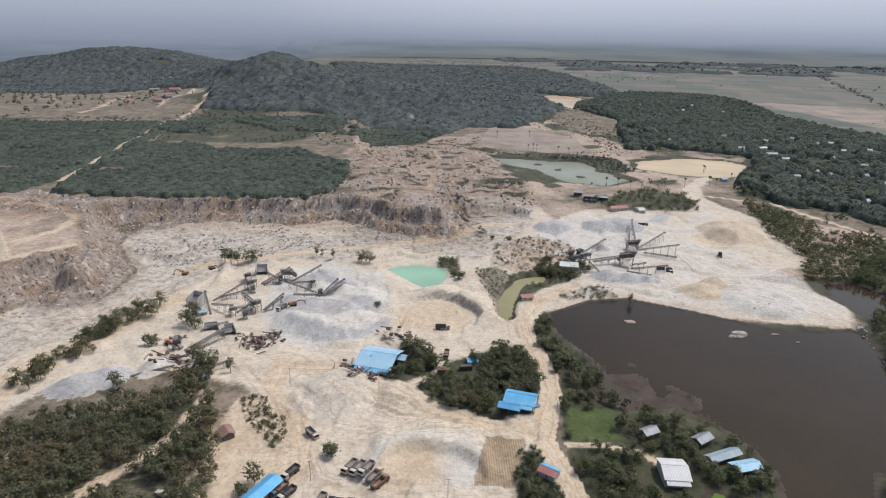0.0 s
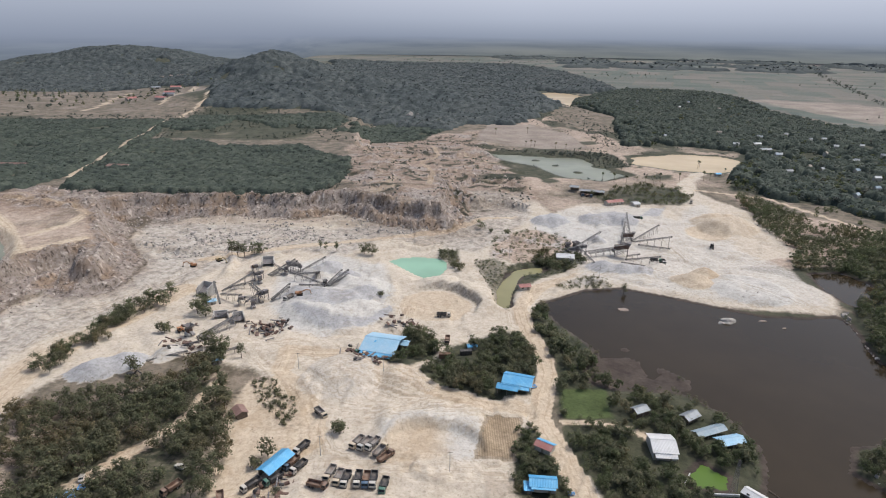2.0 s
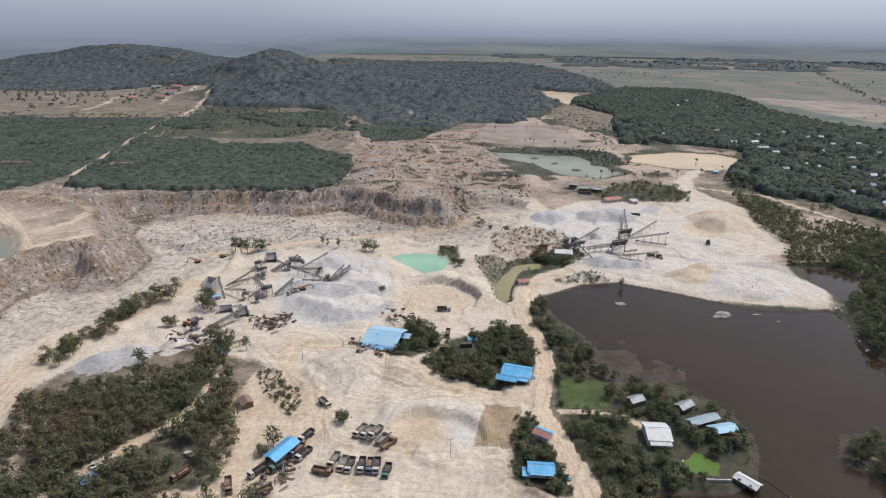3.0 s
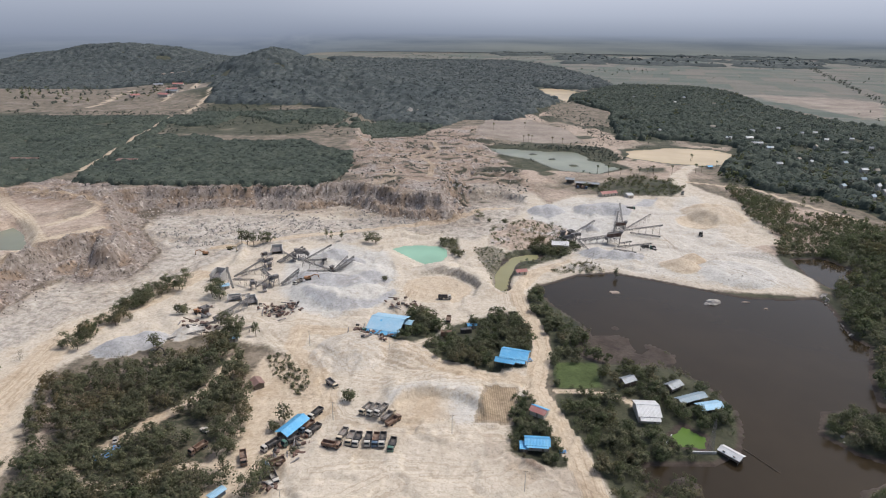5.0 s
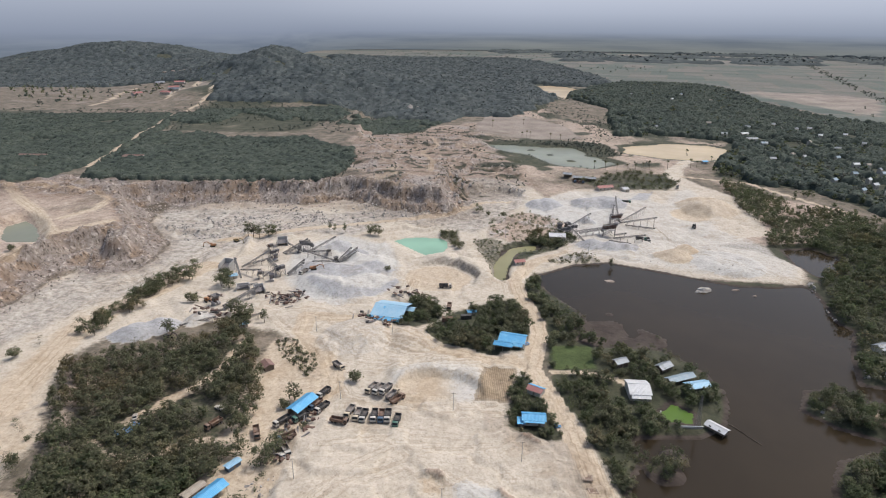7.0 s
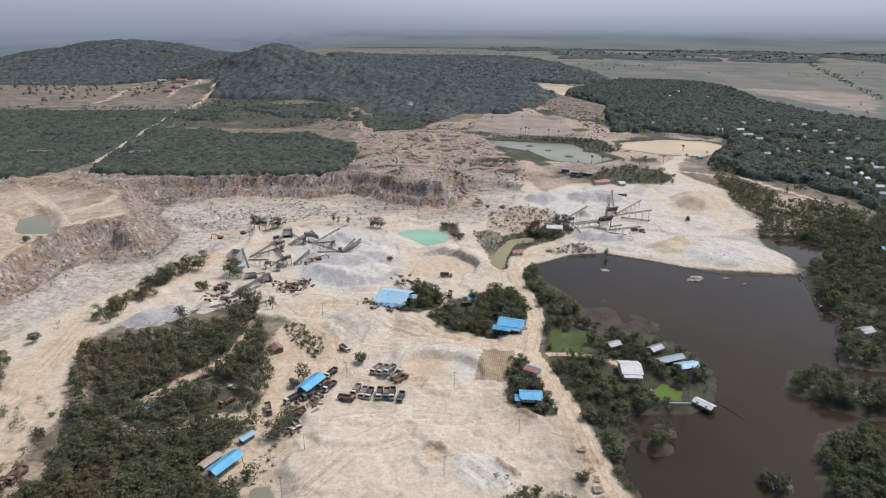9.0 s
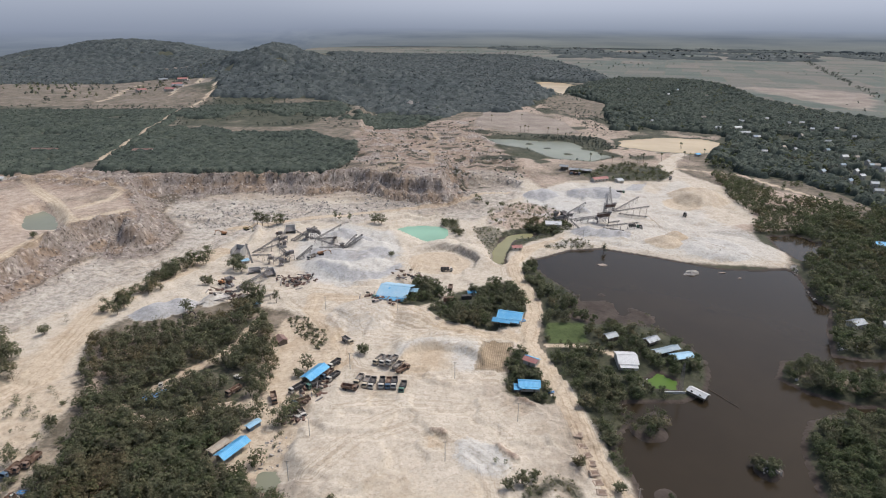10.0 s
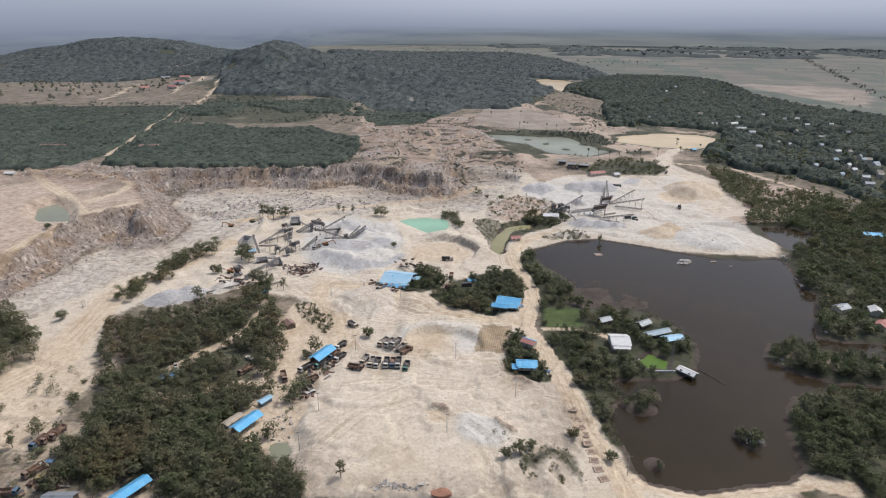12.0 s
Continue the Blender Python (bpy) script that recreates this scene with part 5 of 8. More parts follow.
def woods_mesh(name, x, y, z, kinds, low, high, seed, leaves=None, label="", swell=1.0):
    """Many trees in one mesh of kind stuff: crowns, and trunks where they stand near."""
    rng = np.random.default_rng(seed)
    by_mat = {}
    for k, kind in enumerate(kinds):
        for n, (v, f, crown, trunk, mat) in enumerate(TREE_KINDS[kind]):
            by_mat.setdefault(mat.name, []).append((v, f, trunk, mat))
    choice = rng.integers(0, 1000, len(x))
    flat = [o for group in by_mat.values() for o in group]
    out = {}
    for i, (v, f, trunk, mat) in enumerate(flat):
        mine = np.where(choice % len(flat) == i)[0]
        if not len(mine):
            continue
        if leaves:
            v, f = v[: leaves * 4], f[:leaves]
            c = v.reshape(-1, 4, 3).mean(1, keepdims=True)
            v = (c + (v.reshape(-1, 4, 3) - c) * swell).reshape(-1, 3)
        h = rng.uniform(low, high, len(mine))
        w = h * rng.uniform(0.85, 1.3, len(mine))
        a = rng.uniform(0, 2 * np.pi, len(mine))
        ca, sa = np.cos(a)[:, None], np.sin(a)[:, None]
        px = (v[None, :, 0] * ca - v[None, :, 1] * sa) * w[:, None] + x[mine][:, None]
        py = (v[None, :, 0] * sa + v[None, :, 1] * ca) * w[:, None] + y[mine][:, None]
        pz = v[None, :, 2] * h[:, None] + z[mine][:, None] - 0.1
        verts = np.stack([px, py, pz], -1).reshape(-1, 3)
        faces = (f[None] + (np.arange(len(mine)) * len(v))[:, None, None]).reshape(-1, 4)
        out.setdefault(mat.name, []).append((verts, faces, mat))
    for mat_name, pieces in out.items():
        verts, faces, at = [], [], 0
        for v, f, mat in pieces:
            verts.append(v)
            faces.append(f + at)
            at += len(v)
        me = mesh_from(name, np.concatenate(verts), np.concatenate(faces), pieces[0][2])
        tagged(new(name, me), label, "trees", kind="stuff")


TREES_AS_THINGS = 0


def grow(outline, step, kinds, low, high, seed, keep=1.0, gap=0.0, singles=0, leaves=None, swell=1.0, name="woodland", label="", tree_label="", group=""):
    """A wood: up to so many trees as things of their own, the rest as one mesh."""
    global TREES_AS_THINGS
    x, y = scatter(outline, step, seed, keep, gap)
    z, masks = land(x, y)
    ok = keep_clear(x, y, z, masks) & (inside(x, y, GRASS, 5) < 1) & (inside(x, y, SANDFIELD, 5) < 0)
    x, y, z = x[ok], y[ok], z[ok]
    rng = np.random.default_rng(seed + 5)
    order = np.argsort(y)
    for n in order[:singles]:
        h = rng.uniform(low, high)
        plant_tree(x[n], y[n], z[n], kinds[rng.integers(len(kinds))], int(rng.integers(9)), h, rng.uniform(0.8, 1.25), rng.uniform(0, 360), tree_label, group)
    TREES_AS_THINGS += min(singles, len(x))
    rest = order[singles:]
    if len(rest):
        woods_mesh(name, x[rest], y[rest], z[rest], kinds, low, high, seed + 9, leaves, label, swell)


grow(WOODS, 3.7, ("woodland", "tall", "woodland", "tall", "bare"), 4.5, 9.0, 21, 0.97, -0.5, singles=140, leaves=210, swell=1.28,
     label="dense dusty olive woodland beside the quarry yard", tree_label="dusty olive-green tree in the dense woodland", group="trees of the woodland")
grow(NEARWOODS, 4.0, ("lush", "woodland", "woodland"), 4.5, 9, 121, 0.95, -0.6, leaves=200, swell=1.3, label="fuller green trees at the near end of the woodland")
grow(LEFTWOODS, 4.5, ("woodland", "bare"), 6, 11, 22, 0.9, -0.3, singles=20, label="grey-green copse at the edge of the sand", tree_label="grey-green tree at the sandy track", group="trees of the sand edge")
grow(BIGROOFWOOD, 4.2, ("lush", "woodland"), 5, 8, 23, 1, singles=12, label="green trees beside the blue workshop", tree_label="full green tree beside the blue workshop", group="trees by the workshop")
grow(WESTTAN, 4.5, ("woodland", "bush", "bare"), 1.5, 5, 124, 0.45, 0.0, leaves=200, name="scrub", label="dusty scrub among the old trucks")
grow(MIDWOOD, 4.0, ("lush", "woodland", "bush"), 2.8, 7, 24, 1, -0.4, singles=30, label="green thicket between the dirt roads", tree_label="full green tree in the thicket between the roads", group="trees between the roads")
grow(HUTWOOD, 3.0, ("lush", "bush"), 2, 4.2, 25, 0.95, singles=20, label="green shrubs round the roadside huts", tree_label="green shrub beside the roadside hut", group="shrubs by the huts")
grow(BANKWOOD, 4.5, ("lush", "woodland", "bush"), 3.5, 7.5, 26, 0.85, -0.3, leaves=240, swell=1.25, label="green trees on the lake bank")
grow(VILLAGE, 4.2, ("lush", "bush", "lush"), 3, 7, 27, 0.85, -0.3, singles=20, label="lush trees and reeds by the lake sheds", tree_label="lush green tree by the lake sheds", group="trees by the lake")
grow(PONDSCRUB, 3.0, ("bush", "woodland"), 2, 4.5, 128, 0.9, leaves=200, name="scrub", label="dark scrub beside the turquoise pit pond")
grow(PIT, 2.6, ("bush", "bare", "bush"), 0.7, 2.2, 28, 0.75, -0.3, leaves=120, name="scrub", label="low scrub in the old pit")
grow(RIGHTBANK, 4.6, ("lush", "lush", "woodland"), 3.5, 9, 29, 0.95, -0.36, leaves=80, swell=1.85, label="green trees on the far lake bank")
grow(ISLET, 3.6, ("woodland", "lush"), 4, 7.5, 30, 0.9, -0.3, label="trees on the stony islet")
grow(LOWRIGHT, 3.6, ("lush", "woodland", "lush"), 3, 7.5, 31, 0.95, -0.34, leaves=220, swell=1.2, label="dense green trees beyond the lake")


def canopy(name, outline, step, spacing, low, high, seed, mat, label, gap=-0.5, thin=0.06, sprays=1.0):
    """A far wood as one roof of crowns: domes of uneven height and width, with gaps and a ragged rim."""
    pts = np.array(outline, float)
    gx, gy = np.meshgrid(np.arange(pts[:, 0].min() - step, pts[:, 0].max() + step, step), np.arange(pts[:, 1].min() - step, pts[:, 1].max() + step, step))
    ny, nx = gx.shape
    x, y = gx.ravel(), gy.ravel()
    rng = np.random.default_rng(seed)
    x, y = x + rng.uniform(-0.3, 0.3, x.shape) * step, y + rng.uniform(-0.3, 0.3, x.shape) * step
    near = inside(x, y, outline, 3 * spacing) > -2 * spacing
    z, tone = np.full(x.shape, -3.0), np.zeros(x.shape)
    px, py = x[near], y[near]
    base, masks = land(px, py)
    cx, cy = np.floor(px / spacing).astype(np.int64), np.floor(py / spacing).astype(np.int64)
    crown, hue = np.full(px.shape, -1.5), np.zeros(px.shape)
    for di in (-1, 0, 1):
        for dj in (-1, 0, 1):
            ix, iy = cx + di, cy + dj
            tx = (ix + 0.5 + 0.8 * (lattice(ix, iy, seed) - 0.5)) * spacing
            ty = (iy + 0.5 + 0.8 * (lattice(ix, iy, seed + 1) - 0.5)) * spacing
            size = lattice(ix, iy, seed + 2)
            r = np.hypot(px - tx, py - ty) / (spacing * (0.62 + 0.3 * size))
            tall = (low + (high - low) * lattice(ix, iy, seed + 3)) * (0.35 + 0.65 * np.sqrt(np.clip(1 - r * r, 0, 1)))
            grown = (r < 1) & (lattice(ix, iy, seed + 4) > thin) & (fbm(tx, ty, spacing * 6, 3, seed) > gap)
            grown &= inside(tx, ty, outline, 5) > spacing * 0.3
            grown &= keep_clear(tx, ty, np.zeros(tx.shape), masks)
            better = grown & (tall > crown)
            crown = np.where(better, tall, crown)
            hue = np.where(better, lattice(ix, iy, seed + 5), hue)
    z[near] = base + crown + np.where(crown > 0, 0.10 * high * rng.uniform(-1, 1, px.shape), 0)
    tone[near] = hue
    up = np.full(x.shape, False)
    up[near] = crown > 0
    i = np.arange(nx * ny).reshape(ny, nx)
    faces = np.stack([i[:-1, :-1], i[:-1, 1:], i[1:, 1:], i[1:, :-1]], -1).reshape(-1, 4)
    faces = faces[up[faces].any(1) & near[faces].all(1)]
    # leaf sprays stand out of the crowns
    full = faces[up[faces].all(1)]
    pick = full[rng.integers(0, len(full), int(len(full) * sprays))] if len(full) else full[:0]
    n = len(pick)
    corner = np.stack([x, y, z], 1)[pick]
    u, v = rng.random((n, 1)), rng.random((n, 1))
    p = (corner[:, 0] * (1 - u) + corner[:, 1] * u) * (1 - v) + (corner[:, 3] * (1 - u) + corner[:, 2] * u) * v
    face = np.cross(corner[:, 2] - corner[:, 0], corner[:, 3] - corner[:, 1])
    face = face / (np.linalg.norm(face, axis=1)[:, None] + 1e-6) + np.array([0, 0, 0.3]) + 0.45 * rng.normal(size=(n, 3))
    face /= np.linalg.norm(face, axis=1)[:, None]
    across = np.cross(face, rng.normal(size=(n, 3)))
    across /= np.linalg.norm(across, axis=1)[:, None] + 1e-6
    turn = np.stack([across, np.cross(face, across), face], -1)
    quad = np.array([(-1, -0.5, 0.1), (0.15, -0.65, -0.12), (1, 0.15, 0.1), (-0.2, 0.65, -0.12)])
    p[:, 2] += 0.12 * step * rng.uniform(-0.5, 2.0, n)
    leaf = np.einsum("nij,kj->nki", turn, quad) * (0.40 * step * rng.uniform(0.6, 1.35, n))[:, None, None] + p[:, None]
    leaf_tone = np.repeat(np.clip(tone[pick[:, 0]] + rng.uniform(-0.25, 0.25, n), 0, 1), 4)
    used, faces = np.unique(faces, return_inverse=True)
    faces = np.concatenate([faces.reshape(-1, 4), len(used) + np.arange(4 * n).reshape(-1, 4)])
    me = mesh_from(name, np.concatenate([np.stack([x, y, z], 1)[used], leaf.reshape(-1, 3)]), faces, mat, True)
    shade = np.concatenate([tone[used], leaf_tone])
    attr = me.color_attributes.new("tone", "FLOAT_COLOR", "POINT")
    attr.data.foreach_set("color", np.repeat(shade[:, None], 4, 1).astype(np.float32).ravel())
    tagged(new(name, me), label, "trees", kind="stuff")


canopy("forest", RIGHTWOODS, 2.6, 7.5, 4, 9.5, 32, CANOPY, "broad dark green village forest", -0.34, 0.10, 1.3)
grow(NEARFOREST, 7.5, ("fargreen", "fargreen", "far"), 5, 9.5, 131, 0.85, -0.3, name="forest_trees", label="separate tree crowns at the near edge of the village forest")
grow(RIGHTWOODS, 15, ("far", "fargreen"), 6, 10, 132, 0.6, 0.0, name="forest_trees", label="taller trees standing out of the village forest")
canopy("plantation", PLANTA, 2.4, 5.2, 2.6, 4.6, 33, CANOPY, "dark green orchard on the plateau", -0.36)
canopy("plantation", PLANTB, 2.2, 4.8, 2.8, 4.8, 34, CANOPY, "dark green orchard above the quarry face", -0.40)
canopy("plantation", PLANTC, 2.8, 5.5, 2.5, 4.5, 35, CANOPY, "strip of orchard below the hills", -0.3)
canopy("plantation", PLANTD, 2.8, 5.5, 2.5, 4.5, 36, CANOPY, "small orchard plot", -0.25)
canopy("hill_forest", HILLWOODS, 5.0, 11, 4, 10, 37, CANOPY_HILL, "dark forest on the hills with haze greyed into its colour", -0.42)
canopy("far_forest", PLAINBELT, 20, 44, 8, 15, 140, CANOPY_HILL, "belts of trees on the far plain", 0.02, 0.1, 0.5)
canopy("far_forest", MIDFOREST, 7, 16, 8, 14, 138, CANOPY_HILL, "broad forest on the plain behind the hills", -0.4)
grow(FARWOOD, 40, ("far",), 6, 11, 38, 0.5, 0.05, name="far_trees", label="scattered far trees on the plain")
grow(PLAIN, 46.0, ("far",), 4, 9, 39, 0.35, 0.10, name="plain_trees", label="scattered trees on the far fields")
grow(HEDGEROW, 13.0, ("far",), 4, 9, 40, 0.5, -0.1, name="hedgerow", label="line of trees along a field track")
grow(DRYTREES, 20.0, ("far", "fargreen"), 5, 11, 41, 0.5, -0.05, name="dry_field_trees", label="scattered trees on dry fields below the hill")
grow(SCRUBMID, 4.6, ("farbush", "bare"), 0.5, 1.9, 42, 0.75, 0.02, leaves=18, swell=1.8, name="scrub", label="low dry scrub on the worked-out ground")
grow(NORTHSCRUB, 8.0, ("farbush", "farbush", "far"), 1.2, 4, 43, 0.55, -0.05, name="scrub", label="low scrub near the far pond")
grow(EASTSCRUB, 4.0, ("lush", "bush", "lush"), 2.5, 7.5, 44, 0.93, -0.36, leaves=80, swell=1.4, name="scrub", label="green scrub east of the sand heaps")
grow(YARDSCRUB, 5.5, ("bush", "lush"), 2.5, 6, 45, 0.7, -0.2, leaves=90, swell=1.2, name="scrub", label="green scrub round the far yard sheds")
grow(PONDRIM, 6.0, ("farbush", "far"), 2, 5, 46, 0.9, name="scrub", label="reeds and scrub along the grey pond")
grow(CREEKSIDE, 4.5, ("bush", "lush"), 1, 3, 47, 0.7, -0.1, leaves=120, name="scrub", label="scrub beside the narrow creek")
grow(YARDEDGE, 3.5, ("bush", "bare"), 1.2, 3, 48, 0.7, leaves=100, name="scrub", label="dusty scrub at the yard edge")
grow(SHACKSCRUB, 1.5, ("bush", "bare", "bush", "bare"), 0.8, 2.4, 49, 0.7, -0.45, leaves=110, swell=1.2, name="scrub", label="dry brown scrub beside the shack")
grow(RUBBLEYARD, 4.0, ("bush", "lush"), 1.5, 4.0, 149, 0.6, 0.0, leaves=110, name="scrub", label="dusty shrubs on the stony ground by the east plant")
grow(YARDBELT, 3.4, ("woodland", "lush", "bush"), 3, 6.5, 150, 0.9, -0.2, leaves=140, swell=1.2, label="green trees below the east plant")
grow(LAKENORTH, 2.4, ("bush", "lush"), 1.2, 3.4, 151, 0.85, leaves=110, name="scrub", label="scrub on the cut bank above the lake")
grow(CRUSHERSCRUB, 4.6, ("woodland", "bush"), 3, 8, 50, 0.6, -0.15, name="scrub", label="dusty trees round the crusher")
grow(RAMP, 2.6, ("bush", "lush"), 0.8, 2.8, 51, 0.6, -0.02, leaves=140, name="scrub", label="green scrub on the eroded slope")
hedge_x = np.interp(np.linspace(0, 1, 46), (0, 0.45, 1), (-193, -182, -176)) + np.random.default_rng(8).uniform(-6, 6, 46)
hedge_y = np.linspace(238, 322, 46) + np.random.default_rng(9).uniform(-3, 3, 46)
for k, (tx, ty, tz) in enumerate(zip(hedge_x, hedge_y, land(hedge_x, hedge_y)[0])):
    plant_tree(tx, ty, tz, "woodland" if k % 3 else "lush", k, 5 + (k * 7 % 5), 1.05, 47 * k, "dusty green tree in the belt beside the quarry lane", "belt of trees by the lane")
grow(WETLAND, 3.8, ("bush", "lush"), 1.2, 3.8, 52, 0.75, -0.15, leaves=85, name="scrub", label="low green marsh scrub beside the lake")
grow([(112, 106), (128, 106), (128, 118), (112, 118)], 2.6, ("bush", "lush"), 1.5, 4.5, 53, 0.8, name="scrub", label="shrubs on the small lake islet")
grow(MARSH, 2.9, ("bush", "lush"), 1.5, 5.0, 57, 0.85, -0.25, leaves=110, name="scrub", label="dark marsh thicket beside the lake road")
grow([(72, 93), (104, 96), (100, 128), (78, 126)], 3.0, ("bush", "lush"), 1.2, 4.0, 54, 0.7, name="scrub", label="shrubs on the marshy lake margin")
grow(FOOTHILL, 9.5, ("farbush", "far"), 2.0, 5, 55, 0.7, -0.04, name="scrub", label="thin scrub and trees at the foot of the hills")
grow(MIDEAST, 8.0, ("farbush", "farbush", "far"), 0.8, 3, 56, 0.8, 0.08, name="scrub", label="low scrub between the ponds")
grow(RIMSCRUB, 1.7, ("bush", "lush", "bare"), 0.5, 2.0, 58, 0.75, -0.1, leaves=120, name="scrub", label="low olive scrub in the gully below the pad")
grow(EASTTREES, 5.2, ("lush",), 3, 7, 59, 0.6, -0.1, leaves=80, swell=1.8, label="green trees between the backwater and the village road")
grow(FACELIP, 4.5, ("farbush", "far"), 1.2, 4, 60, 0.7, -0.25, name="scrub", label="ragged scrub along the lip of the quarry face")
# ------------------------------------------------------------------ materials of things
BLUE_ROOF = worn("blue_sheet_metal", (0.09, 0.34, 0.58), (0.18, 0.42, 0.60), 0.45, 0.1, 0.25, 0.5)
PALE_BLUE_ROOF = worn("sun_bleached_blue_sheet", (0.27, 0.46, 0.60), (0.38, 0.52, 0.62), 0.5, 0.1, 0.2, 0.6)
LAKE_ROOF = worn("dull_bluish_sheet", (0.24, 0.31, 0.36), (0.34, 0.38, 0.40), 0.55, 0.1, 0.3, 0.5)
GREY_ROOF = worn("galvanised_sheet", (0.25, 0.27, 0.29), (0.17, 0.17, 0.17), 0.5, 0.3, 0.4, 0.5)
WHITE_ROOF = worn("white_sheet_metal", (0.56, 0.56, 0.555), (0.44, 0.43, 0.41), 0.5, 0.0, 0.3, 0.4)
DUSTY_ROOF = worn("dust_covered_sheet", (0.40, 0.35, 0.29), (0.30, 0.25, 0.20), 0.8, 0.0, 0.5, 0.5)
BARN_ROOF = worn("dull_rusty_sheet", (0.22, 0.13, 0.11), (0.30, 0.21, 0.18), 0.7, 0, 0.3, 0.5)
RED_ROOF = worn("faded_red_sheet", (0.36, 0.15, 0.13), (0.42, 0.26, 0.22), 0.6, 0.0, 0.3, 0.5)
WALL_PALE = worn("dusty_plaster", (0.52, 0.48, 0.42), (0.38, 0.33, 0.27), 0.9, 0, 0.6, 0.4)
WALL_DARK = worn("weathered_boards", (0.14, 0.11, 0.085), (0.25, 0.21, 0.17), 0.85, 0, 0.9, 0.5)
TIMBER = worn("grey_timber", (0.22, 0.18, 0.14), (0.34, 0.30, 0.25), 0.85, 0, 1.5, 0.5)
CONCRETE = worn("stained_concrete", (0.47, 0.45, 0.42), (0.34, 0.315, 0.29), 0.9, 0, 0.35, 0.5, 0.3)
STEEL = worn("dusty_grey_steel", (0.185, 0.172, 0.170), (0.30, 0.28, 0.27), 0.7, 0.15, 0.7, 0.6)
STEEL_DARK = worn("dark_oily_steel", (0.075, 0.072, 0.07), (0.17, 0.15, 0.13), 0.6, 0.4, 0.8, 0.5)
RUST = worn("rusty_brown_steel", (0.13, 0.078, 0.062), (0.24, 0.19, 0.165), 0.8, 0.2, 0.9, 0.5, 0.2, 0.4)
BELT = worn("dusty_rubber_belt", (0.13, 0.125, 0.12), (0.28, 0.265, 0.25), 0.85, 0, 0.5, 0.6)
RUBBER = worn("worn_black_rubber", (0.025, 0.025, 0.026), (0.10, 0.09, 0.08), 0.9, 0, 2.0, 0.4)
GLASS_DARK = worn("dark_window_glass", (0.02, 0.024, 0.028), (0.05, 0.05, 0.05), 0.08, 0, 1.0, 0.2)
CAB_WHITE = worn("dusty_white_paint", (0.50, 0.47, 0.42), (0.42, 0.36, 0.30), 0.5, 0, 0.8, 0.4)
CAB_CREAM = worn("dusty_cream_paint", (0.55, 0.46, 0.34), (0.40, 0.33, 0.26), 0.55, 0, 0.8, 0.4)
CAB_BLUE = worn("dull_blue_paint", (0.09, 0.14, 0.20), (0.25, 0.25, 0.25), 0.5, 0, 0.8, 0.4)
CAB_GREEN = worn("dull_green_paint", (0.08, 0.17, 0.13), (0.24, 0.22, 0.18), 0.5, 0, 0.8, 0.4)
TUB_GREY = worn("scraped_grey_tub", (0.30, 0.28, 0.26), (0.20, 0.15, 0.12), 0.7, 0.2, 0.6, 0.5)
TUB_BROWN = worn("scraped_brown_tub", (0.20, 0.125, 0.09), (0.32, 0.25, 0.20), 0.75, 0.2, 0.6, 0.5)
TUB_DARK = worn("scraped_black_tub", (0.07, 0.07, 0.072), (0.20, 0.17, 0.15), 0.7, 0.2, 0.6, 0.5)
ORANGE = worn("faded_orange_paint", (0.36, 0.17, 0.075), (0.30, 0.20, 0.14), 0.6, 0, 0.8, 0.5)
YELLOW = worn("faded_yellow_paint", (0.38, 0.29, 0.13), (0.32, 0.26, 0.18), 0.6, 0, 0.8, 0.5)
BLUE_TARP = worn("blue_tarpaulin", (0.06, 0.22, 0.45), (0.18, 0.30, 0.42), 0.6, 0, 0.7, 0.5, 0.4)
STONE = worn("pale_quarry_stone", (0.40, 0.37, 0.33), (0.24, 0.21, 0.18), 0.95, 0, 0.5, 0.5, 0.5)
STONE_PINK = worn("pinkish_weathered_stone", (0.36, 0.29, 0.24), (0.22, 0.17, 0.14), 0.95, 0, 0.5, 0.5, 0.5)
PALM_LEAF = leaf_material("dusty_olive_leaves", (0.112, 0.115, 0.070), (0.146, 0.148, 0.088), (0.185, 0.168, 0.110), 0.0, 0.5)


def bm_box(size, at=(0, 0, 0), rot=(0, 0, 0), bevel=0.0):
    return box(bmesh.new(), size, at, rot, bevel)


def bm_rod(a, b, r, sides=6, r2=None):
    return rod(bmesh.new(), a, b, r, sides, r2)


# ------------------------------------------------------------------ sheds and houses
def roof_slab(w, y0, z0, y1, z1, x0=None):
    """A corrugated sheet slope from (y0, z0) down to (y1, z1), w wide, with shallow ribs."""
    bm = bmesh.new()
    n = max(4, int(w / 0.55))
    xs = np.linspace(-w / 2, w / 2, 2 * n + 1)
    rows = []
    for k, x in enumerate(xs):
        lift = 0.05 * (k % 2)
        rows.append([bm.verts.new((x, y0, z0 + lift)), bm.verts.new((x, y1, z1 + lift)),
                     bm.verts.new((x, y1, z1 - 0.06)), bm.verts.new((x, y0, z0 - 0.06))])
    for a, b in zip(rows[:-1], rows[1:]):
        for k in range(4):
            bm.faces.new((a[k], a[(k + 1) % 4], b[(k + 1) % 4], b[k]))
    bm.faces.new(rows[0][::-1])
    bm.faces.new(rows[-1])
    bmesh.ops.recalc_face_normals(bm, faces=bm.faces)
    return bm


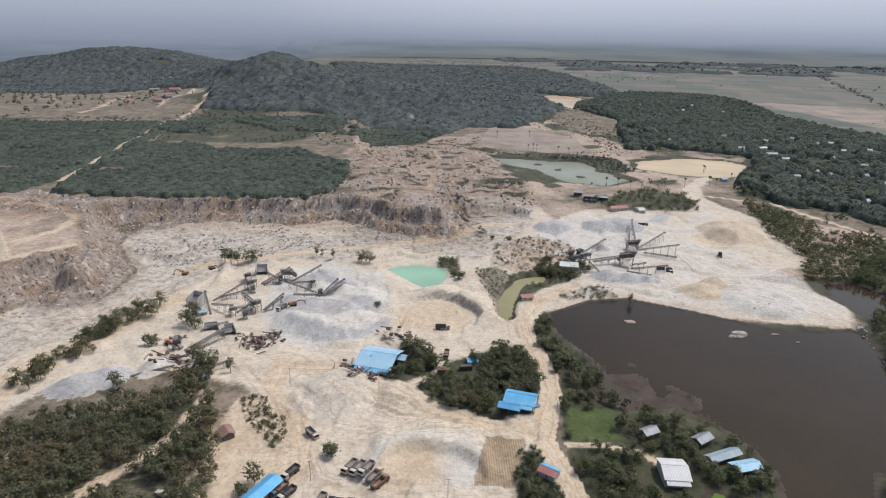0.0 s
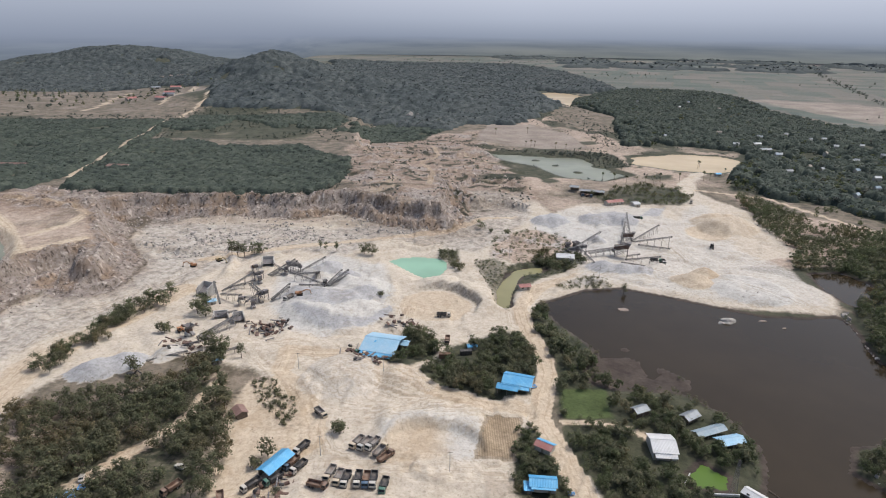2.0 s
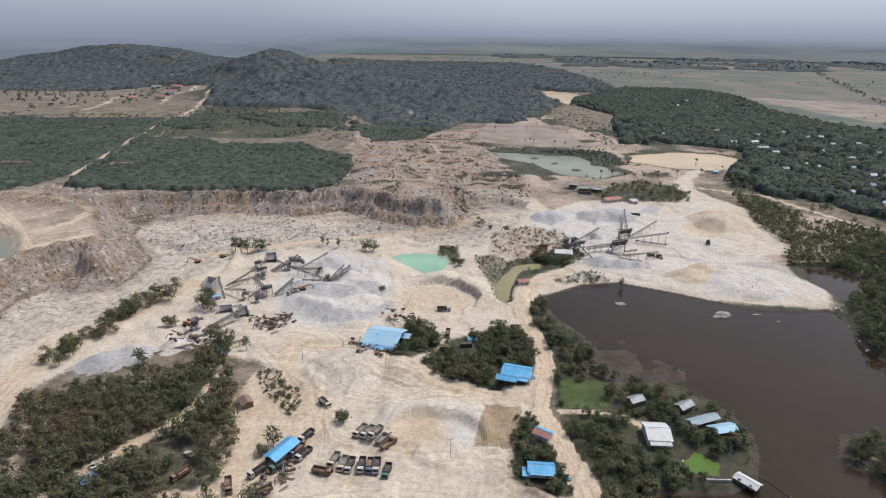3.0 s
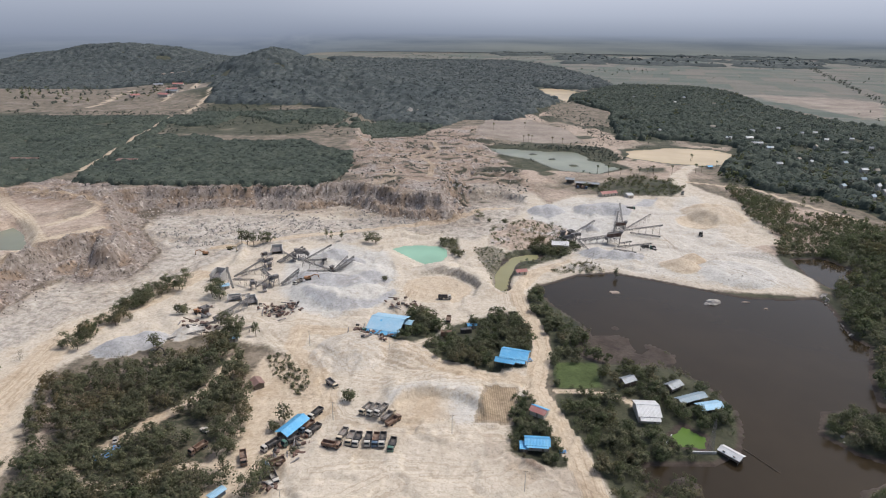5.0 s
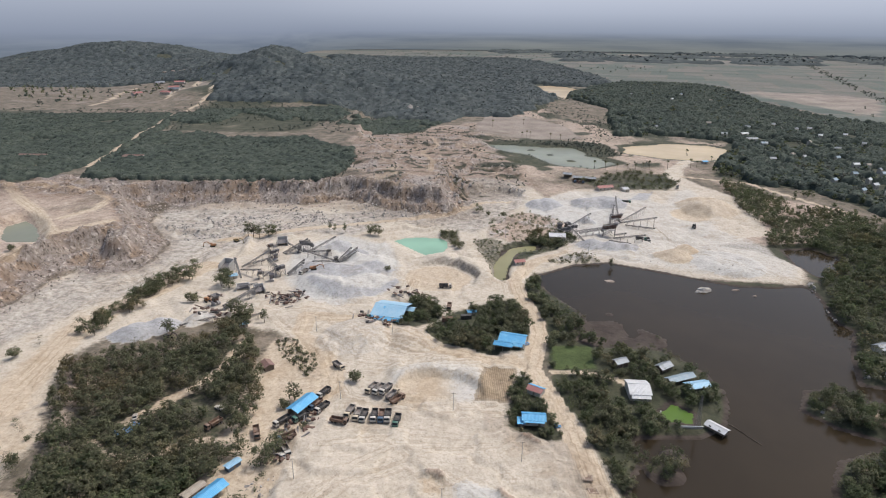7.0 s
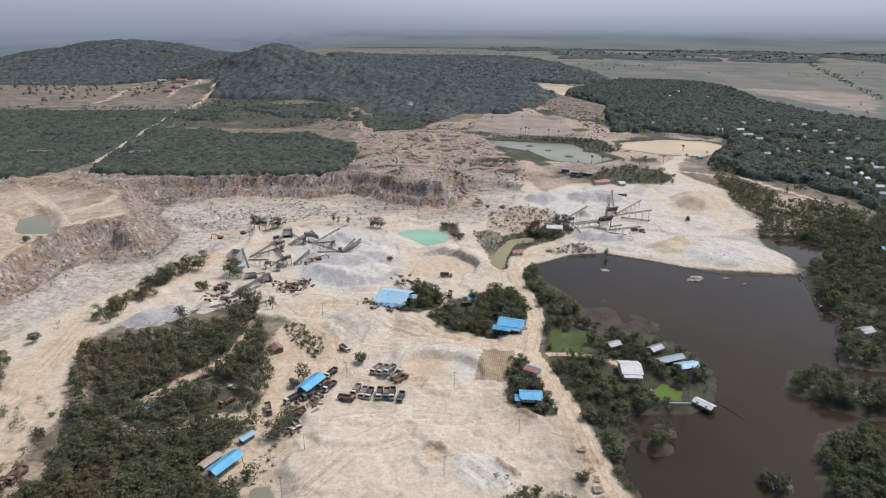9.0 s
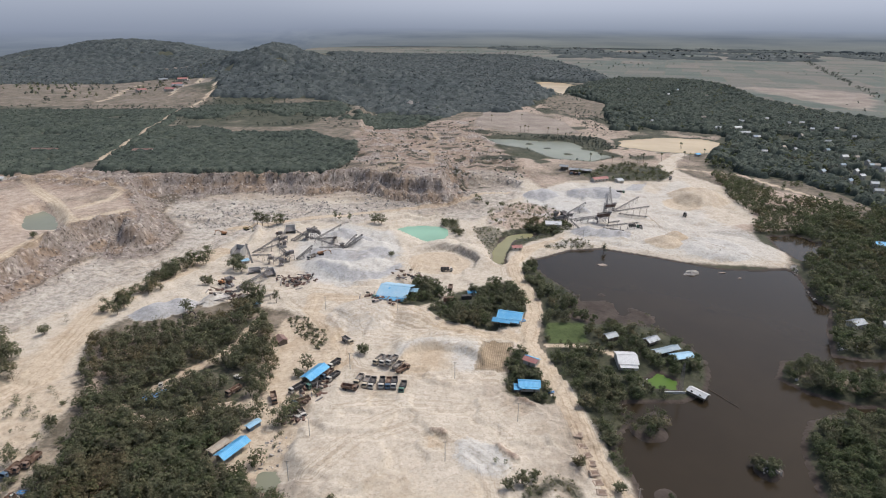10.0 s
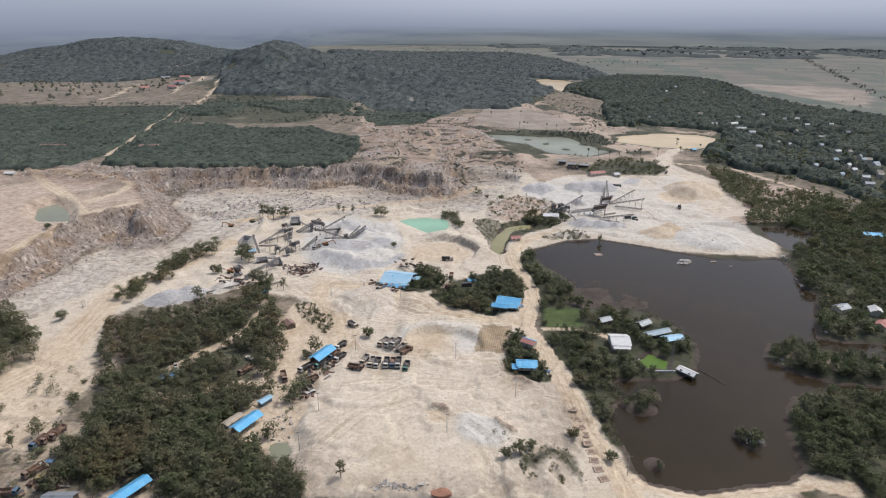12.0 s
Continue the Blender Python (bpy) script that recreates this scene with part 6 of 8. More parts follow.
def shed(x, y, length, width, eave, ridge, turn, roof, wall, label, category="shed", open_side=False, porch=None, patch=None, stilts=0.0, z=None, second=None, tilt=0.0):
    """A gabled shed: length along its own x, ridge along x, walls or posts, two roof slopes, ridge cap."""
    base = level(x, y) if z is None else z
    ob = thing("house" if category == "house" else category, pose(x, y, base, 0, 0, turn), label, category)
    over = 0.5
    h0 = stilts
    if open_side:
        n = max(2, int(length / 4))
        for k in range(n + 1):
            for sy in (-1, 1):
                px = -length / 2 + 0.3 + k * (length - 0.6) / n
                part("post", bm_box((0.16, 0.16, eave - 0.02), (px, sy * (width / 2 - 0.2), eave / 2 - 0.1)), TIMBER, ob)
        back = part("wall", bm_box((length - 0.8, 0.12, eave * 0.75), (0, width / 2 - 0.35, eave * 0.375)), wall, ob)
    else:
        for sy in (-1, 1):
            side = part("wall", bm_box((length, 0.18, eave - h0), (0, sy * (width / 2 - 0.09), h0 + (eave - h0) / 2)), wall, ob)
            if sy < 0:
                n = max(1, int(length / 3.5))
                for k in range(n):
                    px = -length / 2 + (k + 0.5) * length / n
                    if k == n // 2:
                        part("door", bm_box((0.95, 0.07, 2.0), (px, -width / 2 - 0.02, h0 + 1.0)), TIMBER, ob)
                    else:
                        w_ob = part("window", bm_box((1.1, 0.08, 1.0), (px, -width / 2 - 0.015, h0 + 1.5)), TIMBER, ob)
                        part("pane", bm_box((0.9, 0.05, 0.8), (px, -width / 2 - 0.05, h0 + 1.5)), GLASS_DARK, w_ob)
        for sx in (-1, 1):
            bm = prism(bmesh.new(), [(-width / 2 + 0.19, h0), (width / 2 - 0.19, h0), (width / 2 - 0.19, eave), (0, ridge - 0.15), (-width / 2 + 0.19, eave)],
                       sx * (length / 2 - 0.1) - 0.08, sx * (length / 2 - 0.1) + 0.08)
            part("gable_wall", bm, wall, ob)
        if stilts:
            for sx in (-1, 0, 1):
                for sy in (-1, 1):
                    part("stilt", bm_rod((sx * (length / 2 - 0.3), sy * (width / 2 - 0.3), -1.5), (sx * (length / 2 - 0.3), sy * (width / 2 - 0.3), h0), 0.1), TIMBER, ob)
            part("floor_deck", bm_box((length, width, 0.12), (0, 0, h0 - 0.06)), TIMBER, ob)
    drop = (ridge - eave) / (width / 2) * over
    for sy in (-1, 1):
        part("roof_slope", roof_slab(length + 2 * over, 0, ridge, sy * (width / 2 + over), eave - drop), second if second and sy < 0 else roof, ob)
    part("ridge_cap", bm_box((length + 2 * over, 0.4, 0.07), (0, 0, ridge + 0.07)), roof, ob)
    if patch:
        px, py, w, d, mat = patch
        pz = ridge - abs(py) / (width / 2) * (ridge - eave) + 0.1
        part("roof_patch", bm_box((w, d, 0.05), (px, py, pz), (math.degrees(math.atan2(ridge - eave, width / 2)) * (-1 if py > 0 else 1), 0, 0)), mat, ob)
    if porch:
        depth, low, mat = porch
        part("porch_roof", roof_slab(length * 0.95, -width / 2, eave - 0.25, -width / 2 - depth, low), mat, ob)
        for sx in (-1, 1):
            part("porch_post", bm_box((0.14, 0.14, low), (sx * (length * 0.45), -width / 2 - depth + 0.2, low / 2)), TIMBER, ob)
    return ob


# large workshop: long pale slope, lower blue apron, lean-to
shed(-30.5, 264, 18.0, 19.0, 4.2, 7.0, -15, PALE_BLUE_ROOF, WALL_DARK, "large open workshop with a sun-bleached blue metal roof", "workshop", open_side=True, second=PALE_BLUE_ROOF,
     porch=(3.5, 3.2, BLUE_ROOF), patch=(-3, -3, 1.0, 1.6, BLUE_ROOF))
shed(-19.5, 267.5, 4, 5, 3.4, 4.2, -15, PALE_BLUE_ROOF, WALL_DARK, "small pale blue lean-to beside the workshop", "shed")
shed(35.2, 231.3, 13.0, 9.5, 3.8, 5.6, -18, BLUE_ROOF, WALL_PALE, "bright blue roofed house in the roadside thicket", "house", porch=(2.5, 2.8, BLUE_ROOF))
shed(29.6, 224.6, 9.0, 4.0, 3.2, 4.2, -18, BLUE_ROOF, WALL_DARK, "blue roofed lean-to in front of the house", "shed", open_side=True)
shed(40.4, 184.8, 6.5, 4.6, 2.6, 3.6, -35, BLUE_ROOF, WALL_PALE, "small roadside hut with blue and faded red roof", "house", second=RED_ROOF)
shed(36.5, 164.6, 9.2, 5.4, 2.9, 4.1, -5, BLUE_ROOF, WALL_PALE, "bright blue roofed roadside hut with pale walls", "house", porch=(1.4, 2.4, BLUE_ROOF))
shed(31.2, 163.5, 2.6, 4.2, 2.5, 3.1, -5, BLUE_ROOF, WALL_DARK, "narrow blue lean-to beside the roadside hut", "shed")
shed(86.7, 186.2, 9.0, 11.5, 3.6, 5.4, -4, WHITE_ROOF, WALL_PALE, "white roofed house near the lake", "house", porch=(2.2, 2.5, WHITE_ROOF))
shed(85.5, 211, 6.5, 4.5, 2.6, 3.7, 25, GREY_ROOF, WALL_DARK, "grey sheet-roofed hut among lakeside trees", "house")
shed(105.5, 206.5, 7.5, 4.5, 2.7, 3.8, 32, GREY_ROOF, WALL_DARK, "grey sheet-roofed stilt hut by the lake", "house", stilts=1.0)
shed(109.8, 196.6, 14.0, 4.2, 2.5, 3.4, 22, LAKE_ROOF, WALL_DARK, "long low bluish roofed shed by the lake", "shed", open_side=True)
shed(115.2, 190.0, 10.5, 5.2, 2.7, 3.7, 14, PALE_BLUE_ROOF, WALL_DARK, "pale blue roofed shed at the water's edge", "shed", open_side=True)
shed(112.0, 160.6, 8.2, 4.2, 2.4, 3.2, -52, WHITE_ROOF, WALL_DARK, "whitish roofed shed on stilts over the lake", "shed", stilts=1.0, z=-0.8)
shed(-62.0, 173.2, 13.0, 5.8, 3.4, 4.6, 62, BLUE_ROOF, WALL_DARK, "blue roofed open repair shed among parked trucks", "workshop", open_side=True)
shed(-83.2, 119.5, 12.5, 5.0, 3.2, 4.3, 60, BLUE_ROOF, WALL_DARK, "blue roofed shed at the edge of the woodland", "shed", open_side=True)
shed(-89.8, 122.5, 8.0, 3.0, 1.9, 2.3, 58, DUSTY_ROOF, WALL_PALE, "dusty beige shed beside the blue roofed shed", "shed")
shed(-112.2, 81.6, 12.5, 4.6, 3.2, 4.2, 58, BLUE_ROOF, WALL_DARK, "long bright blue roofed shed inside the woodland", "shed", open_side=True)
shed(-134.5, 77.0, 10, 6, 3.0, 4.2, 0, GREY_ROOF, WALL_DARK, "grey metal roofed shed by the wrecked trucks", "shed")
shed(-80.2, 136, 5.5, 2.4, 2.3, 2.6, 55, PALE_BLUE_ROOF, CAB_BLUE, "small blue metal cabin beside the track", "cabin")
shed(-110.8, 250.1, 4.0, 3.0, 2.3, 2.8, 20, PALE_BLUE_ROOF, WALL_PALE, "small pale blue roofed cabin by the trees", "cabin")
shed(-139, 319.5, 5.0, 4.0, 2.6, 3.4, 30, PALE_BLUE_ROOF, WALL_PALE, "small blue roofed control hut at the crusher", "cabin")
shed(15.4, 268.1, 4.5, 3, 2.2, 2.8, 10, BLUE_ROOF, WALL_PALE, "small blue roofed hut in the scrub", "cabin")
shed(52.2, 346.1, 7, 4.5, 2.4, 3.4, 12, RED_ROOF, WALL_PALE, "faded red roofed hut beside the creek", "house")
shed(-86.1, 206.7, 6.0, 4.5, 2.6, 3.6, -55, BARN_ROOF, WALL_DARK, "rusty red roofed shack at the woodland edge", "shed")
shed(136, 604, 9, 8, 5, 6.2, -18, GREY_ROOF, WALL_DARK, "tall grey shed with a dark open front", "shed", open_side=True)
shed(152, 592, 24, 6, 3.4, 4.6, -18, GREY_ROOF, WALL_DARK, "long grey roofed shed beyond the yard", "shed", open_side=True)
shed(165, 557, 17, 7, 3.0, 4.4, 18, RED_ROOF, WALL_PALE, "long faded red roofed shed at the yard", "shed")
shed(184, 551, 6, 9, 3.0, 4.0, 10, WHITE_ROOF, WALL_PALE, "white roofed shed at the yard's edge", "shed")
shed(88, 398, 12, 9, 4.0, 5.2, -10, WHITE_ROOF, WALL_PALE, "dusty white shed beside the crushing plant", "shed")
shed(320, 686, 6, 5, 2.6, 3.6, 10, BLUE_ROOF, WALL_PALE, "blue roofed hut by the ochre pond", "house")
shed(225, 226, 8, 6, 3, 4.4, 20, GREY_ROOF, WALL_PALE, "grey roofed house in the lakeside trees", "house")
shed(242, 222, 7, 6, 3, 4.4, 70, WHITE_ROOF, WALL_PALE, "white roofed house in the lakeside trees", "house")
shed(234, 205, 7, 5, 3, 4.2, 40, RED_ROOF, WALL_PALE, "dull red roofed house in the lakeside trees", "house")
shed(328, 352, 15, 7, 3.2, 4.6, -12, BLUE_ROOF, WALL_PALE, "blue roofed house among the bank trees", "house")
for k, (hx, hy) in enumerate(VILLAGE_HOUSES):
    rng = np.random.default_rng(500 + k)
    mat, tone = ((WHITE_ROOF, "white"), (GREY_ROOF, "grey"), (DUSTY_ROOF, "dusty beige"), (LAKE_ROOF, "bluish grey"), (GREY_ROOF, "grey"))[k % 5]
    long = (13, 7)[k > 1] * rng.uniform(0.6, 1.2)
    tagged(shed(hx, hy, long, rng.uniform(3.6, 5.5), 5.0, 6.6, rng.uniform(-30, 40), mat, WALL_PALE, tone + " roofed village house among forest trees", "house"), group="village houses in the forest")
for k, (hx, hy) in enumerate(((-542, 1182), (-546, 1229), (-600, 1390), (-590, 1330), (-650, 1400), (-619, 1220))):
    mat, tone = ((RED_ROOF, "dull red"), (GREY_ROOF, "grey"), (RED_ROOF, "dull red"))[k % 3]
    shed(hx, hy, 24 - k, 11, 4.5, 7.0, 15 * k - 20, mat, WALL_PALE, tone + " roofed farm building below the hill", "house")
for hx, long in ((-450, 30), (-343, 28)):
    shed(hx, 614, long, 7, 2.8, 4.2, -1, BARN_ROOF, WALL_PALE, "long low rusty roofed barn in the orchard", "barn")
shed(-414, 484, 9, 6, 2.8, 3.9, 0, WHITE_ROOF, WALL_PALE, "small white roofed hut beside the bench road", "house")


# ------------------------------------------------------------------ trucks and diggers
def dump_truck(cab_mat, tub_mat, label):
    """A tipper lorry, nose towards its own -y, standing on its wheels at z = 0."""
    ob = thing("dump_truck", Matrix.Identity(4), label, "truck", "parked dump trucks")
    part("chassis", bm_box((0.9, 7.4, 0.28), (0, 0.1, 0.95)), STEEL_DARK, ob)
    bm = prism(bmesh.new(), [(-4.0, 0.75), (-2.2, 0.75), (-2.2, 2.75), (-3.55, 2.75), (-3.95, 1.75)], -1.18, 1.18)
    bmesh.ops.bevel(bm, geom=list(bm.edges), offset=0.08, segments=1, affect="EDGES")
    cab = part("cab", bm, cab_mat, ob)
    part("windscreen", bm_box((2.05, 0.04, 0.82), (0, -3.79, 2.22), (-22, 0, 0)), GLASS_DARK, cab)
    for sx in (-1, 1):
        part("side_window", bm_box((0.04, 0.75, 0.62), (sx * 1.19, -2.95, 2.2)), GLASS_DARK, cab)
        part("mirror", bm_box((0.22, 0.08, 0.42), (sx * 1.38, -3.75, 2.1)), STEEL_DARK, cab)
    part("bumper", bm_box((2.4, 0.25, 0.42), (0, -4.02, 0.72), bevel=0.05), STEEL_DARK, ob)
    tub = thing_part("tub", tub_mat, ob)
    for sx in (-1, 1):
        for y in (-3.1, 1.7, 3.0):
            wheel = part("wheel", bm_rod((sx * 0.78, y, 0.52), (sx * 1.2, y, 0.52), 0.52, 14), RUBBER, ob)
            part("rim", bm_rod((sx * 1.1, y, 0.52), (sx * 1.22, y, 0.52), 0.27, 10), STEEL, wheel)
        part("fuel_tank" if sx > 0 else "tool_box", bm_box((0.45, 1.1, 0.5), (sx * 0.75, -0.6, 0.85), bevel=0.06), STEEL, ob)
    return ob


def thing_part(name, mat, parent):
    """The open tipper tub with ribs and a headboard."""
    bm = bmesh.new()
    box(bm, (2.3, 5.6, 0.14), (0, 1.15, 1.25))
    for sx in (-1, 1):
        box(bm, (0.09, 5.6, 1.15), (sx * 1.15, 1.15, 1.85), (0, sx * 4, 0))
        for y in np.linspace(-1.4, 3.7, 6):
            box(bm, (0.12, 0.14, 1.1), (sx * 1.22, float(y), 1.82))
        box(bm, (0.18, 5.6, 0.14), (sx * 1.2, 1.15, 2.42))
    box(bm, (2.4, 0.1, 1.5), (0, -1.66, 1.98))
    box(bm, (2.3, 0.1, 1.1), (0, 3.94, 1.82))
    return part(name, bm, mat, parent, "open scraped tipper tub")


TRUCKS = {
    "white": dump_truck(CAB_WHITE, TUB_GREY, "white-cab dump truck with a scraped grey tub"),
    "cream": dump_truck(CAB_CREAM, TUB_GREY, "cream-cab dump truck with a dusty grey tub"),
    "dark": dump_truck(CAB_WHITE, TUB_DARK, "white-cab dump truck with a black tub"),
    "brown": dump_truck(CAB_BLUE, TUB_BROWN, "dull blue dump truck with a rusty brown tub"),
    "red": dump_truck(TUB_BROWN, TUB_BROWN, "rust-brown dump truck with an empty tub"),
    "green": dump_truck(CAB_GREEN, TUB_DARK, "dull green dump truck with a dark tub"),
}
placed_first = set()


def park(kind, x, y, turn, size=1.0):
    m = pose(x, y, level(x, y), 0, 0, turn) @ Matrix.Diagonal((size, size, size, 1))
    if kind in placed_first:
        ob = copy_thing(TRUCKS[kind], m)
        ob.matrix_basis = m
        return ob
    placed_first.add(kind)
    TRUCKS[kind].matrix_basis = m
    return TRUCKS[kind]


for kind, x, y, turn in (("red", -44.4, 162.5, 75), ("cream", -41.0, 168.0, -14), ("cream", -37.4, 165.6, -8), ("dark", -34.6, 165.0, -8), ("dark", -30.2, 164.6, -2),
                         ("brown", -27.2, 164.2, -2), ("dark", -24.5, 163.8, -2), ("green", -20.6, 161.8, -8)):
    park(kind, x, y, turn)
for kind, x, y, turn in (("cream", -33.7, 187.6, -28), ("white", -30.5, 186.6, -28), ("white", -27.1, 185.6, -30), ("cream", -24.0, 184.0, 150), ("red", -21.6, 180.4, 142),
                         ("cream", -52.0, 208.3, 40), ("dark", -54.9, 184.2, -28), ("brown", -57.0, 175.6, -28), ("dark", -53.8, 173.8, -30), ("dark", -68.4, 163.0, -38),
                         ("green", -61.3, 166.2, -40), ("brown", -63.8, 151.2, -55), ("red", -76.8, 155.4, 20), ("white", -62.5, 145.0, 30)):
    park(kind, x, y, turn)
for kind, x, y, turn in (("brown", -161, 109, -12), ("red", -158.9, 112, -10), ("red", -157, 114.6, -8), ("red", -153.2, 93, -25), ("brown", -155.5, 82, 95),
                         ("red", -96.1, 161, -32), ("dark", 0.5, 303, 88), ("red", 2.5, 272.5, -5), ("white", -92.7, 321.2, -25), ("green", 154, 399, 70), ("dark", 159, 397, -10),
                         ("green", 172, 503, 88), ("brown", 140, 585, 0), ("red", 144, 583, 5), ("brown", 148, 582, 0), ("white", 241, 560, -25)):
    park(kind, x, y, turn)
for kind in TRUCKS:
    assert kind in placed_first


def digger(x, y, turn, paint, label, boom=35.0):
    """A tracked excavator, arm towards its own -y."""
    ob = thing("excavator", pose(x, y, level(x, y), 0, 0, turn), label, "excavator")
    for sx in (-1, 1):
        bm = prism(bmesh.new(), [(-1.9, 0.25), (-1.6, 0.0), (1.6, 0.0), (1.9, 0.25), (1.9, 0.65), (1.6, 0.85), (-1.6, 0.85), (-1.9, 0.65)], sx * 1.1 - 0.3, sx * 1.1 + 0.3)
        part("track", bm, RUBBER, ob)
    part("body", bm_box((2.6, 3.4, 1.2), (0, 0.7, 1.6), bevel=0.15), paint, ob)
    cab = part("cab", bm_box((1.0, 1.5, 1.5), (-0.75, -0.6, 2.2), bevel=0.08), paint, ob)
    part("window", bm_box((0.85, 0.05, 0.9), (-0.75, -1.37, 2.4)), GLASS_DARK, cab)
    part("counterweight", bm_box((2.5, 0.7, 1.0), (0, 2.5, 1.5), bevel=0.2), STEEL_DARK, ob)
    a = radians(boom)
    p0 = Vector((0.3, -0.9, 1.9))
    p1 = p0 + Vector((0, -3.0 * math.cos(a), 3.0 * math.sin(a) + 0.8))
    p2 = p1 + Vector((0, -2.4, -0.5))
    p3 = p2 + Vector((0, -0.6, -2.6))
    bm = beam(bmesh.new(), p0, p1, 0.4, 0.5)
    beam(bm, p1, p2, 0.4, 0.45)
    part("boom", bm, paint, ob)
    part("arm", beam(bmesh.new(), p2, p3, 0.3, 0.4), paint, ob)
    bm = prism(bmesh.new(), [(p3.y - 0.5, p3.z), (p3.y + 0.4, p3.z + 0.2), (p3.y + 0.5, p3.z - 0.7), (p3.y - 0.2, p3.z - 0.9)], -0.3, 0.9)
    part("bucket", bm, STEEL_DARK, ob)
    return ob


digger(-173.6, 380, -70, ORANGE, "orange excavator working on the quarry floor")
digger(-158, 388.5, 60, YELLOW, "dusty yellow excavator among quarry rubble", 15)
digger(-146, 236, 65, STEEL_DARK, "dark excavator beside the gravel heap")
digger(-86.2, 322, 100, ORANGE, "small orange loader below the gravel heap", 10)
digger(-147.5, 89.5, 100, YELLOW, "dusty yellow excavator beside wrecked trucks", 20)
digger(208, 431, -20, STEEL_DARK, "small dark excavator on the sand edge")
digger(-143, 284, 40, ORANGE, "orange digger parked under dusty trees", 12)


# ------------------------------------------------------------------ crushing plants
def conveyor(row, width=0.85, paint=STEEL):
    """A belt on a lattice frame from its tail (x, y, z) up to its head, on trestle legs."""
    ax, ay, az, bx, by, bz = row
    g = level(ax, ay)
    a, b = Vector((0, 0, az)), Vector((bx - ax, by - ay, bz))
    ob = thing("conveyor", pose(ax, ay, 0), "long dusty grey belt conveyor on steel trestles", "conveyor", "belt conveyors of the crushing plants")
    axis = (b - a).normalized()
    side = axis.cross(Vector((0, 0, 1))).normalized() * (width / 2)
    up = side.cross(axis).normalized() * -1
    if up.z < 0:
        up = -up
    bm = bmesh.new()
    length = (b - a).length
    n = max(3, int(length / 2.0))
    for s in (-1, 1):
        beam(bm, a + side * s, b + side * s, 0.14, 0.2)
        beam(bm, a + side * s - up * 0.75, b + side * s - up * 0.75, 0.1, 0.12)
    for k in range(n):
        p, q = a + axis * (length * k / n), a + axis * (length * (k + 1) / n)
        for s in (-1, 1):
            beam(bm, p + side * s, q + side * s - up * 0.75, 0.07, 0.07)
        beam(bm, p + side - up * 0.75, p - side - up * 0.75, 0.07, 0.07)
    part("lattice_frame", bm, paint, ob)
    bm = bmesh.new()
    for s, t in ((0, 0.0), (-0.62, 0.14), (0.62, 0.14)):
        beam(bm, a + side * s + up * (0.14 + t), b + side * s + up * (0.14 + t), width * 0.42, 0.06)
    part("belt", bm, BELT, ob)
    for end, name in ((a, "tail_drum"), (b, "head_drum")):
        part(name, bm_rod(end - side * 1.1, end + side * 1.1, 0.28, 10), STEEL_DARK, ob)
    legs = max(2, int(length / 5.5))
    for k in range(1, legs + 1):
        p = a + axis * (length * (k / (legs + 0.35)))
        ground_z = level(ax + p.x, ay + p.y)
        if p.z - 0.8 - ground_z < 1.2:
            continue
        bm = bmesh.new()
        for s in (-1, 1):
            beam(bm, p + side * s - up * 0.75, Vector((p.x, p.y, ground_z - 0.2)) + side * s * 2.0, 0.13, 0.13)
        mid = (p.z + ground_z) / 2
        beam(bm, Vector((p.x, p.y, mid)) + side * 1.6, Vector((p.x, p.y, mid)) - side * 1.6, 0.09, 0.09)
        part("trestle", bm, paint, ob)
    part("drive_motor", bm_box((0.7, 0.5, 0.5), tuple(b - axis * 0.8 + side * 1.6), bevel=0.05), STEEL_DARK, ob)
    return ob


for row in WEST_BELTS_A + WEST_BELTS_B:
    conveyor(row, 0.85)
for row in FEED_BELTS:
    conveyor(row, 1.1)
for row in ((-140, 262, 1, -122, 268, 4), (-146, 250, 1, -128, 256, 3.5), (-118, 255, 1, -104, 262, 3)):
    conveyor(row, 0.8)
for row in EAST_BELTS:
    conveyor(row, 0.9)


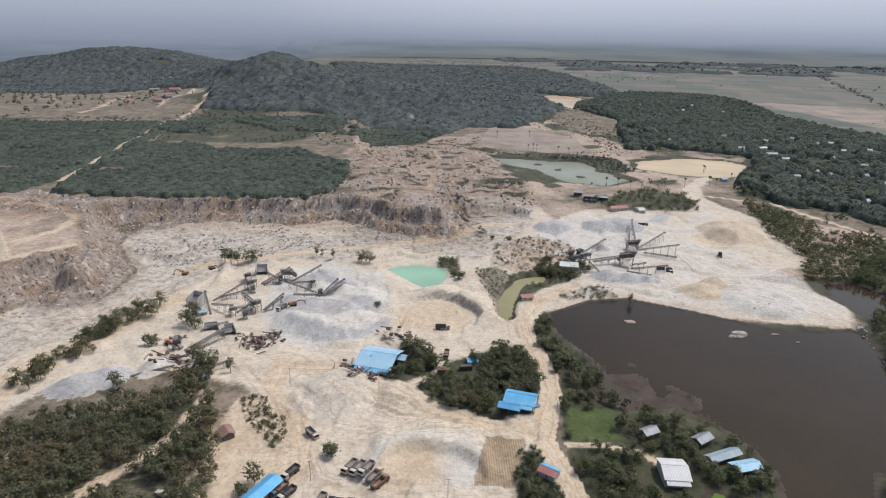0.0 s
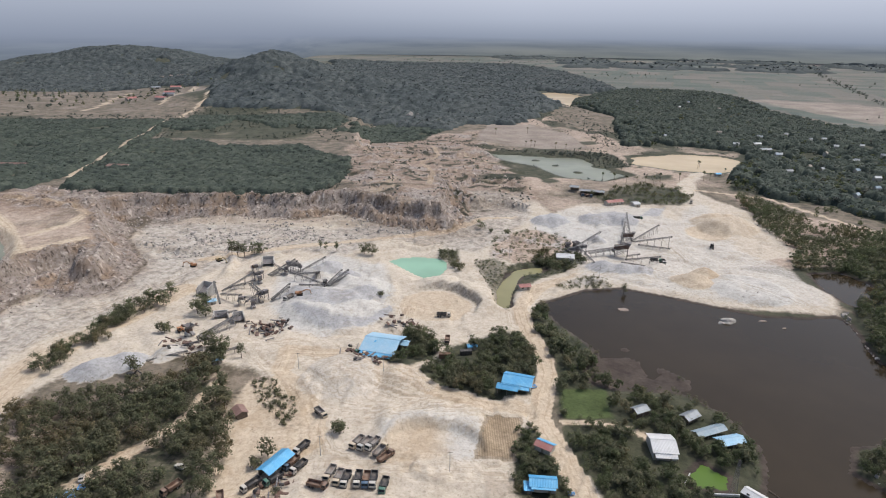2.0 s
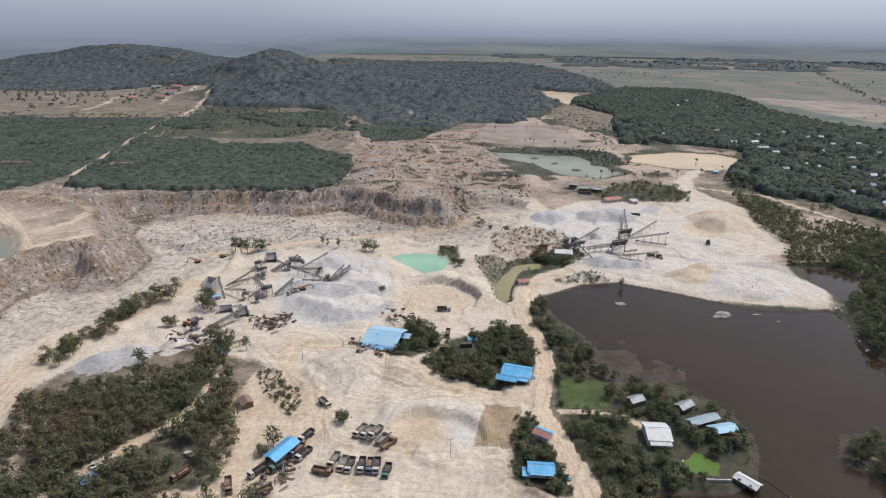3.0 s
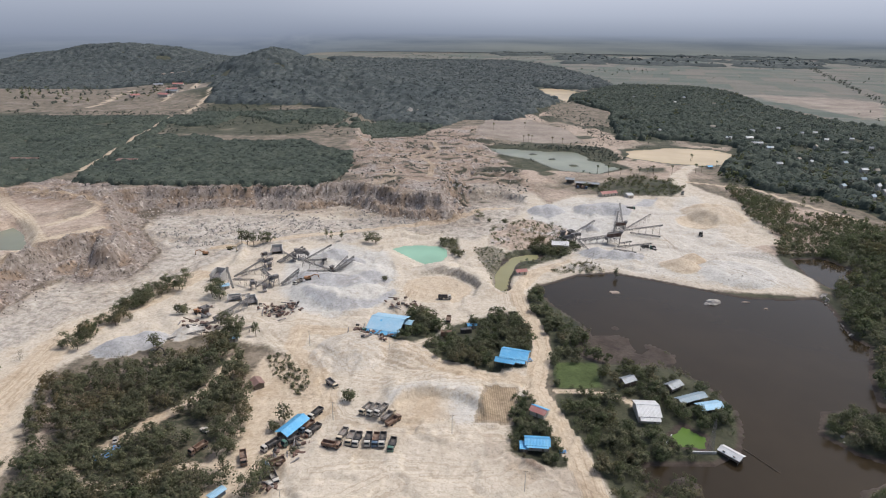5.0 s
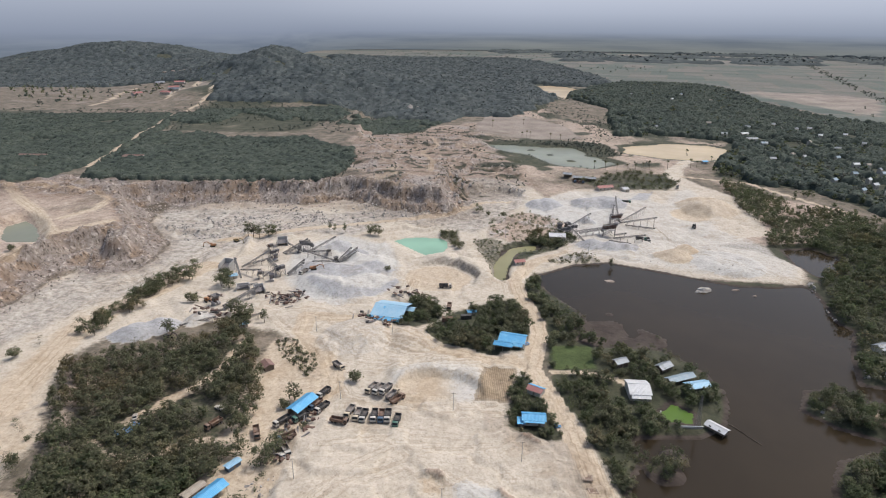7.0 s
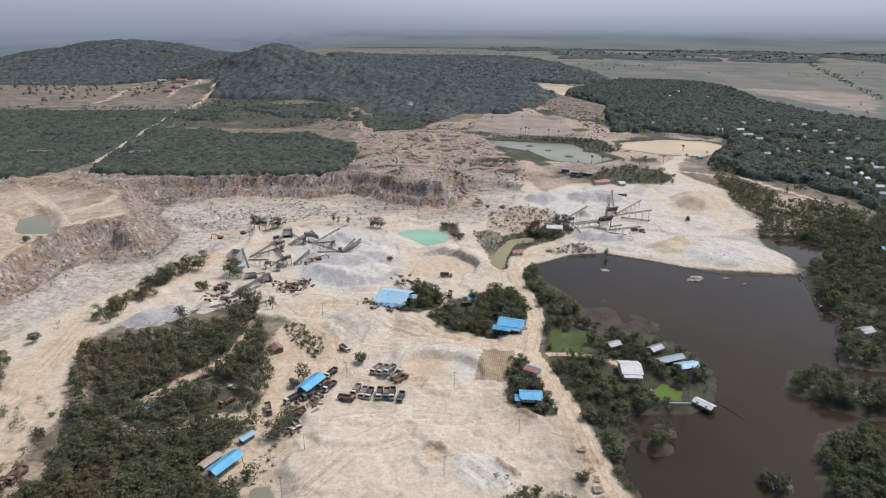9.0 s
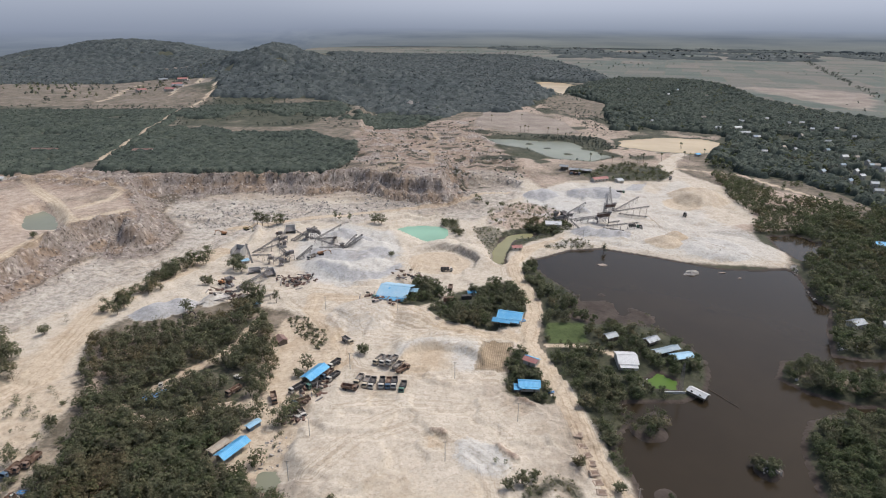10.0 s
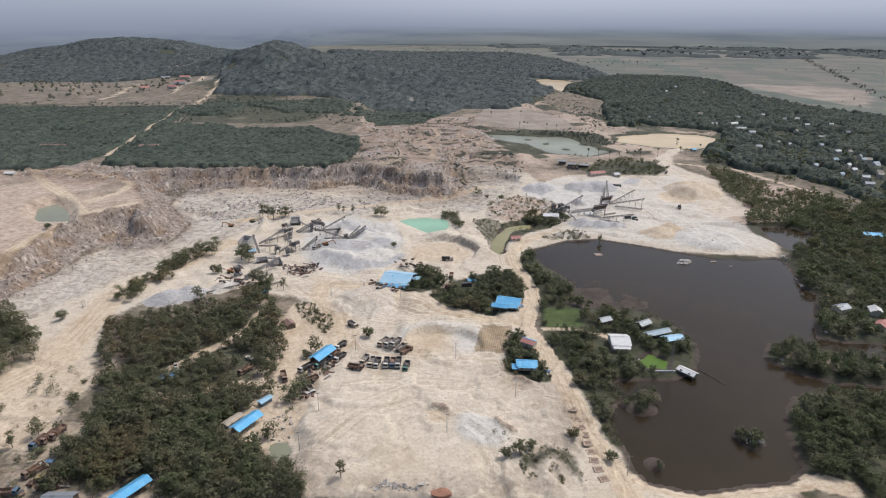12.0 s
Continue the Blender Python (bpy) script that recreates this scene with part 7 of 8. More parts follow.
def screen_house(x, y, turn, size, paint, label):
    """A vibrating screen on a steel stand: legs, braces, sloping decks, chutes, motor and a walkway."""
    ob = thing("screening_machine", pose(x, y, level(x, y), 0, 0, turn) @ Matrix.Diagonal((size, size, size, 1)), label, "machine", "screens of the crushing plants")
    for sx in (-1, 1):
        for sy in (-1, 1):
            part("leg", bm_box((0.25, 0.25, 4.2), (sx * 1.5, sy * 2.6, 1.9)), STEEL, ob)
        bm = beam(bmesh.new(), (sx * 1.5, -2.6, 0.2), (sx * 1.5, 2.6, 3.8), 0.1, 0.1)
        beam(bm, (sx * 1.5, 2.6, 0.2), (sx * 1.5, -2.6, 3.8), 0.1, 0.1)
        part("brace", bm, STEEL, ob)
    for k in range(3):
        part("deck", bm_box((2.6, 6.0, 0.22), (0, 0, 4.0 + 0.55 * k), (-14, 0, 0)), paint if k < 2 else BELT, ob)
    for sx in (-1, 1):
        part("side_plate", bm_box((0.1, 6.2, 1.7), (sx * 1.36, 0, 4.6), (-14, 0, 0)), paint, ob)
    bm = prism(bmesh.new(), [(2.6, 2.0), (3.6, 2.0), (3.9, 3.6), (2.4, 3.6)], -1.2, 1.2)
    part("chute", bm, STEEL, ob)
    bm = prism(bmesh.new(), [(-3.4, 5.4), (-2.3, 5.4), (-1.9, 6.8), (-3.9, 6.8)], -1.2, 1.2)
    part("feed_box", bm, STEEL, ob)
    part("motor", bm_rod((1.5, 0.5, 4.6), (2.2, 0.5, 4.6), 0.35, 10), STEEL_DARK, ob)
    part("walkway", bm_box((0.8, 6.2, 0.08), (-1.95, 0, 3.5)), STEEL, ob)
    bm = bmesh.new()
    for yy in np.linspace(-3, 3, 6):
        rod(bm, (-2.3, float(yy), 3.5), (-2.3, float(yy), 4.5), 0.035, 4)
    rod(bm, (-2.3, -3, 4.5), (-2.3, 3, 4.5), 0.035, 4)
    part("railing", bm, STEEL, ob)
    return ob


def crusher(x, y, turn, size, paint, label):
    """A crusher on a concrete plinth with a hopper, flywheels and a discharge chute."""
    ob = thing("crusher", pose(x, y, level(x, y), 0, 0, turn) @ Matrix.Diagonal((size, size, size, 1)), label, "machine", "crushers of the plants")
    part("plinth", bm_box((3.2, 4.2, 1.6), (0, 0, 0.7), bevel=0.08), CONCRETE, ob)
    part("body", bm_box((2.0, 2.6, 2.0), (0, 0, 2.5), bevel=0.12), paint, ob)
    for sx in (-1, 1):
        part("flywheel", bm_rod((sx * 1.1, 0.4, 2.8), (sx * 1.38, 0.4, 2.8), 0.95, 16), STEEL_DARK, ob)
    bm = bmesh.new()
    bmesh.ops.create_cone(bm, cap_ends=False, segments=4, radius1=1.3, radius2=2.6, depth=1.7, matrix=pose(0, 0, 4.3, 0, 0, 45))
    bmesh.ops.solidify(bm, geom=list(bm.faces), thickness=0.08)
    part("hopper", bm, STEEL, ob)
    part("chute", bm_box((1.2, 2.0, 0.9), (0, -2.2, 1.6), (30, 0, 0)), STEEL, ob)
    part("motor", bm_box((0.9, 1.1, 0.8), (1.3, 1.8, 1.9), bevel=0.1), STEEL_DARK, ob)
    return ob


for x, y, turn, size, paint in ((-127, 369, 30, 1.0, RUST), (-121, 357, 60, 1.0, STEEL), (-101, 371, -55, 1.35, STEEL), (-109, 325, 40, 1.25, STEEL),
                                (-120, 318, 10, 1.0, STEEL), (-83, 361, 20, 0.8, RUST)):
    screen_house(x, y, turn, size, paint, "dusty vibrating stone screen on a steel stand")
for x, y, turn, size, paint in ((-112, 314, 15, 0.9, STEEL), (-136, 279, 50, 1.2, RUST), (-76, 349, 40, 0.8, RUST), (-105, 365, 0, 0.9, STEEL), (-119, 352, 20, 0.9, STEEL),
                                (94, 420, 10, 1.2, STEEL), (101, 424, 30, 1.3, STEEL_DARK)):
    crusher(x, y, turn, size, paint, "dusty stone crusher with a steel feed hopper")
for x, y, turn, size in ((131, 408, 70, 1.7), (146, 443, 60, 1.4), (103, 414, 20, 1.3), (97, 414, 80, 1.1)):
    screen_house(x, y, turn, size, RUST if size > 1.35 else STEEL, "large vibrating stone screen at the east plant")


def bunker(x, y, turn, w, d, h, label):
    """A concrete feed bunker: three thick walls and a sloping floor, open in front."""
    ob = thing("feed_bunker", pose(x, y, level(x, y), 0, 0, turn), label, "bunker")
    part("back_wall", bm_box((w, 0.5, h), (0, d / 2, h / 2 - 0.2)), CONCRETE, ob)
    for sx in (-1, 1):
        bm = prism(bmesh.new(), [(-d / 2, -0.2), (d / 2 - 0.26, -0.2), (d / 2 - 0.26, h - 0.2), (-d / 2, h * 0.75)], sx * (w / 2 - 0.25) - 0.25, sx * (w / 2 - 0.25) + 0.25)
        part("side_wall", bm, CONCRETE, ob)
    part("grizzly_floor", bm_box((w - 1.1, d - 0.4, 0.3), (0, -0.1, h * 0.45), (24, 0, 0)), STEEL, ob)
    for sx in (-0.5, 0.5):
        part("buttress", bm_box((0.5, 1.2, h * 0.7), (sx * w, -d / 2 - 0.4, h * 0.3)), CONCRETE, ob)
    return ob


bunker(-146, 331, -20, 8, 6, 8, "tall grey concrete feed bunker at the crusher")
bunker(-121, 380, 10, 8, 5, 6, "grey concrete stone bunker behind the screens")
bunker(-115, 296, 25, 6, 5, 5, "pale concrete bunker beside the feed conveyor")
bunker(-126, 299, 15, 8, 4, 3.5, "low concrete loading bunker by the crusher")


def scrap(x, y, seed, label="tangle of rusty steel scrap on the sand"):
    """A heap of bars, plates, drums and girders."""
    rng = np.random.default_rng(seed)
    ob = thing("scrap_heap", pose(x, y, level(x, y), 0, 0, float(rng.uniform(0, 360))) @ Matrix.Diagonal((1.35, 1.35, 1.35, 1)), label, "scrap", "scrap heaps of the yard")
    for k in range(9):
        c = rng.normal(size=3) * (2.2, 2.2, 0.3)
        rot = (float(rng.uniform(-18, 18)), float(rng.uniform(-18, 18)), float(rng.uniform(0, 180)))
        z = 0.35 + abs(float(c[2]))
        if k % 3 == 0:
            part("girder", bm_box((float(rng.uniform(3, 6)), 0.35, 0.35), (float(c[0]), float(c[1]), z), rot), STEEL if k else RUST, ob)
        elif k % 3 == 1:
            part("plate", bm_box((float(rng.uniform(1.2, 2.5)), float(rng.uniform(0.8, 1.6)), 0.3), (float(c[0]), float(c[1]), z), rot, 0.04), RUST, ob)
        else:
            bm = rod(bmesh.new(), (0, 0, -0.7), (0, 0, 0.7), 0.5, 10)
            bmesh.ops.transform(bm, matrix=pose(float(c[0]), float(c[1]), z + 0.2, rot[0] + 80, rot[1], rot[2]), verts=bm.verts)
            part("drum", bm, STEEL_DARK if k % 2 else RUST, ob)
    return ob


for k, (x, y) in enumerate(((-103, 291), (-98, 287), (-93, 285), (-89, 287), (-94, 281), (-104, 285), (-88, 293), (-32, 249), (-27, 294), (-22, 292), (-60, 160), (-63, 156),
                            (-58, 168), (-140, 290), (-133, 268), (-150, 96), (-143, 84), (-150, 86), (-41, 249), (-46, 262), (-126, 262), (-138, 262), (-64, 140))):
    scrap(x, y, 700 + k)


def pole(x, y, height=9.0, arms=1):
    ob = thing("utility_pole", pose(x, y, level(x, y)), "slim grey concrete utility pole on the sand", "pole", "utility poles")
    part("post", bm_rod((0, 0, -0.5), (0, 0, height), 0.17, 8, 0.1), CONCRETE, ob)
    for k in range(arms):
        arm = part("crossarm", bm_box((1.8, 0.1, 0.12), (0, 0, height - 0.4 - 0.7 * k)), TIMBER, ob)
        for sx in (-0.8, 0, 0.8):
            part("insulator", bm_rod((sx, 0, height - 0.34 - 0.7 * k), (sx, 0, height - 0.12 - 0.7 * k), 0.05, 6), WHITE_ROOF, arm)
    return ob


for x, y in ((-46.9, 181), (-55.5, 128), (3, 173), (28, 137), (-2, 113), (-59, 106), (-70, 246), (64, 92), (76, 420), (48, 400), (105, 365), (-28, 239)):
    pole(x, y)


def lattice_tower(x, y, height=15.0):
    ob = thing("lattice_tower", pose(x, y, level(x, y)), "thin grey steel lattice tower beside the pond", "tower")
    corner = [(-1, -1), (1, -1), (1, 1), (-1, 1)]
    for cx, cy in corner:
        part("leg", bm_rod((cx * 0.9, cy * 0.9, -0.4), (cx * 0.25, cy * 0.25, height), 0.06, 5), STEEL, ob)
    for k in range(8):
        z0, z1 = height * k / 8, height * (k + 1) / 8
        r0, r1 = 0.9 - 0.65 * k / 8, 0.9 - 0.65 * (k + 1) / 8
        bm = bmesh.new()
        for (ax, ay), (bx, by) in zip(corner, corner[1:] + corner[:1]):
            rod(bm, (ax * r0, ay * r0, z0), (bx * r1, by * r1, z1), 0.035, 4)
            rod(bm, (ax * r1, ay * r1, z1), (bx * r1, by * r1, z1), 0.035, 4)
        part("brace", bm, STEEL, ob)
    return ob


lattice_tower(105, 163.2)


def tarp(x, y, w, d, turn, label):
    rng = np.random.default_rng(int(abs(x * 7 + y)))
    bm = bmesh.new()
    bmesh.ops.create_grid(bm, x_segments=9, y_segments=7, size=0.5)
    for v in bm.verts:
        v.co = Vector((v.co.x * w, v.co.y * d, 0.55 + 0.5 * noise.noise(Vector((v.co.x * 4, v.co.y * 4, x)))))
    bmesh.ops.solidify(bm, geom=list(bm.faces), thickness=0.06)
    ob = thing("tarpaulin", pose(x, y, level(x, y), 0, 0, turn), label, "tarpaulin")
    part("sheet", bm, BLUE_TARP, ob)
    part("load", bm_box((w * 0.8, d * 0.8, 0.7), (0, 0, 0.2), bevel=0.15), TIMBER, ob)
    return ob


tarp(-131.7, 157.5, 6, 4.5, 40, "crumpled blue tarpaulin over goods in the woodland")
tarp(-128.5, 162, 3, 3, 10, "small blue tarpaulin over goods in the woodland")
tarp(46.2, 161.2, 2.6, 1.8, -5, "small blue tarpaulin beside the roadside hut")
tarp(41.9, 229.3, 3.4, 2.6, 20, "blue-green tarpaulin beside the blue house")
tarp(-151, 99, 3, 2, 0, "blue tarpaulin beside the wrecked trucks")


def van(x, y, turn, paint, label):
    ob = thing("small_truck", pose(x, y, level(x, y), 0, 0, turn), label, "truck")
    bm = prism(bmesh.new(), [(-2.2, 0.45), (2.2, 0.45), (2.2, 1.15), (0.5, 1.2), (0.3, 1.9), (-1.0, 1.9), (-1.5, 1.2), (-2.2, 1.05)], -0.85, 0.85)
    bmesh.ops.bevel(bm, geom=list(bm.edges), offset=0.06, segments=1, affect="EDGES")
    part("body", bm, paint, ob)
    part("windscreen", bm_box((1.45, 0.05, 0.62), (0, -1.27, 1.55), (-35, 0, 0)), GLASS_DARK, ob)
    for sx in (-1, 1):
        part("side_window", bm_box((0.04, 0.9, 0.45), (sx * 0.85, -0.3, 1.55)), GLASS_DARK, ob)
        for yy in (-1.35, 1.35):
            part("wheel", bm_rod((sx * 0.68, yy, 0.35), (sx * 0.9, yy, 0.35), 0.35, 12), RUBBER, ob)
    return ob


van(-43.3, 257.5, -20, CAB_GREEN, "small green pickup beside the workshop")
van(-41.2, 260.3, -20, CAB_BLUE, "small blue pickup beside the workshop")
van(-38.6, 254.8, -70, CAB_CREAM, "dusty cream pickup beside the workshop")
van(-36.9, 258.4, -20, CAB_WHITE, "dusty white pickup beside the workshop")
van(-98, 173, 60, CAB_WHITE, "white pickup parked in the woodland")
van(-131, 166.3, 20, CAB_WHITE, "white pickup beside the blue tarpaulin")
van(-153, 96.8, 70, CAB_WHITE, "white pickup beside wrecked trucks")
van(-63, 141.5, 35, CAB_WHITE, "dusty white pickup at the yard edge")


def container(x, y, turn, paint, label):
    ob = thing("container", pose(x, y, level(x, y), 0, 0, turn), label, "container")
    body = bmesh.new()
    box(body, (6.0, 2.4, 2.5), (0, 0, 1.27), bevel=0.05)
    for k in range(14):
        for sy in (-1, 1):
            box(body, (0.18, 0.06, 2.2), (-2.7 + k * 0.415, sy * 1.22, 1.27))
    part("body", body, paint, ob)
    for sy in (-1, 1):
        part("door", bm_box((0.06, 1.12, 2.25), (3.03, sy * 0.58, 1.27)), paint, ob)
    return ob


container(1.2, 256.8, 3, TUB_BROWN, "rusty brown shipping container in the thicket")
container(12, 262, 8, STEEL_DARK, "dark shipping container behind the thicket")


# ------------------------------------------------------------------ palms, single trees, stones
def palm_meshes(seed):
    rng = np.random.default_rng(seed)
    bm = bmesh.new()
    rod(bm, (0, 0, -0.3), (0.15, 0.05, 5), 0.22, 7, 0.17)
    rod(bm, (0.15, 0.05, 5), (0.1, 0.2, 9.6), 0.17, 7, 0.13)
    trunk = bpy.data.meshes.new("trunk")
    bm.to_mesh(trunk)
    bm.free()
    trunk.materials.append(BARK)
    verts, faces = [], []
    for k in range(34):
        a, up = rng.uniform(0, 2 * math.pi), rng.uniform(-0.5, 1.2)
        length, wide = rng.uniform(1.5, 2.2), 0.5
        d = np.array([math.cos(a) * math.cos(up), math.sin(a) * math.cos(up), math.sin(up)])
        s = np.array([-math.sin(a), math.cos(a), 0])
        root = np.array([0.1, 0.2, 9.7])
        m1, tip = root + d * length * 0.6, root + d * length + np.array([0, 0, -0.35])
        n = len(verts)
        verts += [root, m1 + s * wide, tip + s * wide * 0.5, tip - s * wide * 0.5]
        faces.append((n, n + 1, n + 2, n + 3))
        verts += [root + np.array([0, 0, 0.02]), m1 - s * wide, tip - s * wide * 0.4, m1 + d * 0.2]
        faces.append((n + 4, n + 5, n + 6, n + 7))
    return trunk, mesh_from("fronds", np.array(verts), np.array(faces), PALM_LEAF)


PALMS = [palm_meshes(k) for k in (1, 2, 3)]
rng = np.random.default_rng(77)
for k, (x, y) in enumerate(((316, 734), (319, 737), (118, 858), (125, 859), (130, 859), (157, 840), (172, 841), (82, 957), (136, 984), (293, 660), (351, 663), (280, 466),
                            (200, 640), (212, 640), (222, 642), (232, 645), (240, 648), (262, 650), (188, 645), (176, 648), (300, 660), (330, 690))):
    trunk, fronds = PALMS[k % 3]
    s = float(rng.uniform(0.75, 1.05))
    ob = tagged(new("palm_tree"), "slim sugar palm with a round tuft of fronds", "palm tree", "sugar palms")
    ob.matrix_basis = pose(x, y, level(x, y), 0, 0, float(rng.uniform(0, 360))) @ Matrix.Diagonal((s, s, s, 1))
    share("trunk", trunk, ob)
    share("crown", fronds, ob)

for k, (x, y, kind, h) in enumerate(((-178, 298, "woodland", 10), (-182, 294, "woodland", 8), (-166, 316, "woodland", 10), (-168, 331, "woodland", 9), (-142, 306, "woodland", 10),
                                     (-136, 302, "woodland", 8), (-152, 398, "tall", 12), (-148, 398, "tall", 13), (-144, 400, "tall", 11), (-138, 404, "woodland", 10),
                                     (-133, 407, "woodland", 8), (-58, 407, "woodland", 9), (-52, 405, "woodland", 9))):
    plant_tree(x, y, level(x, y), kind, k, h, 1.25, 40 * k, "dusty green tree standing alone on the quarry floor", "single quarry trees")
for k, (x, y, kind, h) in enumerate(((-79, 412, "tall", 8), (-88, 417, "tall", 7), (31, 472, "woodland", 9), (51, 456, "bush", 5), (39, 462, "bush", 4), (-151, 282, "bush", 8),
                                     (-121, 266, "woodland", 11), (-114, 258, "woodland", 11), (-111, 261, "woodland", 10), (-101, 256, "tall", 9), (-147, 240, "woodland", 10),
                                     (-119, 241, "woodland", 10), (-92, 417, "tall", 8))):
    plant_tree(x, y, level(x, y), kind, k, h, 1.0, 50 * k, "dusty green tree beside the crushing yard", "single yard trees")
for k, (x, y, kind, h) in enumerate(((-214, 216, "bush", 6), (-209, 228, "bare", 6), (-143, 147, "woodland", 8), (-149, 147, "tall", 9), (-163, 137, "bush", 5), (-178, 147, "bare", 6),
                                     (-165, 115, "woodland", 8), (-171, 108, "tall", 8), (-282, 322, "bush", 5), (-40, 87, "tall", 8), (-202, 172, "bare", 7), (-42, 196, "bush", 6.5),
                                     (-67, 180, "woodland", 9), (-70, 174, "bush", 5))):
    plant_tree(x, y, level(x, y), kind, k, h, 1.0, 70 * k, "dusty tree standing alone on pale sand", "single sand trees")
for k, (x, y, kind, h) in enumerate(((-66, 146, "woodland", 9), (-68, 141, "woodland", 8), (-70, 137, "woodland", 9), (25, 100, "bush", 5), (20, 99, "bush", 4), (30, 104, "bush", 4),
                                     (48, 112, "bush", 5), (60, 100, "bush", 4.5), (116, 345, "tall", 8), (-144, 318, "woodland", 8), (-141, 312, "woodland", 10), (-38, 330, "bush", 4),
                                     (8, 385, "bush", 5), (12, 378, "bush", 6))):
    plant_tree(x, y, level(x, y), kind, k, h, 1.1, 60 * k, "dusty green shrub or tree beside the dirt road", "roadside shrubs")


def boulder(x, y, z, size, seed, mat, label):
    bm = bmesh.new()
    bmesh.ops.create_icosphere(bm, subdivisions=2, radius=1.0)
    for v in bm.verts:
        d = 1 + 0.45 * noise.noise(v.co * 1.3 + Vector((seed, 0, 0)))
        v.co = Vector((v.co.x * size[0], v.co.y * size[1], v.co.z * size[2])) * d
    me = bpy.data.meshes.new("boulder")
    bm.to_mesh(me)
    bm.free()
    me.materials.append(mat)
    ob = new("boulder", me)
    ob.matrix_basis = pose(x, y, z)
    return tagged(ob, label, "rock")


boulder(165.3, 305, -1.0, (4.5, 3.0, 2.2), 1, STONE, "pale boulder standing in the lake")
boulder(160.8, 303, -1.0, (1.8, 1.6, 0.9), 2, STONE, "small pale boulder in the lake")
boulder(109, 319.5, -1.1, (3.5, 2.2, 0.9), 3, STONE_PINK, "low weathered stone islet in the lake")
boulder(186, 306, -1.0, (2.6, 0.8, 0.6), 4, STONE_PINK, "half-sunk stone near the spit")
boulder(194, 297, -1.0, (1.2, 0.9, 0.6), 5, STONE_PINK, "half-sunk stone near the spit")
boulder(-215, 1180, 22, (9, 6, 9), 6, STONE, "white granite boulder on the hill slope")
boulder(-60, 1090, 10, (8, 5, 9), 7, STONE, "white granite boulder on the hill slope")
boulder(-46, 1092, 9, (6, 5, 7), 8, STONE, "white granite boulder on the hill slope")
for k, (x, y) in enumerate(((-780, 1790), (-800, 1795), (-765, 1800), (-815, 1810), (-790, 1815), (-750, 1805))):
    boulder(x, y, level(x, y) + 4, (8, 5, 4), 20 + k, STONE_PINK, "pale granite outcrop on the hill")


CLAY = worn("red_clay", (0.30, 0.15, 0.10), (0.25, 0.14, 0.10), 0.95, 0, 0.6, 0.5, 0.4)
tagged(boulder(-4.5, 79.5, level(-4.5, 79.5), (3.6, 2.4, 1.3), 31, CLAY, "low heap of red clay at the sand edge"), category="heap").name = "clay_heap"


def fish_fence(x, y, turn, length):
    """A low fence of stakes and rails standing in the water."""
    ob = thing("fish_fence", pose(x, y, -1.0, 0, 0, turn), "dark low stake fence standing in the lake", "fence")
    for k in range(int(length / 1.1)):
        part("stake", bm_rod((k * 1.1, 0.12 * math.sin(3 * k), -1.2), (k * 1.1 + 0.06, 0.12 * math.sin(3 * k), 0.35 + 0.12 * math.sin(5 * k)), 0.06, 6), WALL_DARK, ob)
    for z in (0.12, 0.3):
        part("rail", bm_rod((-0.3, 0, z), (length, 0, z - 0.02), 0.05, 6), WALL_DARK, ob)
    return ob


fish_fence(119, 167, -62, 17)
fish_fence(119.8, 166.2, -64, 15)


def low_wall(x, y, turn, length, label):
    ob = thing("low_wall", pose(x, y, level(x, y), 0, 0, turn), label, "wall")
    part("wall_body", bm_box((length, 0.3, 1.3), (0, 0, 0.3)), WALL_PALE, ob)
    part("coping", bm_box((length + 0.2, 0.45, 0.12), (0, 0, 1.0)), WHITE_ROOF, ob)
    return ob


low_wall(102, 162, -2, 9.5, "whitish low wall at the end of the fish pond")
low_wall(91, 170, 55, 7, "pale low bank wall beside the fish pond")


def stupa(x, y):
    """A small white hilltop stupa, in turned tiers."""
    ob = thing("stupa", pose(x, y, level(x, y)), "small white stupa on the wooded hill", "stupa")
    part("base", bm_box((5, 5, 9), (0, 0, 4), bevel=0.5), WHITE_ROOF, ob)
    part("drum", bm_rod((0, 0, 8.4), (0, 0, 11.5), 2.2, 12, 1.5), WHITE_ROOF, ob)
    part("spire", bm_rod((0, 0, 11.4), (0, 0, 16), 1.0, 10, 0.1), WHITE_ROOF, ob)
    return ob


stupa(-304, 1388)


PIT_SOIL = worn("pinkish_pit_soil", (0.42, 0.33, 0.26), (0.34, 0.26, 0.20), 0.95, 0, 0.8, 0.5, 0.4)
PIT_MUD = worn("brown_pit_mud", (0.20, 0.14, 0.105), (0.28, 0.21, 0.165), 0.95, 0, 0.8, 0.5, 0.4)


def settling_pit(x, y, turn):
    """One of a row of shallow square pits with raised earth rims beside the road."""
    ob = thing("settling_pit", pose(x, y, level(x, y), 0, 0, turn), "shallow earth-rimmed pit beside the dirt road", "pit", "row of roadside pits")
    bm = bmesh.new()
    for sx, sy, w, d in ((0, -1, 4.0, 0.8), (0, 1, 4.0, 0.8), (-1, 0, 0.8, 2.2), (1, 0, 0.8, 2.2)):
        box(bm, (w, d, 0.8), (sx * 1.5, sy * 1.2, 0.0), bevel=0.3)
    part("rim", bm, PIT_SOIL, ob)
    part("mud", bm_box((2.7, 2.1, 0.3), (0, 0, 0.0)), PIT_MUD, ob, "brownish mud")
    return ob


for k in range(9):
    settling_pit(51.2 + 0.45 * k + 0.6 * math.sin(7 * k), 129 - 5.0 * k, 11 * (k % 3) - 8)


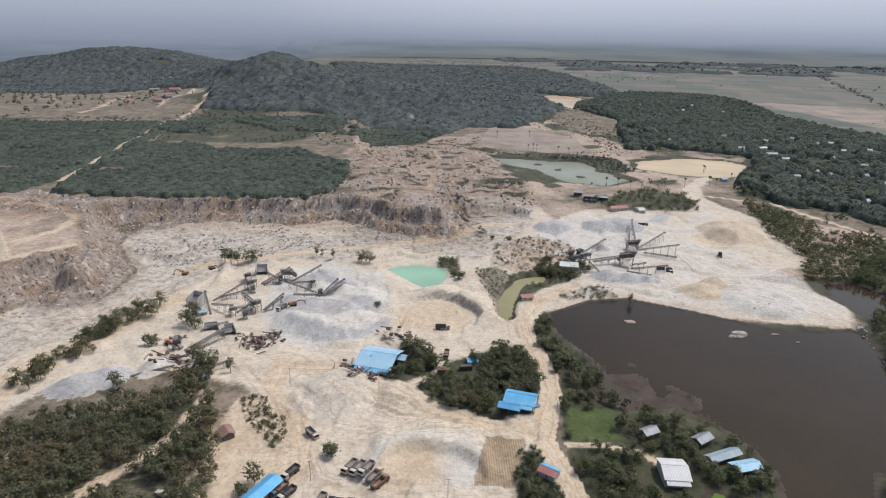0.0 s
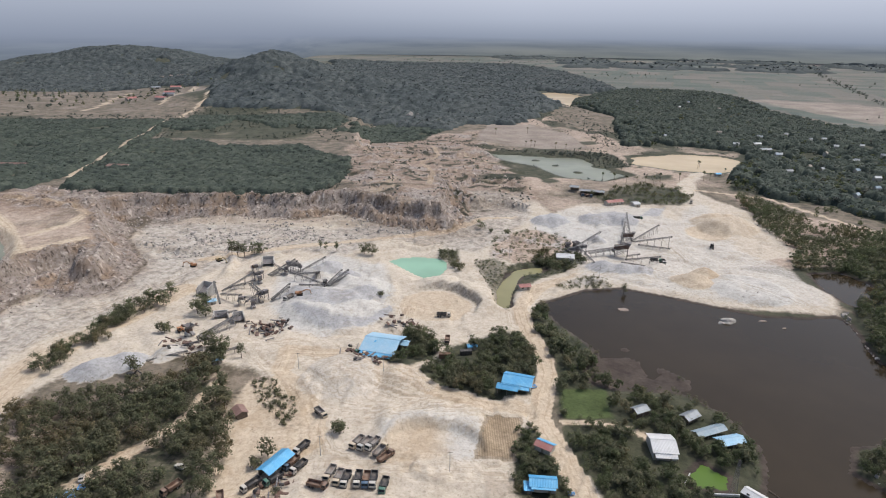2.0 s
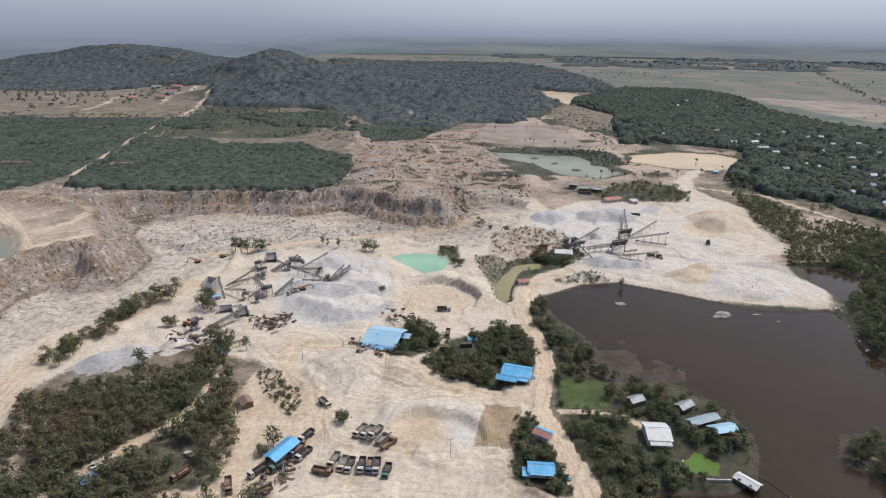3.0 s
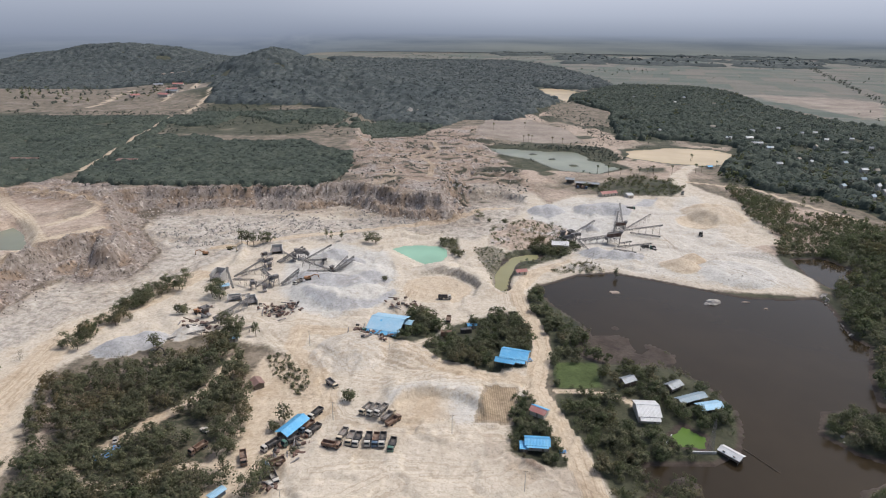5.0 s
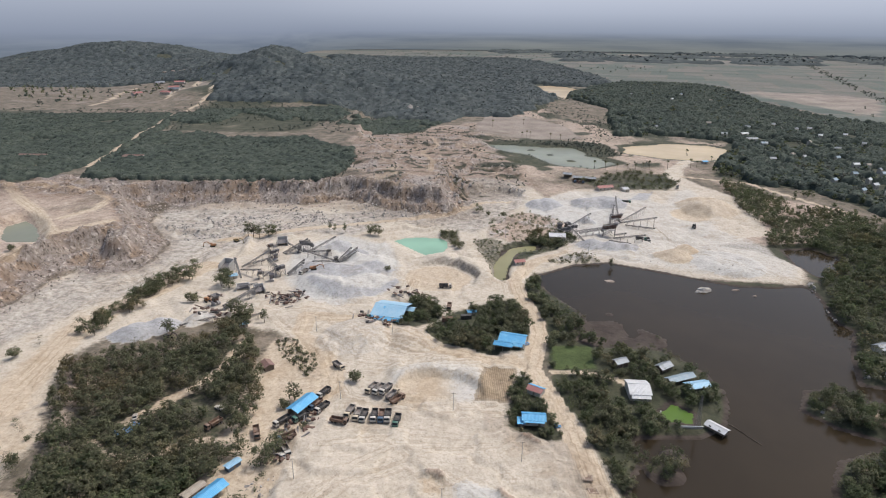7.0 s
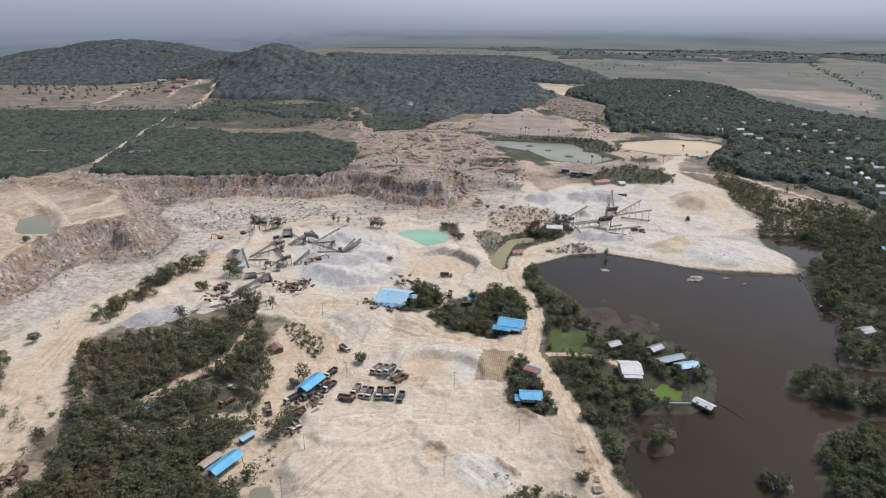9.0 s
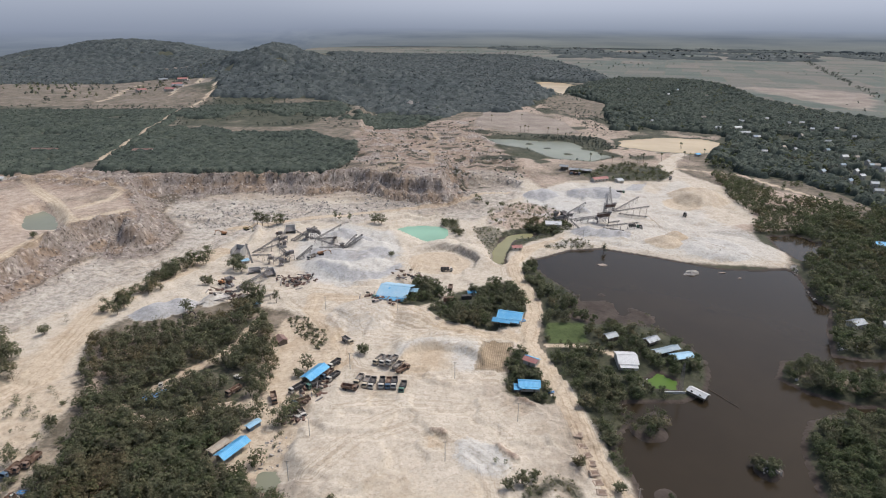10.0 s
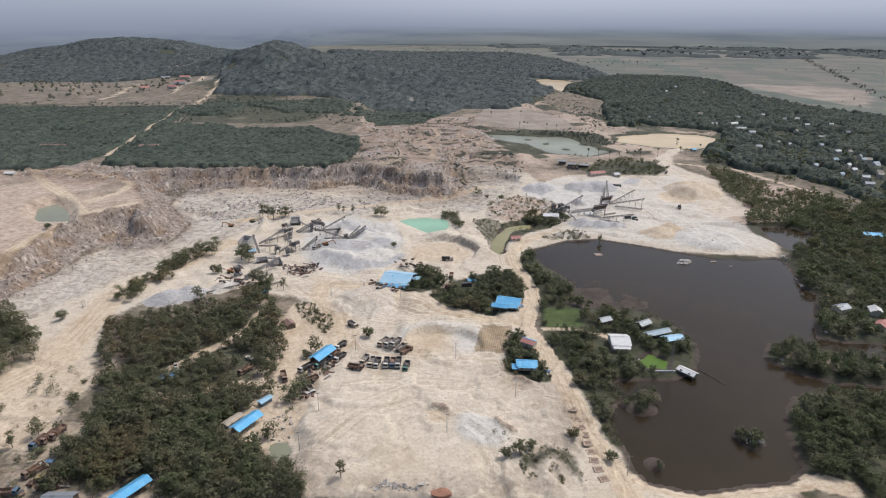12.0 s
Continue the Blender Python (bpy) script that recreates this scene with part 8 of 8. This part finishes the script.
# ------------------------------------------------------------------ rubble: too many stones to count
def stones_mesh(name, x, y, z, low, high, seed, mat, label):
    """Broken stones, each a knocked-about wedge of eight corners."""
    rng = np.random.default_rng(seed)
    n = len(x)
    cube = np.array([(sx, sy, sz) for sx in (-1, 1) for sy in (-1, 1) for sz in (-1, 1)], float)
    quads = np.array([(0, 1, 3, 2), (4, 6, 7, 5), (0, 4, 5, 1), (2, 3, 7, 6), (0, 2, 6, 4), (1, 5, 7, 3)])
    v = cube[None] * (0.5 + 0.35 * rng.uniform(-1, 1, (n, 8, 3)))
    v = v * np.array([1.3, 0.9, 0.75]) * (low + (high - low) * rng.random(n) ** 2.5)[:, None, None]
    v = np.einsum("nij,nkj->nki", rot_from(rng, n), v) + np.stack([x, y, z], 1)[:, None]
    faces = (quads[None] + (np.arange(n) * 8)[:, None, None]).reshape(-1, 4)
    tagged(new(name, mesh_from(name, v.reshape(-1, 3), faces, mat)), label, "stones", kind="stuff")


def rubble_on(outline, step, low, high, seed, mat, label, keep=0.6, gap=-0.1):
    x, y = scatter(outline, step, seed, keep, gap)
    z, masks = land(x, y)
    ok = (masks["road"] < 0.4) & (z > -0.8)
    stones_mesh("rubble", x[ok], y[ok], z[ok], low, high, seed, mat, label)


FACE_STRIP = [(-300, 500), (-220, 520), (-120, 522), (-70, 540), (-20, 505), (0, 490), (-10, 465), (-60, 480), (-130, 480), (-220, 470), (-260, 450)]
FLOOR_STRIP = [(-240, 450), (-130, 482), (-50, 482), (-8, 462), (-60, 430), (-130, 415), (-190, 390), (-225, 385)]
BENCH_STRIP = [(-296, 200), (-284, 300), (-276, 350), (-248, 392), (-222, 385), (-216, 345), (-236, 310), (-246, 270), (-262, 205)]
PIT_STRIP = [(2, 480), (6, 560), (60, 570), (85, 545), (70, 515), (30, 490)]
STRIP_ROCKS = worn("broken_grey_rock", (0.34, 0.31, 0.285), (0.48, 0.45, 0.41), 0.95, 0, 0.2, 0.6, 0.3)
STRIP_BROWN = worn("broken_brown_rock", (0.36, 0.31, 0.27), (0.46, 0.41, 0.365), 0.95, 0, 0.2, 0.6, 0.3)
rubble_on(FACE_STRIP, 2.0, 0.3, 1.6, 61, STRIP_BROWN, "brown broken rock on the quarry face", 0.35, 0.0)
rubble_on(FLOOR_STRIP, 1.6, 0.25, 1.5, 62, STRIP_ROCKS, "grey blasted stones on the quarry floor", 0.7, -0.02)
rubble_on(BENCH_STRIP, 1.8, 0.3, 1.4, 63, STRIP_BROWN, "brown broken rock below the bench road", 0.35, 0.0)
rubble_on(PIT_STRIP, 2.6, 0.5, 2.2, 64, STRIP_ROCKS, "pale broken stones in the old pit")
rubble_on(SCRUBMID, 6.0, 0.6, 2.4, 65, STRIP_BROWN, "scattered stones on worked-out ground", 0.5, 0.05)
rubble_on([(-34, 80), (-26, 86), (-8, 86), (-5, 80)], 0.9, 0.4, 1.5, 66, STRIP_ROCKS, "heap of pale broken stones at the sand edge", 0.8)
rubble_on(SHORE_STONES, 4, 0.3, 1.2, 67, STRIP_ROCKS, "stones along the shore of the spit", 0.1)
rubble_on([(-66, 156), (-60, 126), (-66, 105), (-74, 108), (-72, 150)], 1.5, 0.3, 1.3, 68, STRIP_ROCKS, "pale stones below the pad", 0.5)
rubble_on([(243, 318), (229, 280), (223, 253), (224, 244), (219, 246), (217, 254), (223, 281), (237, 317)], 1.6, 0.5, 2.0, 71, STRIP_ROCKS, "pale stones along the far lake bank", 0.7, -1)
rubble_on([(196, 200), (212, 198), (216, 204), (206, 212)], 2.0, 0.5, 2.0, 72, STRIP_ROCKS, "pale stones at the lake edge", 0.6, -1)
rubble_on([(84, 124), (94, 146), (97, 146), (90, 128)], 1.2, 0.4, 1.4, 73, STRIP_ROCKS, "pale stones on the marsh island", 0.7, -1)
rubble_on(ISLET, 3.0, 0.5, 1.8, 69, STRIP_ROCKS, "pale stones on the islet", 0.4)
rubble_on([(115, 108), (124, 108), (128, 114), (120, 118), (114, 114)], 1.4, 0.6, 1.6, 70, STRIP_ROCKS, "stones of a small islet", 0.8, -1)
